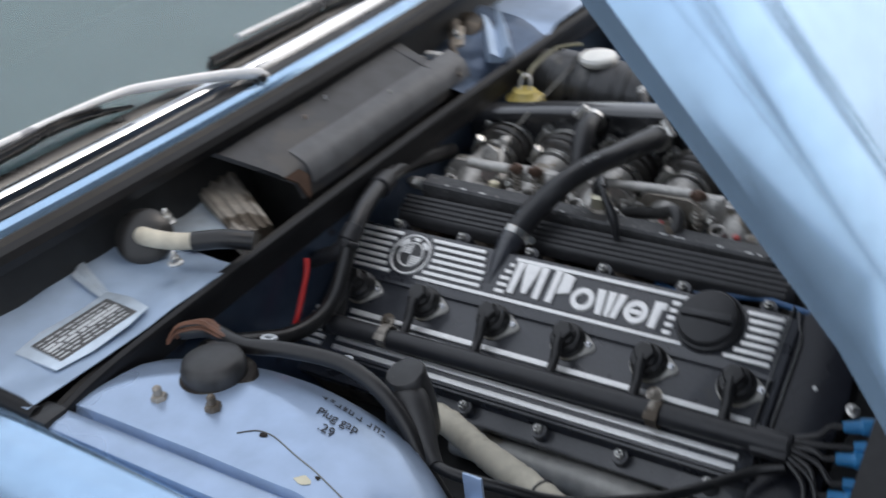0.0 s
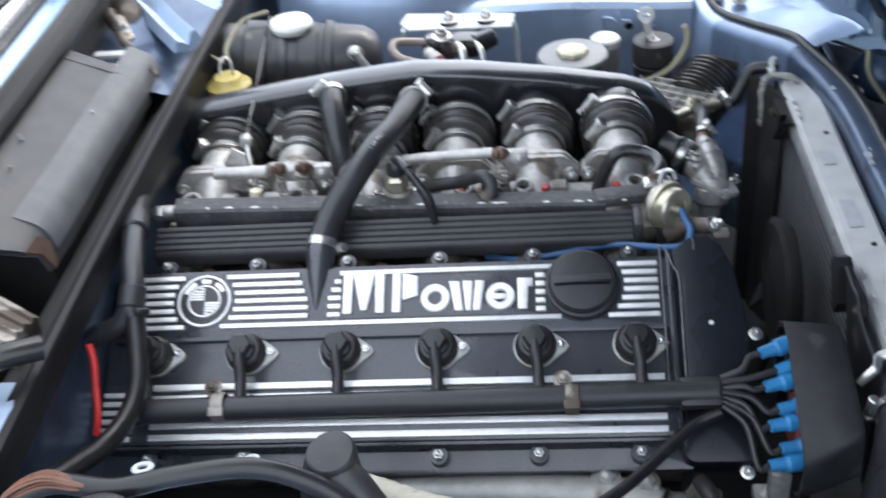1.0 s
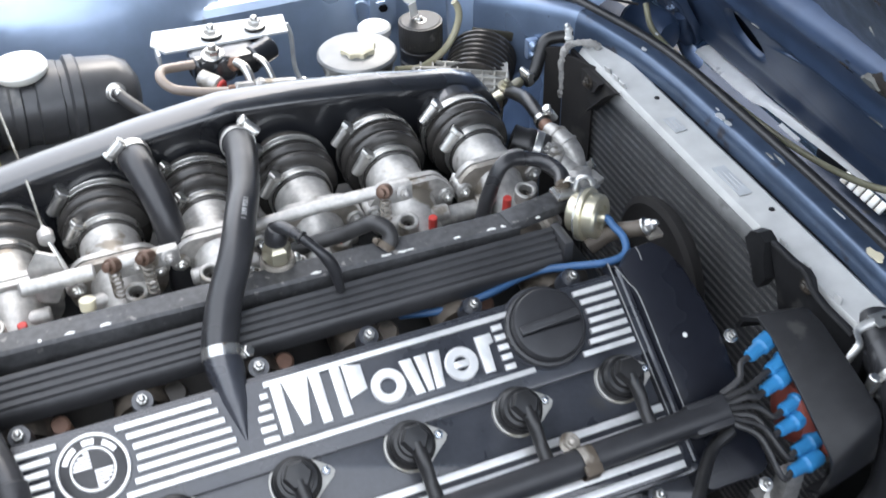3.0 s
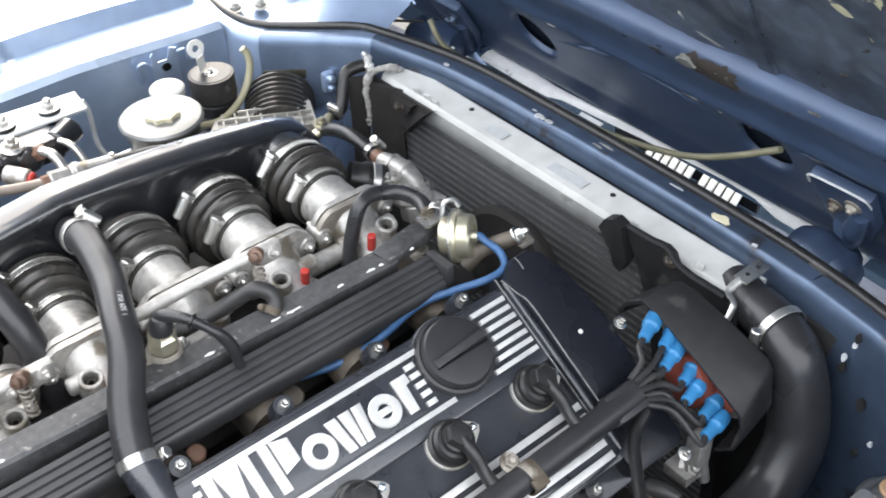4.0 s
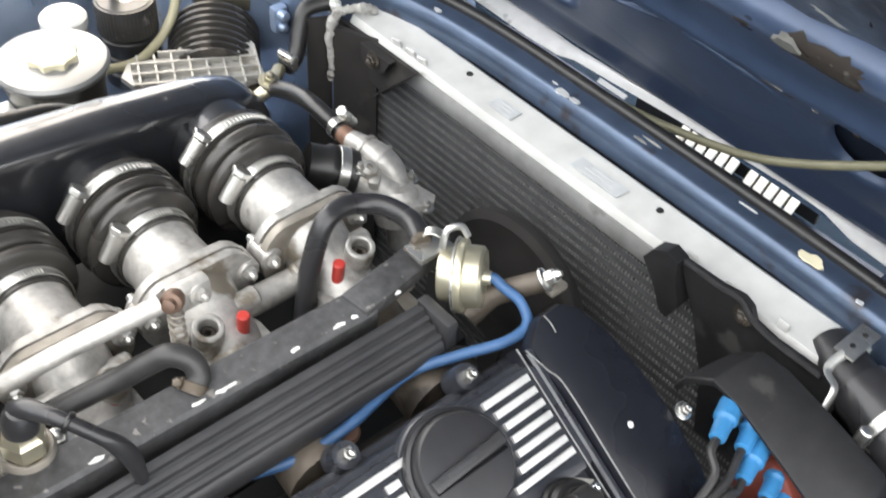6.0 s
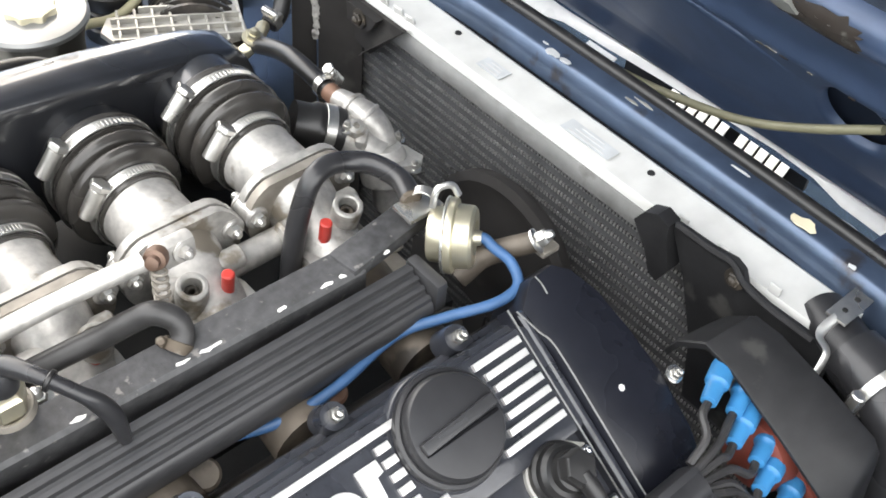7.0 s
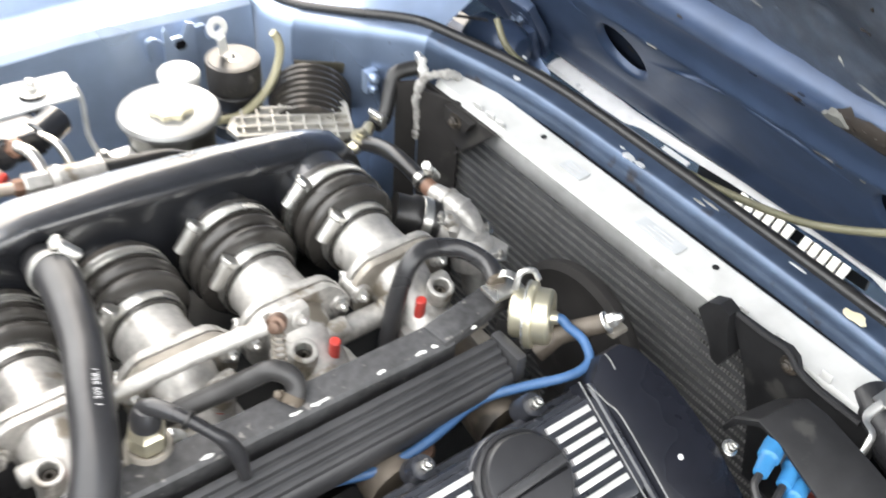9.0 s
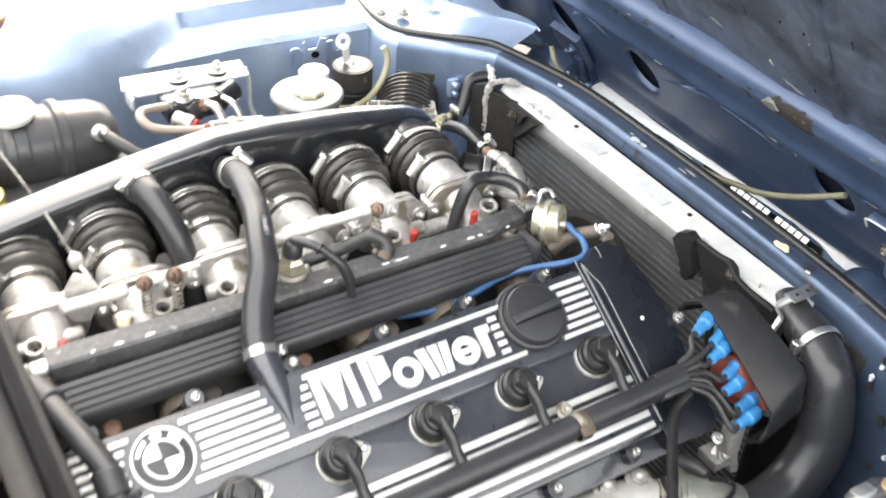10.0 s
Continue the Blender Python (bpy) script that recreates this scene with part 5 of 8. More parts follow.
def throttle_body(k):
    x = 0.1 * k - 0.020
    a0 = Vector((x, BODY_Y, BODY_Z))
    ax = Vector((0, 1, 0.03)).normalized()
    end = plen_at(x)[0] + 0.010 - BODY_Y

    def along(t):
        return a0 + ax * t

    port = tube([(x, 0.205, 0.838), (x, 0.232, 0.844), (x, 0.255, 0.855), (x, 0.272, 0.864), (x, 0.286, 0.869)], [0.027, 0.026, 0.025, 0.027, 0.029], 24, 5)
    tb = part("throttle_body", port + box((x, 0.232, 0.842), (0.058, 0.046, 0.040), 0.010), ALU_CAST, head, "cast aluminium throttle body with a black rubber boot")
    part("barrel", lathe([(0.0300, 0.010), (0.0312, 0.014), (0.0302, 0.020), (0.0298, 0.050), (0.0306, 0.052), (0.0306, 0.058)], a0, ax, 36), ALU_CAST, tb)
    bx = Vector((1, 0, 0))
    r3 = Matrix((bx, ax.cross(bx).normalized(), ax)).transposed()
    el = []
    for i in range(36):
        t = 2 * math.pi * i / 36
        c, s = math.cos(t), math.sin(t)
        el.append((0.0470 * math.copysign(abs(c) ** 0.75, c), 0.0305 * math.copysign(min(1, 1.15 * abs(s) ** 0.9), s)))
    part("flange", prism(el, 0.0075, 0.0015).at(Matrix.Translation(along(0.006)) @ r3.to_4x4()), ALU_CAST, tb)
    part("flange", prism(el, 0.0075, 0.0015).at(Matrix.Translation(along(-0.0035)) @ r3.to_4x4()), ALU_DIRTY if k % 2 else ALU_CAST, tb)
    for sx in (-1, 1):
        lug = r3 @ Vector((sx * 0.0400, -0.006, 0))
        part("stud_nut", hexnut(along(0.0135) + lug, ax, 0.0062, 0.0065) + cyl(along(0.016) + lug, along(0.026) + lug, 0.0032), STEEL, tb)
        part("flange_bolt", hexnut(along(-0.0035) + lug, -ax, 0.0058, 0.006), STEEL, tb)
        part("flange_lug", cyl(along(-0.006) + lug, along(0.0138) + lug, 0.0095, 0.0015, 16), ALU_CAST, tb)
    st = 0.052
    boot = [(0.0300, 0), (0.0322, 0.0012), (0.0325, 0.003), (0.0325, 0.0145), (0.0345, 0.0158)]
    for h0, r0, r1 in ((0.0165, 0.0360, 0.0452), (0.0310, 0.0390, 0.0468)):
        boot += [(r0, h0), (r0 + (r1 - r0) * 0.5, h0 + 0.0008), (r1 - 0.0012, h0 + 0.0028), (r1, h0 + 0.0060), (r1 - 0.0006, h0 + 0.0092), (r1 - 0.0030, h0 + 0.0118), (r0 + (r1 - r0) * 0.3, h0 + 0.0132), (r0, h0 + 0.0140)]
    boot += [(0.0415, 0.0458), (0.0440, 0.0468), (0.0440, 0.0575), (0.0452, 0.0585), (0.0455, 0.0630), (0.0435, 0.0655), (0.0380, 0.0660)]
    part("boot", lathe([(r, st + h) for r, h in boot], a0, ax, 48), BOOT_RUBBER, tb, "ribbed black rubber boot")
    part("spigot", lathe([(0.0395, st + 0.05), (0.0395, end)], a0, ax, 36), GLOSS_BLACK, tb, "black plenum spigot")
    tilt = 0.10 * math.sin(k * 2.3)
    part("clamp", clamp_geo(along(st + 0.0088), ax, 0.0326, 0.0090, turn_to(ax, (-0.84 - tilt, 0, 0.56)), 1.35), STEEL, tb, "steel worm clamp")
    part("clamp", clamp_geo(along(st + 0.0522), ax, 0.0444, 0.0090, turn_to(ax, (-0.80 - tilt, 0, 0.62)), 1.35), STEEL, tb, "steel worm clamp")
    # injector boss with recessed screw and the red plug
    sx_ = x + 0.0125 if k in (1, 3, 5) else x - 0.017
    c = Vector((sx_, 0.242, 0.874))
    part("screw_boss", ring(c, (0, -0.25, 1), 0.0070, 0.0112, 0.017, 24) + cyl(c - Vector((0, -0.006, 0.03)), c, 0.0105), ALU_CAST, tb)
    # dark casting colour also paints the shade inside the socket
    part("socket_screw", ring(c, (0, -0.25, 1), 0.0022, 0.0052, 0.010, 20) + lathe([(0.0072, 0.002), (0.001, 0.0022)], c, (0, -0.25, 1), 16), OIL_CAST, tb)
    if k not in (1,):
        px_ = x - 0.0095 if k == 5 else x + 0.0085
        part("plug_seat", lathe([(0.009, -0.03), (0.009, 0.0), (0.007, 0.002)], (px_, 0.2385, 0.866), (0, -0.1, 1), 16), ALU_CAST, tb)
        part("red_plug", cyl((px_, 0.2385, 0.860), (px_, 0.2350, 0.8885), 0.0046, 0.0010, 14), RED, tb, "small red plug")
    part("lever_boss", cyl((x - 0.034, 0.258, 0.872), (x + 0.034, 0.258, 0.872), 0.0085), ALU_CAST, tb)
    return tb


for k in range(6):
    throttle_body(k)
manifold = thing("intake_manifold_plate", (0.22, 0.21, 0.83), "grimy aluminium intake manifold flange with nuts", "manifold")
# dark casting colour also carries the shade between the bodies
part("flange_plate", box((0.222, 0.192, 0.838), (0.585, 0.024, 0.02), 0.005), OIL_CAST, manifold)
for k in range(6):
    part("port_flange", box((0.1 * k - 0.022, 0.208, 0.846), (0.068, 0.050, 0.03), 0.008), ALU_DIRTY, manifold)
random.seed(9)
for k in range(6):
    for dx in (-0.034, 0.034):
        part("nut", hexnut((0.1 * k - 0.022 + dx, 0.212, 0.861), (0, -0.2, 1), 0.0065, 0.008), STEEL if (k + (dx > 0)) % 3 else ALU_DIRTY, manifold)

# throttle linkage
link = thing("throttle_linkage", (0.2, 0.24, 0.90), "aluminium throttle rods with springs and rusty ball joints", "linkage")
part("long_rod", tube([(0.196, 0.245, 0.924), (0.27, 0.243, 0.930), (0.331, 0.236, 0.936)], 0.0064, 14, 4), ALU_CAST, link)
part("short_rod", cyl((-0.005, 0.247, 0.918), (0.062, 0.247, 0.918), 0.0075), ALU_CAST, link)
part("short_rod", cyl((0.075, 0.247, 0.919), (0.118, 0.247, 0.920), 0.0065), ALU_CAST, link)
part("cross_tube", cyl((0.392, 0.262, 0.862), (0.462, 0.264, 0.860), 0.0105), ALU_CAST, link)
for x, y, z, h in ((0.339, 0.234, 0.936, 0.04), (0.108, 0.236, 0.928, 0.035), (0.078, 0.240, 0.925, 0.030)):
    part("ball_joint", lathe([(0.002, -0.013), (0.0040, -0.011), (0.0040, -0.006), (0.0072, -0.005), (0.0080, 0.0), (0.0072, 0.004), (0.0045, 0.005), (0.0045, 0.010), (0.002, 0.011)], (x, y, z), (-0.6, -0.6, 0.35), 12), BALL_BROWN, link, "rusty brown ball joint")
    coil = [(x + 0.0048 * math.cos(a), y - 0.001 + 0.0048 * math.sin(a), z - 0.006 - h * a / (12 * math.pi)) for a in np.linspace(0, 12 * math.pi, 72)]
    part("spring", tube(coil, 0.0012, 6, 1, smooth=False), ALU_DIRTY, link, "coil spring")
    part("lever", box((x + 0.016, y + 0.010, z - 0.012), (0.030, 0.012, 0.020), 0.004) + hexnut((x + 0.020, y + 0.004, z - 0.010), (0.2, -1, 0.2), 0.005, 0.006), ALU_CAST, link)
part("cable_lever", prism([(-0.006, 0.0), (0.012, -0.004), (0.024, 0.02), (0.020, 0.045), (0.004, 0.052), (-0.008, 0.035)], 0.004, 0.001).at(Matrix.Translation((0.012, 0.262, 0.888)) @ pose(0, 0, 0, 80, 0, -8)), ALU_CAST, link)
cable = thing("throttle_cable", (0.02, 0.45, 0.92), "thin steel throttle cable running to the bulkhead", "cable")
part("inner_wire", tube([(0.026, 0.305, 0.934), (0.018, 0.40, 0.942), (0.004, 0.53, 0.944), (-0.006, 0.633, 0.947)], 0.0013, 8, 4), CAN_GREY, cable)
part("end_nipple", lathe([(0.003, -0.009), (0.0075, -0.007), (0.0075, 0.003), (0.004, 0.008), (0.002, 0.013)], (0.027, 0.298, 0.933), (-0.05, 0.95, 0.1), 16), ALU_CAST, cable)
part("return_wire", tube([(0.029, 0.290, 0.930), (0.038, 0.262, 0.915), (0.046, 0.236, 0.905)], 0.0022, 8, 4), STEEL, cable)
part("yellow_nipple", lathe([(0.004, 0.0), (0.0075, 0.002), (0.0075, 0.012), (0.004, 0.014)], (0.048, 0.222, 0.895), (0.1, 0.2, 1), 14) + lathe([(0.003, 0), (0.006, 0.002), (0.006, 0.009), (0.003, 0.01)], (0.050, 0.206, 0.893), (0.1, 0.2, 1), 12), CREAM, cable, "pale yellow cable nipple")

# breather hoses
hose = thing("breather_hose", (0.18, 0.25, 0.90), "thick black breather hose with printed part number", "hose")
HA = [(0.228, 0.398, 0.926), (0.227, 0.358, 0.941), (0.222, 0.320, 0.948), (0.213, 0.275, 0.952), (0.198, 0.225, 0.956), (0.182, 0.180, 0.951), (0.162, 0.149, 0.931), (0.148, 0.119, 0.911), (0.146, 0.106, 0.903)]
part("hose_body", tube(HA, [0.0155, 0.0165, 0.0155, 0.0150, 0.0150, 0.0150, 0.0155, 0.0162, 0.0162], 22, 8), RUBBER_HOSE, hose)
d = (Vector(HA[-1]) - Vector(HA[-2])).normalized()
part("clamp", clamp_geo(Vector(HA[-1]) - d * 0.005, d, 0.0163, 0.010, -0.6, 1.0), STEEL, hose, "steel worm clamp")
d = (Vector(HA[1]) - Vector(HA[0])).normalized()
part("clamp", clamp_geo(Vector(HA[1]) - d * 0.012, d, 0.0170, 0.010, 0.7, 1.1), STEEL, hose, "steel worm clamp")
path_a = spline(HA, 8)
lens = [0.0]
for a, b in zip(path_a, path_a[1:]):
    lens.append(lens[-1] + (b - a).length)
cu = bpy.data.curves.new("part_number", "FONT")
cu.body, cu.size = "1 309 958.1", 0.0066
tmp = bpy.data.objects.new("part_number", cu)
scene.collection.objects.link(tmp)
me = bpy.data.meshes.new_from_object(tmp.evaluated_get(bpy.context.evaluated_depsgraph_get()))
bpy.data.objects.remove(tmp)
for v in me.vertices:  # wrapped round the hose
    s_ = lens[-1] * 0.62 - v.co.x
    i = max(1, min(len(lens) - 1, sum(1 for q in lens if q < s_)))
    f_ = (s_ - lens[i - 1]) / (lens[i] - lens[i - 1])
    c = path_a[i - 1].lerp(path_a[i], f_)
    d = (path_a[i] - path_a[i - 1]).normalized()
    n1 = (Vector((0.35, -0.1, 1)) - d * d.dot(Vector((0.35, -0.1, 1)))).normalized()
    n2 = n1.cross(d)
    a = -(v.co.y - 0.003) / 0.0155
    v.co = c + 0.0159 * (math.cos(a) * n1 + math.sin(a) * n2) - Vector(hose.location)
me.materials.clear()
me.materials.append(GREY_PRINT)
o = new("part_number", me)
o.parent = hose
tagged(o, "pale printed part number")
hose2 = thing("short_breather_hose", (0.13, 0.34, 0.87), "short curved black breather hose with clamp", "hose")
HB = [(0.124, 0.402, 0.928), (0.124, 0.378, 0.942), (0.129, 0.345, 0.940), (0.137, 0.312, 0.915), (0.140, 0.292, 0.872), (0.140, 0.286, 0.84)]
part("hose_body", tube(HB, [0.0150, 0.0165, 0.0155, 0.0150, 0.0145, 0.0145], 22, 8), RUBBER_HOSE, hose2)
d = (Vector(HB[2]) - Vector(HB[1])).normalized()
part("clamp", clamp_geo(Vector(HB[1]) - d * 0.004, d, 0.0170, 0.010, 2.3, 1.1), STEEL, hose2, "steel worm clamp")
hose3 = thing("coolant_hose", (0.27, 0.21, 0.90), "dusty grey rubber coolant hose with end clamp", "hose")
HC = [(0.32, 0.186, 0.905), (0.328, 0.19, 0.912), (0.328, 0.197, 0.92), (0.319, 0.206, 0.924), (0.308, 0.213, 0.918), (0.291, 0.221, 0.908), (0.273, 0.227, 0.902), (0.248, 0.234, 0.894), (0.233, 0.24, 0.886)]
part("hose_body", tube(HC, 0.0078, 16, 8), RUBBER_DUSTY, hose3)
part("clamp", clamp_geo(Vector(HC[0]).lerp(Vector(HC[1]), 0.35), Vector(HC[1]) - Vector(HC[0]), 0.0080, 0.007, 2.6, 0.6), ALU_DIRTY, hose3, "steel worm clamp")
hose4 = thing("idle_air_hose", (0.47, 0.22, 0.90), "black rubber hose looped over the throttle bodies", "hose")
HD = [(0.510, 0.192, 0.922), (0.517, 0.212, 0.921), (0.514, 0.236, 0.919), (0.502, 0.249, 0.919), (0.485, 0.253, 0.921), (0.470, 0.251, 0.917), (0.459, 0.249, 0.897), (0.449, 0.245, 0.872), (0.441, 0.240, 0.84)]
part("hose_body", tube(HD, 0.0079, 16, 8), RUBBER_HOSE, hose4)
part("end_collar", cyl((0.5095, 0.190, 0.9215), (0.5112, 0.1945, 0.922), 0.0080), ALU_DIRTY, hose4, "dull metal collar")
part("end_clamp", clamp_geo((0.5165, 0.186, 0.924), (0.7, 0.5, 0.1), 0.0075, 0.007, 1.2, 0.8), STEEL, hose4, "steel worm clamp")
sensor = thing("temperature_sensor", (0.24, 0.20, 0.87), "brass temperature sensor with a black plug and wire", "sensor")
part("boss", lathe([(0.018, -0.03), (0.0165, 0.0), (0.0150, 0.003), (0.0135, 0.003), (0.0135, 0.0)], (0.222, 0.203, 0.914), (0, -0.1, 1), 24), ALU_DIRTY, sensor)
part("hex_body", lathe([(0.0110, 0), (0.0110, 0.004), (0.0135, 0.005), (0.0135, 0.018), (0.0115, 0.020), (0.0100, 0.023), (0.0098, 0.026)], (0.2215, 0.202, 0.914), (0, -0.1, 1), 6), BRASS, sensor)
part("plug", lathe([(0.0105, 0.0), (0.0108, 0.005), (0.0100, 0.011), (0.0070, 0.016), (0.001, 0.018)], (0.222, 0.200, 0.938), (0.1, -0.1, 1), 22), RUBBER_HOSE, sensor)
part("wire", tube([(0.222, 0.203, 0.950), (0.228, 0.193, 0.957), (0.2385, 0.172, 0.960), (0.250, 0.159, 0.951), (0.2575, 0.155, 0.940), (0.263, 0.153, 0.925), (0.266, 0.152, 0.902)], [0.0064, 0.0062, 0.0046, 0.0044, 0.0058, 0.0060, 0.0040], 12, 6), RUBBER_HOSE, sensor)
part("wire_collar", ring((0.2390, 0.1713, 0.9595), (0.5, -0.75, -0.3), 0.0040, 0.0066, 0.003, 16), RUBBER, sensor)
part("nut", hexnut((0.240, 0.2065, 0.900), (0, -0.1, 1), 0.0068, 0.008), STEEL, sensor)
part("nut", hexnut((0.197, 0.203, 0.900), (0, -0.1, 1), 0.0068, 0.008), STEEL, sensor)

# coolant outlet between intake and radiator
outlet = thing("coolant_outlet", (0.59, 0.30, 0.78), "cast aluminium coolant outlet with hose stubs", "housing")
part("housing", lathe([(0.010, -0.040), (0.0125, -0.036), (0.0125, -0.020), (0.0150, -0.016), (0.0205, -0.013), (0.0215, -0.008), (0.0215, 0.004), (0.0190, 0.007), (0.0190, 0.012), (0.0150, 0.018), (0.004, 0.020)], (0.593, 0.316, 0.818), (0.10, 0.30, 1), 30), ALU_CAST, outlet)
part("cover_flange", prism([(-0.031, -0.008), (-0.020, -0.021), (0.014, -0.024), (0.030, -0.012), (0.033, 0.004), (0.018, 0.021), (-0.012, 0.022), (-0.029, 0.010)], 0.006, 0.002).at(Matrix.Translation((0.595, 0.319, 0.823)) @ pose(0, 0, 0, -16, 6, -40)), ALU_CAST, outlet)
part("elbow", tube([(0.597, 0.326, 0.824), (0.597, 0.333, 0.842), (0.593, 0.343, 0.853), (0.589, 0.357, 0.856), (0.588, 0.374, 0.854)], [0.0150, 0.0140, 0.0132, 0.0115, 0.0098], 20, 6), ALU_CAST, outlet)
part("elbow_bead", ring((0.5895, 0.354, 0.8555), (-0.15, 0.98, 0.05), 0.0115, 0.0140, 0.004, 24) + ring((0.5935, 0.342, 0.852), (-0.25, 0.80, 0.5), 0.0125, 0.0148, 0.0035, 24), ALU_CAST, outlet)
part("side_neck", tube([(0.590, 0.322, 0.826), (0.580, 0.338, 0.836), (0.570, 0.350, 0.843)], [0.017, 0.0185, 0.0195], 20, 5), ALU_CAST, outlet)
part("cast_web", box((0.582, 0.332, 0.848), (0.010, 0.030, 0.012), 0.004).at(Matrix.Translation((0.582, 0.332, 0.848)) @ pose(0, 0, 0, 10, 0, -50) @ Matrix.Translation((-0.582, -0.332, -0.848))), ALU_CAST, outlet)
part("side_boss", lathe([(0.008, -0.012), (0.009, 0.004), (0.007, 0.007), (0.003, 0.008), (0.003, 0.004), (0.001, 0.004)], (0.576, 0.336, 0.852), (-0.1, -0.4, 1), 20), ALU_CAST, outlet)
for p in ((0.624, 0.336, 0.818), (0.568, 0.338, 0.855), (0.606, 0.294, 0.824)):
    part("bolt", hexnut(p, (0.1, -0.1, 1), 0.0045, 0.006), STEEL, outlet)
SLV = Vector((-0.80, 0.50, 0.30)).normalized()
SL0 = Vector((0.569, 0.351, 0.843))
part("rubber_sleeve", lathe([(0.0190, -0.004), (0.0215, -0.002), (0.0218, 0.003), (0.0208, 0.005), (0.0208, 0.015), (0.0218, 0.017), (0.0218, 0.022), (0.0195, 0.026), (0.0195, 0.040)], SL0, SLV, 30), RUBBER, outlet, "black rubber sleeve")
part("clamp", clamp_geo(SL0 + SLV * 0.010, SLV, 0.0210, 0.009, 2.4), STEEL, outlet, "steel worm clamp")

h5 = thing("vent_hose", (0.60, 0.45, 0.80), "thin black vent hose between plenum and coolant outlet", "hose")
part("hose_body", tube([(0.596, 0.506, 0.829), (0.598, 0.475, 0.840), (0.594, 0.440, 0.850), (0.589, 0.388, 0.853)], 0.0085, 14, 6), RUBBER, h5)
part("clamp", clamp_geo((0.5895, 0.396, 0.853), (-0.1, -1, 0.06), 0.009, 0.008, 0.6), STEEL, h5)
part("copper_joint", cyl((0.589, 0.390, 0.853), (0.588, 0.371, 0.854), 0.0085), COPPER_RUST, h5)
part("brass_tee", tube([(0.575, 0.515, 0.815), (0.594, 0.512, 0.826), (0.612, 0.530, 0.818), (0.632, 0.552, 0.808)], 0.007, 10, 5) + hexnut((0.594, 0.511, 0.834), (0, -0.3, 1), 0.007, 0.008), BRASS, h5, "dull brass tee")
h6 = thing("radiator_vent_hose", (0.67, 0.56, 0.80), "curved black hose from the radiator corner", "hose")
part("hose_body", tube([(0.640, 0.553, 0.806), (0.655, 0.556, 0.812), (0.668, 0.566, 0.832), (0.678, 0.572, 0.848), (0.695, 0.568, 0.853), (0.712, 0.559, 0.853)], 0.0085, 14, 8), RUBBER, h6)
part("clamp", clamp_geo((0.645, 0.5545, 0.808), (1, 0.2, 0.3), 0.009, 0.008, 0.9), STEEL, h6)
part("clamp", clamp_geo((0.706, 0.562, 0.853), (1, -0.4, 0), 0.009, 0.008, 0.6), STEEL, h6)


# ---- radiator ----
rad = thing("radiator", (0.735, 0.25, 0.45), "radiator with a scuffed white tank and dark finned core", "radiator")
part("top_tank", loft([[(x, y, z) for x, z in ((0.716, 0.822), (0.714, 0.838), (0.718, 0.845), (0.755, 0.847), (0.7605, 0.843), (0.7605, 0.815))] for y in (-0.045, -0.040, 0.1, 0.3, 0.535, 0.543)]), RAD_WHITE, rad, "scuffed white top tank")
part("tank_seam", loft([[(x, y, z) for x, z in ((0.7105, 0.8195), (0.7095, 0.8215), (0.7095, 0.8330), (0.7120, 0.8375), (0.7180, 0.8375), (0.7180, 0.8195))] for y in (-0.045, 0.0, 0.15, 0.3, 0.45, 0.528)]), TANK_GREY, rad, "dull grey crimped tank seam")
part("core", box((0.7335, 0.243, 0.63), (0.026, 0.57, 0.39), 0.002), RAD_CORE, rad)
# added dark sheet covers the bright ground beyond the core's right end
part("side_baffle", box((0.745, -0.11, 0.63), (0.006, 0.14, 0.42), 0.002), DARK_VOID, rad, "added dark sheet for the shade beside the core")
tube_row = mesh_of("cooling_tube", box((0, 0, 0), (0.0060, 0.565, 0.0080), 0.0004, 1), RAD_ROW)
teeth = Geo()
for i in range(148):
    teeth = teeth + box((-0.0012, -0.28 + 0.0038 * i, 0), (0.0056, 0.0020, 0.0040), 0)
zig_row = mesh_of("cooling_fin", teeth, RAD_FIN)
for i in range(33):
    o = new("cooling_tube", tube_row)
    o.parent, o.location = rad, Vector((0.7225, 0.243, 0.8150 - 0.0117 * i)) - Vector(rad.location)
    o = new("cooling_fin", zig_row)
    o.parent, o.location = rad, Vector((0.7225, 0.243, 0.80915 - 0.0117 * i)) - Vector(rad.location)
to_yz = Matrix(((0, 0, 1, 0), (1, 0, 0, 0), (0, 1, 0, 0), (0, 0, 0, 1)))
corner_plate = [(0.556, 0.8385), (0.432, 0.8400), (0.438, 0.8330), (0.480, 0.7865), (0.498, 0.7900), (0.517, 0.7955), (0.521, 0.809), (0.530, 0.800), (0.556, 0.790)]
part("shroud_corner", prism(corner_plate, 0.005, 0.0015).at(Matrix.Translation((0.7085, 0, 0)) @ to_yz), SHROUD, rad, "black plastic shroud corner")
part("shroud_wall", loft([[(0.693, 0.544, z), (0.712, 0.496, z), (0.716, 0.498, z), (0.697, 0.548, z)] for z in (0.45, 0.70, 0.80, 0.8405)]), SHROUD, rad, "dull black shroud side wall")
part("shroud_wall", loft([[(0.674, 0.562, z), (0.696, 0.551, z), (0.698, 0.555, z), (0.676, 0.566, z)] for z in (0.45, 0.70, 0.845)]), SHROUD, rad)
part("screw_block", prism([(0.508, 0.8375), (0.462, 0.8375), (0.470, 0.824), (0.486, 0.812), (0.506, 0.818)], 0.012, 0.003).at(Matrix.Translation((0.7000, 0, 0)) @ to_yz), SHROUD, rad)
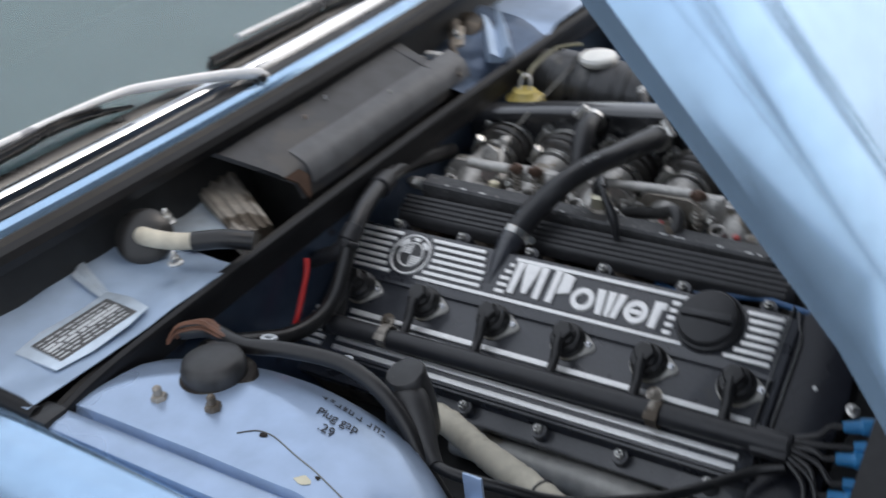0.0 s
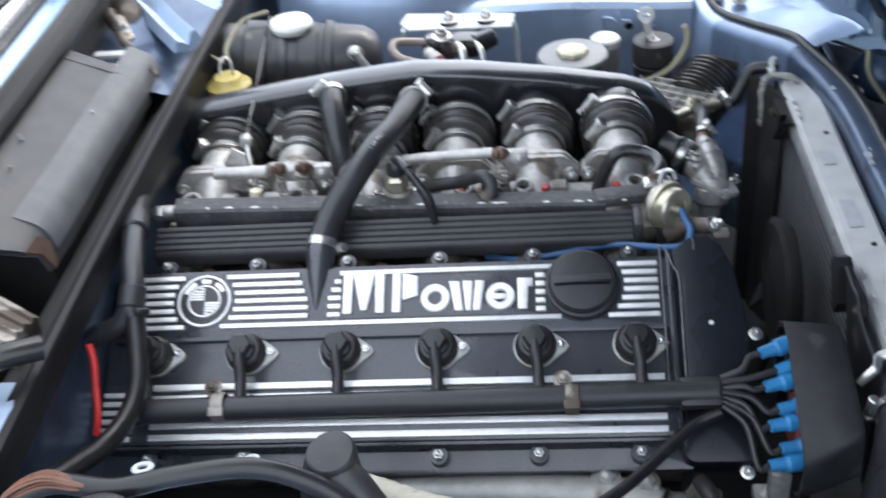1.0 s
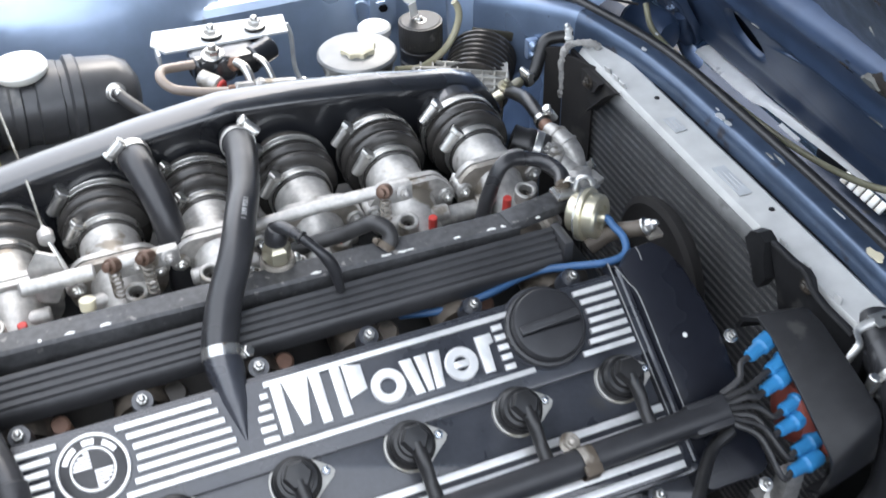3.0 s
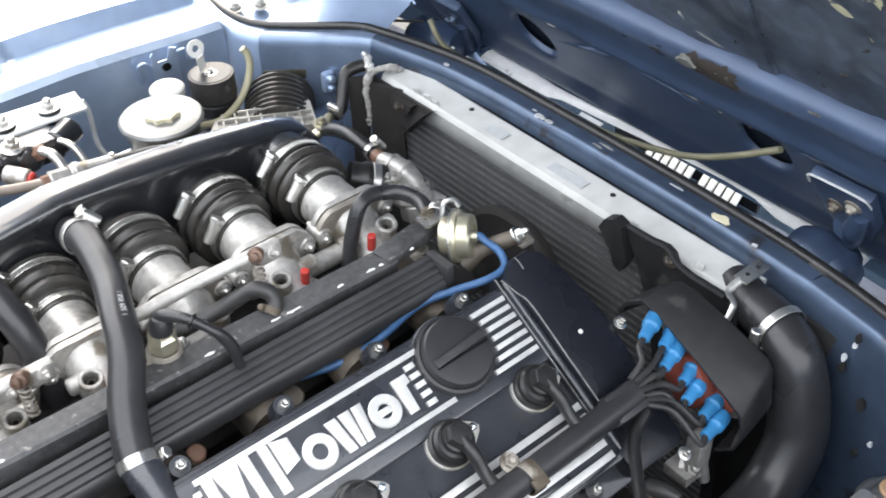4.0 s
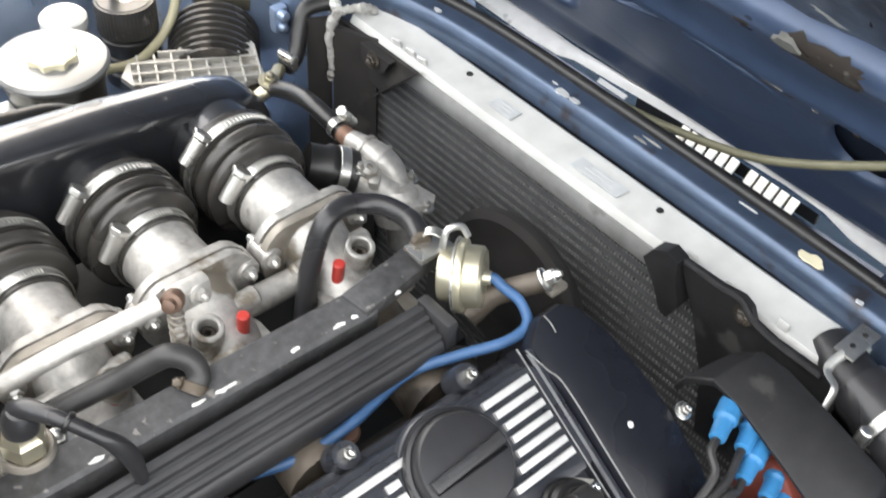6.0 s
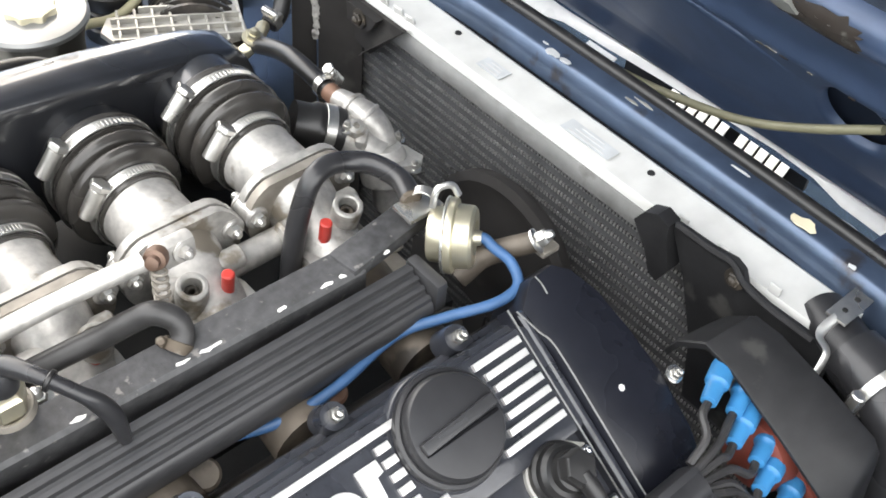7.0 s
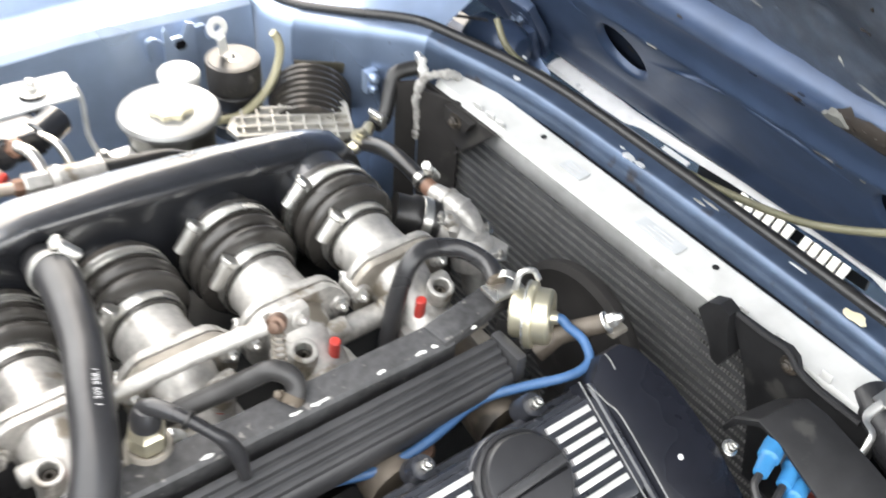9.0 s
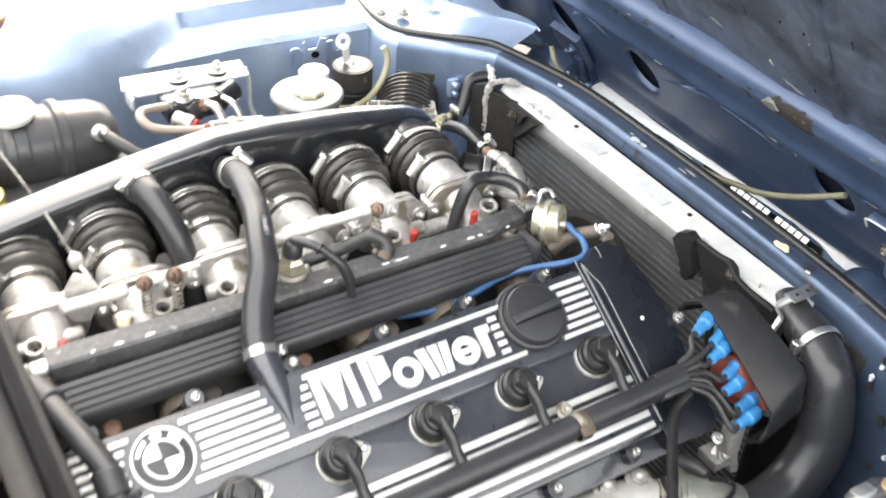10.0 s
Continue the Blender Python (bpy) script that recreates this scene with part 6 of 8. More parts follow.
part("corner_lip", loft([[(0.692, 0.428, 0.843), (0.714, 0.428, 0.843), (0.714, 0.433, 0.838), (0.692, 0.433, 0.838)], [(0.698, 0.482, 0.791), (0.714, 0.482, 0.791), (0.714, 0.486, 0.785), (0.698, 0.486, 0.785)]]), SHROUD, rad)
part("corner_screw", hexnut((0.699, 0.486, 0.829), (-1, 0, 0.1), 0.0065, 0.005), OIL_CAST, rad)
random.seed(71)
for pts, r0 in (([(0.692, 0.546, 0.838), (0.697, 0.545, 0.849), (0.708, 0.541, 0.856), (0.720, 0.536, 0.855), (0.730, 0.533, 0.853), (0.736, 0.530, 0.848)], 0.0055), ([(0.692, 0.546, 0.843), (0.691, 0.547, 0.825), (0.692, 0.547, 0.805), (0.693, 0.547, 0.790), (0.694, 0.548, 0.774)], 0.0044)):
    run = [p + Vector((random.uniform(-1, 1), random.uniform(-1, 1), random.uniform(-1, 1))) * 0.0012 for p in spline(pts, 5)]
    part("crumbled_edge", tube(run, [r0 * random.uniform(0.65, 1.15) for _ in run], 9, 1, smooth=False), CRUMB, rad, "crumbly grey-white edge")
part("corner_fitting", cyl((0.703, 0.551, 0.850), (0.703, 0.556, 0.872), 0.0042) + ring((0.703, 0.552, 0.856), (0, 0.2, 1), 0.003, 0.0062, 0.004, 14), RAD_WHITE, rad, "crumbly white corner fitting")
for y_, dz in ((0.474, 0.0), (0.452, 0.0), (0.436, -0.001)):
    part("tank_tab", box((0.720, y_, 0.8475 + dz), (0.003, 0.011, 0.014), 0.001).at(Matrix.Translation((0.72, y_, 0.845)) @ pose(0, 0, 0, 0, -18, 6) @ Matrix.Translation((-0.72, -y_, -0.845))), RAD_WHITE, rad)
for yy, w in ((0.335, 0.030), (0.215, 0.055)):
    part("sticker", box((0.733, yy, 0.8475), (0.016, w, 0.0006), 0), LABEL_SILVER, rad)
    for j in range(3):
        part("print_bar", box((0.728 + 0.005 * j, yy, 0.8481), (0.0016, w * (0.75 - 0.15 * j), 0.0004), 0), GREY_PRINT, rad)
for yy in (0.395, 0.155):
    part("tank_hole", lathe([(0.0035, 0), (0.003, 0.0012)], (0.744, yy, 0.8465), (0, 0, 1), 10), DARK_VOID, rad)
for yy in (0.10, 0.06, 0.01):
    part("tank_tab", box((0.719, yy, 0.849), (0.0025, 0.010, 0.010), 0.001), RAD_WHITE, rad)
cornerR = [(0.0985, 0.862), (0.060, 0.864), (0.0395, 0.868), (0.030, 0.864), (0.024, 0.853), (0.004, 0.850), (-0.036, 0.851), (-0.055, 0.842), (-0.055, 0.70), (0.040, 0.70), (0.052, 0.763), (0.0735, 0.815), (0.092, 0.848)]
part("shroud_bracket", prism(cornerR, 0.006, 0.002).at(Matrix.Translation((0.700, 0, 0)) @ to_yz), SHIELD_BLACK, rad, "black plastic shroud bracket")
arm_outline = [(0.1275, 0.846), (0.1200, 0.860), (0.1080, 0.866), (0.0960, 0.862), (0.0940, 0.846), (0.0850, 0.822), (0.0925, 0.8035), (0.1012, 0.806), (0.1100, 0.824)]
part("bracket_arm", prism(arm_outline, 0.016, 0.003).at(Matrix.Translation((0.692, 0, 0)) @ to_yz), SHIELD_BLACK, rad)
part("bracket_rib", tube([(0.700, 0.094, 0.862), (0.698, 0.060, 0.864), (0.698, 0.040, 0.866), (0.698, 0.026, 0.856), (0.698, 0.004, 0.851), (0.698, -0.038, 0.851)], 0.0028, 8, 4), SHIELD_BLACK, rad)
part("bracket_screw", hexnut((0.699, 0.034, 0.853), (-1, 0, 0.1), 0.0060, 0.004), OIL_CAST, rad)
part("mount_strap", box((0.735, -0.040, 0.864), (0.038, 0.017, 0.0026), 0.001), STEEL, rad, "bent steel mounting strap")
part("strap_end", tube([(0.718, -0.040, 0.864), (0.706, -0.039, 0.861), (0.699, -0.041, 0.858), (0.695, -0.051, 0.855), (0.688, -0.054, 0.848), (0.680, -0.055, 0.838)], 0.0045, 8, 5, flat=0.3), STEEL, rad)
for xx in (0.728, 0.744):
    part("strap_hole", lathe([(0.0024, 0), (0.0022, 0.0012)], (xx, -0.040, 0.8648), (0, 0, 1), 10), DARK_VOID, rad)
# black strip puts shade into the gap between tank and front panel
part("foam_strip", box((0.7622, 0.265, 0.8285), (0.0025, 0.60, 0.030), 0.0005), HOLLOW_BLACK, rad, "dark strip for the shaded gap by the front panel")
fan = thing("cooling_fan", (0.655, 0.205, 0.66), "black plastic cooling fan behind the radiator", "fan")
FAN = Vector((0.668, 0.235, 0.728))
part("hub", lathe([(0.060, -0.014), (0.078, -0.012), (0.084, -0.006), (0.086, 0.004), (0.078, 0.008), (0.060, 0.004), (0.040, 0.008), (0.001, 0.010)], FAN, (-1, 0, 0), 36), SHROUD, fan)
for q in range(9):
    a = 2 * math.pi * q / 9 + 0.2
    blade = prism([(0.080, -0.014), (0.150, -0.024), (0.158, 0.010), (0.150, 0.026), (0.080, 0.014)], 0.003, 0.001).at(Matrix.Translation(FAN) @ pose(0, 0, 0, 0, -90, 0) @ pose(0, 0, 0, 0, 0, math.degrees(a)) @ pose(0, 0, 0, 28, 0, 0))
    if max(p.z for p in blade.v) < 0.72:
        part("blade", blade, SHROUD, fan)
upper_hose = thing("radiator_hose", (0.65, -0.15, 0.60), "thick black radiator hose with a clamp", "hose")
RH = [(0.724, -0.058, 0.838), (0.717, -0.086, 0.836), (0.709, -0.116, 0.822), (0.703, -0.136, 0.786), (0.690, -0.150, 0.744), (0.655, -0.156, 0.706), (0.60, -0.158, 0.694), (0.53, -0.152, 0.692), (0.47, -0.14, 0.69)]
part("hose_body", tube(RH, [0.024, 0.026, 0.0285, 0.030, 0.030, 0.030, 0.029, 0.028, 0.027], 26, 8), RUBBER_HOSE, upper_hose)
d = (Vector(RH[1]) - Vector(RH[0])).normalized()
part("clamp", clamp_geo(Vector(RH[1]) + d * 0.008, d, 0.0272, 0.009, turn_to(d, (-0.9, 0.1, 0.1)), 1.2), STEEL, upper_hose, "steel worm clamp")
part("stub", tube([(0.742, -0.020, 0.838), (0.733, -0.036, 0.839), (0.722, -0.062, 0.838)], [0.018, 0.020, 0.021], 22, 5), PLASTIC, upper_hose)

# front panel chips and the release cable
for p, sz in (((0.772, 0.030, 0.8715), 0.0115), ((0.770, 0.30, 0.8705), 0.008), ((0.770, 0.285, 0.8705), 0.006), ((0.766, 0.47, 0.8705), 0.005), ((0.764, -0.02, 0.8708), 0.004)):
    random.seed(int(sz * 1e4))
    out = [(p[0] + 0.6 * sz * math.cos(a) * random.uniform(0.6, 1.1), p[1] + sz * math.sin(a) * random.uniform(0.7, 1.2)) for a in np.linspace(0, 2 * math.pi, 12)[:-1]]
    part("paint_chip", prism(out, 0.0012, 0, p[2] - 0.001), CREAM if sz > 0.01 else LABEL_SILVER, body, "chipped bare paint spot")
random.seed(44)
for q in range(16):
    y = random.uniform(0.0, 0.52)
    L, W = random.uniform(0.003, 0.012), random.uniform(0.0008, 0.0018)
    x = 0.8005 + random.uniform(-0.001, 0.001) if q % 3 else 0.775 + random.uniform(0, 0.012)
    out = [(x + W * math.cos(a) * random.uniform(0.6, 1.3), y + L * math.sin(a) * random.uniform(0.6, 1.2)) for a in np.linspace(0, 2 * math.pi, 10)[:-1]]
    part("paint_chip", prism(out, 0.0014, 0, 0.8685), LABEL_SILVER if q % 4 else CAN, body, "worn bare paint edge")
rel = thing("hood_release_cable", (0.90, 0.30, 0.78), "stray olive-yellow cable sleeve across the front panel", "cable")
part("sleeve", tube([(0.845, 0.60, 0.855), (0.842, 0.575, 0.832), (0.855, 0.55, 0.812), (0.870, 0.515, 0.798), (0.878, 0.44, 0.792), (0.880, 0.36, 0.795), (0.880, 0.28, 0.804), (0.880, 0.20, 0.821), (0.880, 0.15, 0.838), (0.880, 0.10, 0.865), (0.879, 0.041, 0.904)], 0.0042, 10, 8), CABLE_OLIVE, rel)
part("side_wire", tube([(0.84, 0.61, 0.85), (0.80, 0.64, 0.855), (0.79, 0.66, 0.85)], 0.0022, 6, 5), RUBBER, rel)

# ---- left side of the bay ----
res = thing("fluid_reservoir", (0.43, 0.612, 0.77), "dull fluid reservoir with pale lid and cream cap", "reservoir")
RX, RY, RZ = 0.431, 0.612, 0.868
part("can", lathe([(0.040, -0.10), (0.041, -0.098), (0.043, -0.030), (0.0455, -0.016), (0.0475, -0.006)], (RX, RY, RZ), (0, 0, 1), 44), CAN_GREY, res, "streaked grey metal can")
part("strap", ring((RX, RY, RZ - 0.075), (0, 0, 1), 0.0415, 0.0438, 0.014, 44), RUBBER_DUSTY, res)
part("lid", lathe([(0.050, -0.006), (0.0515, -0.004), (0.0515, -0.001), (0.049, 0.002), (0.033, 0.005), (0.001, 0.008)], (RX, RY, RZ), (0, 0, 1), 44), LID_ALU, res, "pale metal lid")
cap_o = []
for i in range(40):
    a = 2 * math.pi * i / 40
    r = 0.021 + 0.0022 * math.cos(8 * a)
    cap_o.append((RX + r * math.cos(a), RY - 0.006 + r * math.sin(a)))
part("screw_cap", prism(cap_o, 0.007, 0.002, RZ + 0.005) + lathe([(0.021, 0), (0.017, 0.002), (0.001, 0.003)], (RX, RY - 0.006, RZ + 0.0115), (0, 0, 1), 24), CREAM, res, "cream star-shaped cap")
part("bracket", box((0.362, 0.60, 0.838), (0.05, 0.035, 0.004), 0.001) + hexnut((0.356, 0.603, 0.841), (0, 0, 1), 0.008, 0.008), STEEL, res)
small = thing("silver_capsule", (0.487, 0.70, 0.76), "small pale capped canister beside the reservoir", "canister")
part("can", lathe([(0.020, -0.07), (0.0205, -0.01), (0.0205, 0)], (0.483, 0.700, 0.840), (0, 0, 1), 30), CAN, small)
part("cap", lathe([(0.022, 0), (0.0228, 0.002), (0.0228, 0.010), (0.020, 0.013), (0.001, 0.0138)], (0.483, 0.700, 0.838), (0, 0, 1), 30), WHITE_PL, small, "pale round cap")
filt = thing("charcoal_filter", (0.575, 0.755, 0.70), "stacked black plastic filter canister", "canister")
FX, FY, FZ = 0.556, 0.717, 0.834
gear = [(FX + (0.0305 + 0.0007 * (i % 2)) * math.cos(math.pi * i / 48), FY + (0.0305 + 0.0007 * (i % 2)) * math.sin(math.pi * i / 48)) for i in range(96)]
part("top", prism(gear, 0.034, 0.0008, FZ - 0.034) + lathe([(0.0285, 0), (0.027, 0.0015), (0.012, 0.0015), (0.001, 0.001)], (FX, FY, FZ - 0.0005), (0, 0, 1), 40), RUBBER_DUSTY, filt)
for i in range(3):
    part("ring_section", lathe([(0.0295, 0), (0.0305, 0.002), (0.0305, 0.016), (0.028, 0.018)], (FX, FY, FZ - 0.055 - 0.020 * i), (0, 0, 1), 40), PLASTIC, filt)
part("top_screw", hexnut((FX, FY, FZ), (0, 0, 1), 0.006, 0.004), STEEL, filt)
tubeY = thing("drain_tube", (0.63, 0.78, 0.72), "yellowed thin tube looping behind the filter", "hose")
part("tube_body", tube([(0.6, 0.7, 0.862), (0.605, 0.698, 0.853), (0.605, 0.695, 0.836), (0.594, 0.69, 0.814), (0.573, 0.684, 0.795), (0.54, 0.675, 0.786), (0.501, 0.668, 0.795)], 0.0050, 12, 8), TUBE_CREAM, tubeY)
brk = thing("relay_bracket", (0.53, 0.79, 0.80), "bent blue-grey sheet bracket on the inner fender", "bracket")
part("plate", prism([(-0.020, -0.03), (0.020, -0.03), (0.020, 0.022), (0.010, 0.026), (0.003, 0.010), (-0.010, 0.010), (-0.016, 0.026), (-0.020, 0.022)], 0.0025, 0.0008).at(Matrix.Translation((0.524, 0.786, 0.828)) @ pose(0, 0, 0, 90, 0, 0)), PAINT_BAY, brk)
part("slot", prism([(-0.006, 0), (-0.003, 0.005), (0.005, 0.005), (0.008, 0), (0.005, -0.005), (-0.003, -0.005)], 0.003, 0).at(Matrix.Translation((0.523, 0.7835, 0.828)) @ pose(0, 0, 0, 90, 0, 0)), HOLLOW_BLACK, brk)
part("hook", tube([(0.488, 0.792, 0.812), (0.485, 0.788, 0.838), (0.494, 0.786, 0.842), (0.506, 0.786, 0.832)], 0.0025, 8, 5), PAINT_BAY, brk)
part("hook", tube([(0.542, 0.786, 0.842), (0.556, 0.786, 0.842), (0.560, 0.786, 0.826), (0.568, 0.786, 0.824)], 0.0025, 8, 5), PAINT_BAY, brk)
part("tab", box((0, 0, 0.008), (0.012, 0.002, 0.026), 0.0008).at(Matrix.Translation((FX - 0.006, FY + 0.008, FZ + 0.008)) @ pose(0, 0, 0, 12, -14, 10)) + ring((FX - 0.010, FY + 0.012, FZ + 0.036), (0, -1, 0.2), 0.0045, 0.0125, 0.002, 24), WHITE_PL, filt, "pale metal tab with a hole")

# air meter and its corrugated duct
air = thing("air_flow_meter", (0.57, 0.62, 0.74), "ribbed silver cast air flow meter cover", "air meter")
AM = Matrix.Translation((0.574, 0.614, 0.792)) @ pose(0, 0, 0, 4, 3, -24)
part("plate", prism([(-0.074, 0.004), (-0.066, 0.026), (-0.018, 0.032), (-0.012, 0.046), (0.064, 0.048), (0.068, -0.012), (0.030, -0.026), (-0.052, -0.028)], 0.006, 0.002, -0.006).at(AM), WATER_PIPE, air)
for i in range(8):
    part("rib", box((-0.056 + 0.017 * i, 0.006, 0.002), (0.0026, 0.062 if i > 2 else 0.05, 0.006), 0.0008).at(AM), WATER_PIPE, air)
for j in range(4):
    part("rib", box((0.0, -0.016 + 0.016 * j, 0.0025), (0.126 if j < 3 else 0.07, 0.0026, 0.007), 0.0008).at(AM), WATER_PIPE, air)
part("housing", box((0.0, 0.0, -0.045), (0.12, 0.06, 0.07), 0.006).at(AM), ALU_DIRTY, air)
bel = thing("air_duct_bellows", (0.63, 0.66, 0.72), "corrugated black rubber air duct", "duct")
pr = []
for i in range(8):
    pr += [(0.041, 0.010 * i), (0.049, 0.010 * i + 0.003), (0.049, 0.010 * i + 0.006), (0.041, 0.010 * i + 0.009)]
part("bellows", lathe(pr, (0.600, 0.628, 0.758), (0.40, 0.62, 0.12), 40), BOOT_RUBBER, bel)
part("panel_plate", box((0.660, 0.695, 0.800), (0.066, 0.003, 0.014), 0.001).at(Matrix.Translation((0.66, 0.695, 0.808)) @ pose(0, 0, 0, 0, 0, -38) @ Matrix.Translation((-0.66, -0.695, -0.808))), PLATE_OLIVE, bel, "dark olive edge plate")
part("connector", box((0.692, 0.640, 0.800), (0.018, 0.012, 0.030), 0.004) + cyl((0.690, 0.634, 0.808), (0.690, 0.622, 0.810), 0.006) + cyl((0.690, 0.634, 0.794), (0.690, 0.624, 0.795), 0.005), PAINT_BAY, bel)

# brake servo cylinder, valve block and their pipes
servo = thing("hydraulic_cylinder", (0.06, 0.60, 0.83), "dusty grey-black banded hydraulic cylinder with a white cap", "cylinder")
SA = Vector((1, 0.06, -0.12)).normalized()
S0 = Vector((-0.075, 0.585, 0.912))
part("cylinder", lathe([(0.030, 0), (0.044, 0.006), (0.046, 0.012), (0.046, 0.085), (0.050, 0.088), (0.050, 0.098), (0.047, 0.100), (0.049, 0.150), (0.054, 0.153), (0.054, 0.163), (0.050, 0.166), (0.048, 0.205), (0.040, 0.222), (0.022, 0.232), (0.001, 0.235)], S0, SA, 40), SERVO_GREY, servo)
for a_, b_ in ((0.036, 0.072), (0.112, 0.146)):
    part("raised_band", lathe([(0.046, a_), (0.0525, a_ + 0.004), (0.0525, b_ - 0.004), (0.046, b_)], S0, SA, 10), SERVO_GREY, servo)
part("base_rail", box((0.04, 0.545, 0.868), (0.26, 0.05, 0.008), 0.003), SERVO_GREY, servo)
part("white_cap", lathe([(0.026, -0.010), (0.030, -0.006), (0.031, 0.0), (0.028, 0.005), (0.010, 0.007), (0.001, 0.0072)], (0.034, 0.588, 0.953), (0, 0, 1), 32), WHITE_PL, servo, "round white plastic cap")
part("cap_neck", cyl((0.034, 0.588, 0.925), (0.034, 0.588, 0.946), 0.022), PLASTIC, servo)
part("outlet", hexnut((0.128, 0.552, 0.918), (0.1, -0.9, 0.4), 0.0075, 0.012) + cyl((0.128, 0.558, 0.915), (0.128, 0.546, 0.920), 0.010), STEEL, servo)
part("outlet_hose", tube([(0.128, 0.546, 0.921), (0.140, 0.525, 0.915), (0.160, 0.505, 0.902), (0.185, 0.49, 0.885), (0.20, 0.488, 0.86)], 0.0075, 12, 6), RUBBER_DUSTY, servo)
vb = thing("brake_valve_block", (0.27, 0.61, 0.84), "black valve block under an aluminium bracket plate", "valve block")
part("bracket_plate", prism([(0.182, 0.640), (0.196, 0.615), (0.345, 0.608), (0.350, 0.652), (0.190, 0.672)], 0.003, 0.001, 0.917), LABEL_SILVER, vb, "pale aluminium plate")
part("plate_lip", box((0.188, 0.628, 0.909), (0.004, 0.03, 0.018), 0.001), LABEL_SILVER, vb)
part("plate_leg", tube([(0.348, 0.63, 0.918), (0.352, 0.628, 0.90), (0.352, 0.628, 0.86), (0.356, 0.62, 0.84)], 0.003, 8, 5), LABEL_SILVER, vb)
part("block", box((0.260, 0.600, 0.902), (0.080, 0.045, 0.030), 0.008) + cyl((0.292, 0.585, 0.905), (0.320, 0.600, 0.908), 0.015) + lathe([(0.010, 0), (0.013, 0.002), (0.0135, 0.012), (0.011, 0.014)], (0.234, 0.592, 0.906), (-0.9, -0.4, 0.1), 24) + lathe([(0.015, -0.004), (0.016, 0.004), (0.012, 0.010)], (0.258, 0.582, 0.902), (0, -1, 0.2), 24), GLOSS_BLACK, vb)
for p in ((0.255, 0.630, 0.920), (0.309, 0.630, 0.920)):
    part("plate_bolt", hexnut(p, (0, 0, 1), 0.008, 0.008) + lathe([(0.013, -0.012), (0.014, -0.002), (0.013, 0)], p, (0, 0, 1), 20), RUBBER_DUSTY, vb)
    part("bolt_head", hexnut(Vector(p) + Vector((0, 0, 0.004)), (0, 0, 1), 0.0085, 0.008), STEEL, vb)
part("block_nut", hexnut((0.247, 0.588, 0.919), (0, -0.2, 1), 0.009, 0.010), STEEL, vb)
part("return_tube", tube([(0.222, 0.584, 0.914), (0.204, 0.579, 0.918), (0.184, 0.567, 0.924), (0.180, 0.552, 0.921), (0.192, 0.541, 0.912), (0.222, 0.534, 0.905), (0.250, 0.530, 0.901)], 0.0058, 12, 8), TUBE_TAN, vb, "brown-grey looped brake tube")
part("copper_nut", hexnut((0.268, 0.577, 0.908), (0.2, -0.8, 0.4), 0.009, 0.012, False, False), COPPER_RUST, vb)
part("copper_nut", hexnut((0.250, 0.530, 0.901), (1, -0.05, -0.12), 0.008, 0.010, False, False), COPPER_RUST, vb)
part("steel_pipe", tube([(0.270, 0.568, 0.914), (0.276, 0.556, 0.914), (0.279, 0.545, 0.907), (0.280, 0.536, 0.895)], 0.0058, 12, 6) + tube([(0.295, 0.578, 0.912), (0.302, 0.562, 0.910), (0.306, 0.550, 0.898), (0.307, 0.544, 0.885)], 0.004, 10, 6), STEEL, vb)
part("hose_fitting", cyl((0.258, 0.530, 0.900), (0.281, 0.530, 0.897), 0.0105, n=6) + cyl((0.281, 0.530, 0.897), (0.330, 0.530, 0.888), 0.0115) + cyl((0.284, 0.530, 0.8965), (0.292, 0.530, 0.895), 0.013), ALU_CAST, vb, "pale crimped hose end")
part("fitting_hose", tube([(0.325, 0.530, 0.889), (0.360, 0.530, 0.883), (0.392, 0.533, 0.874), (0.42, 0.538, 0.855)], 0.0095, 14, 6), RUBBER, vb)
part("plug", cyl((0.226, 0.570, 0.904), (0.244, 0.550, 0.899), 0.0105), ALU_CAST, vb)
part("red_seal", cyl((0.244, 0.550, 0.899), (0.2475, 0.546, 0.898), 0.0085), RED, vb, "red plug")
yc = thing("brake_fluid_cap", (-0.036, 0.475, 0.89), "old yellow brake fluid cap with a wire clip", "cap")
part("cup", lathe([(0.030, -0.04), (0.030, -0.012), (0.027, -0.010), (0.030, -0.006), (0.030, 0.008), (0.022, 0.012), (0.018, 0.020), (0.001, 0.021)], (-0.036, 0.470, 0.915), (0, 0, 1), 32), YELLOW, yc)
part("clip", tube([(-0.046, 0.47, 0.935), (-0.044, 0.478, 0.952), (-0.036, 0.482, 0.956), (-0.03, 0.478, 0.948), (-0.028, 0.47, 0.936)], 0.002, 8, 6), STEEL, yc)
part("wire", tube([(-0.036, 0.482, 0.954), (-0.042, 0.52, 0.958), (-0.03, 0.57, 0.968), (0.0, 0.60, 0.968)], 0.003, 8, 6), CABLE_OLIVE, yc)
part("wire", tube([(-0.040, 0.48, 0.95), (-0.06, 0.50, 0.95), (-0.075, 0.53, 0.94)], 0.0025, 8, 5), CABLE_OLIVE, yc)
mount_pts = ((0.055, -0.33, 0.952), (0.055, 2 * CENTRE + 0.33, 0.952))
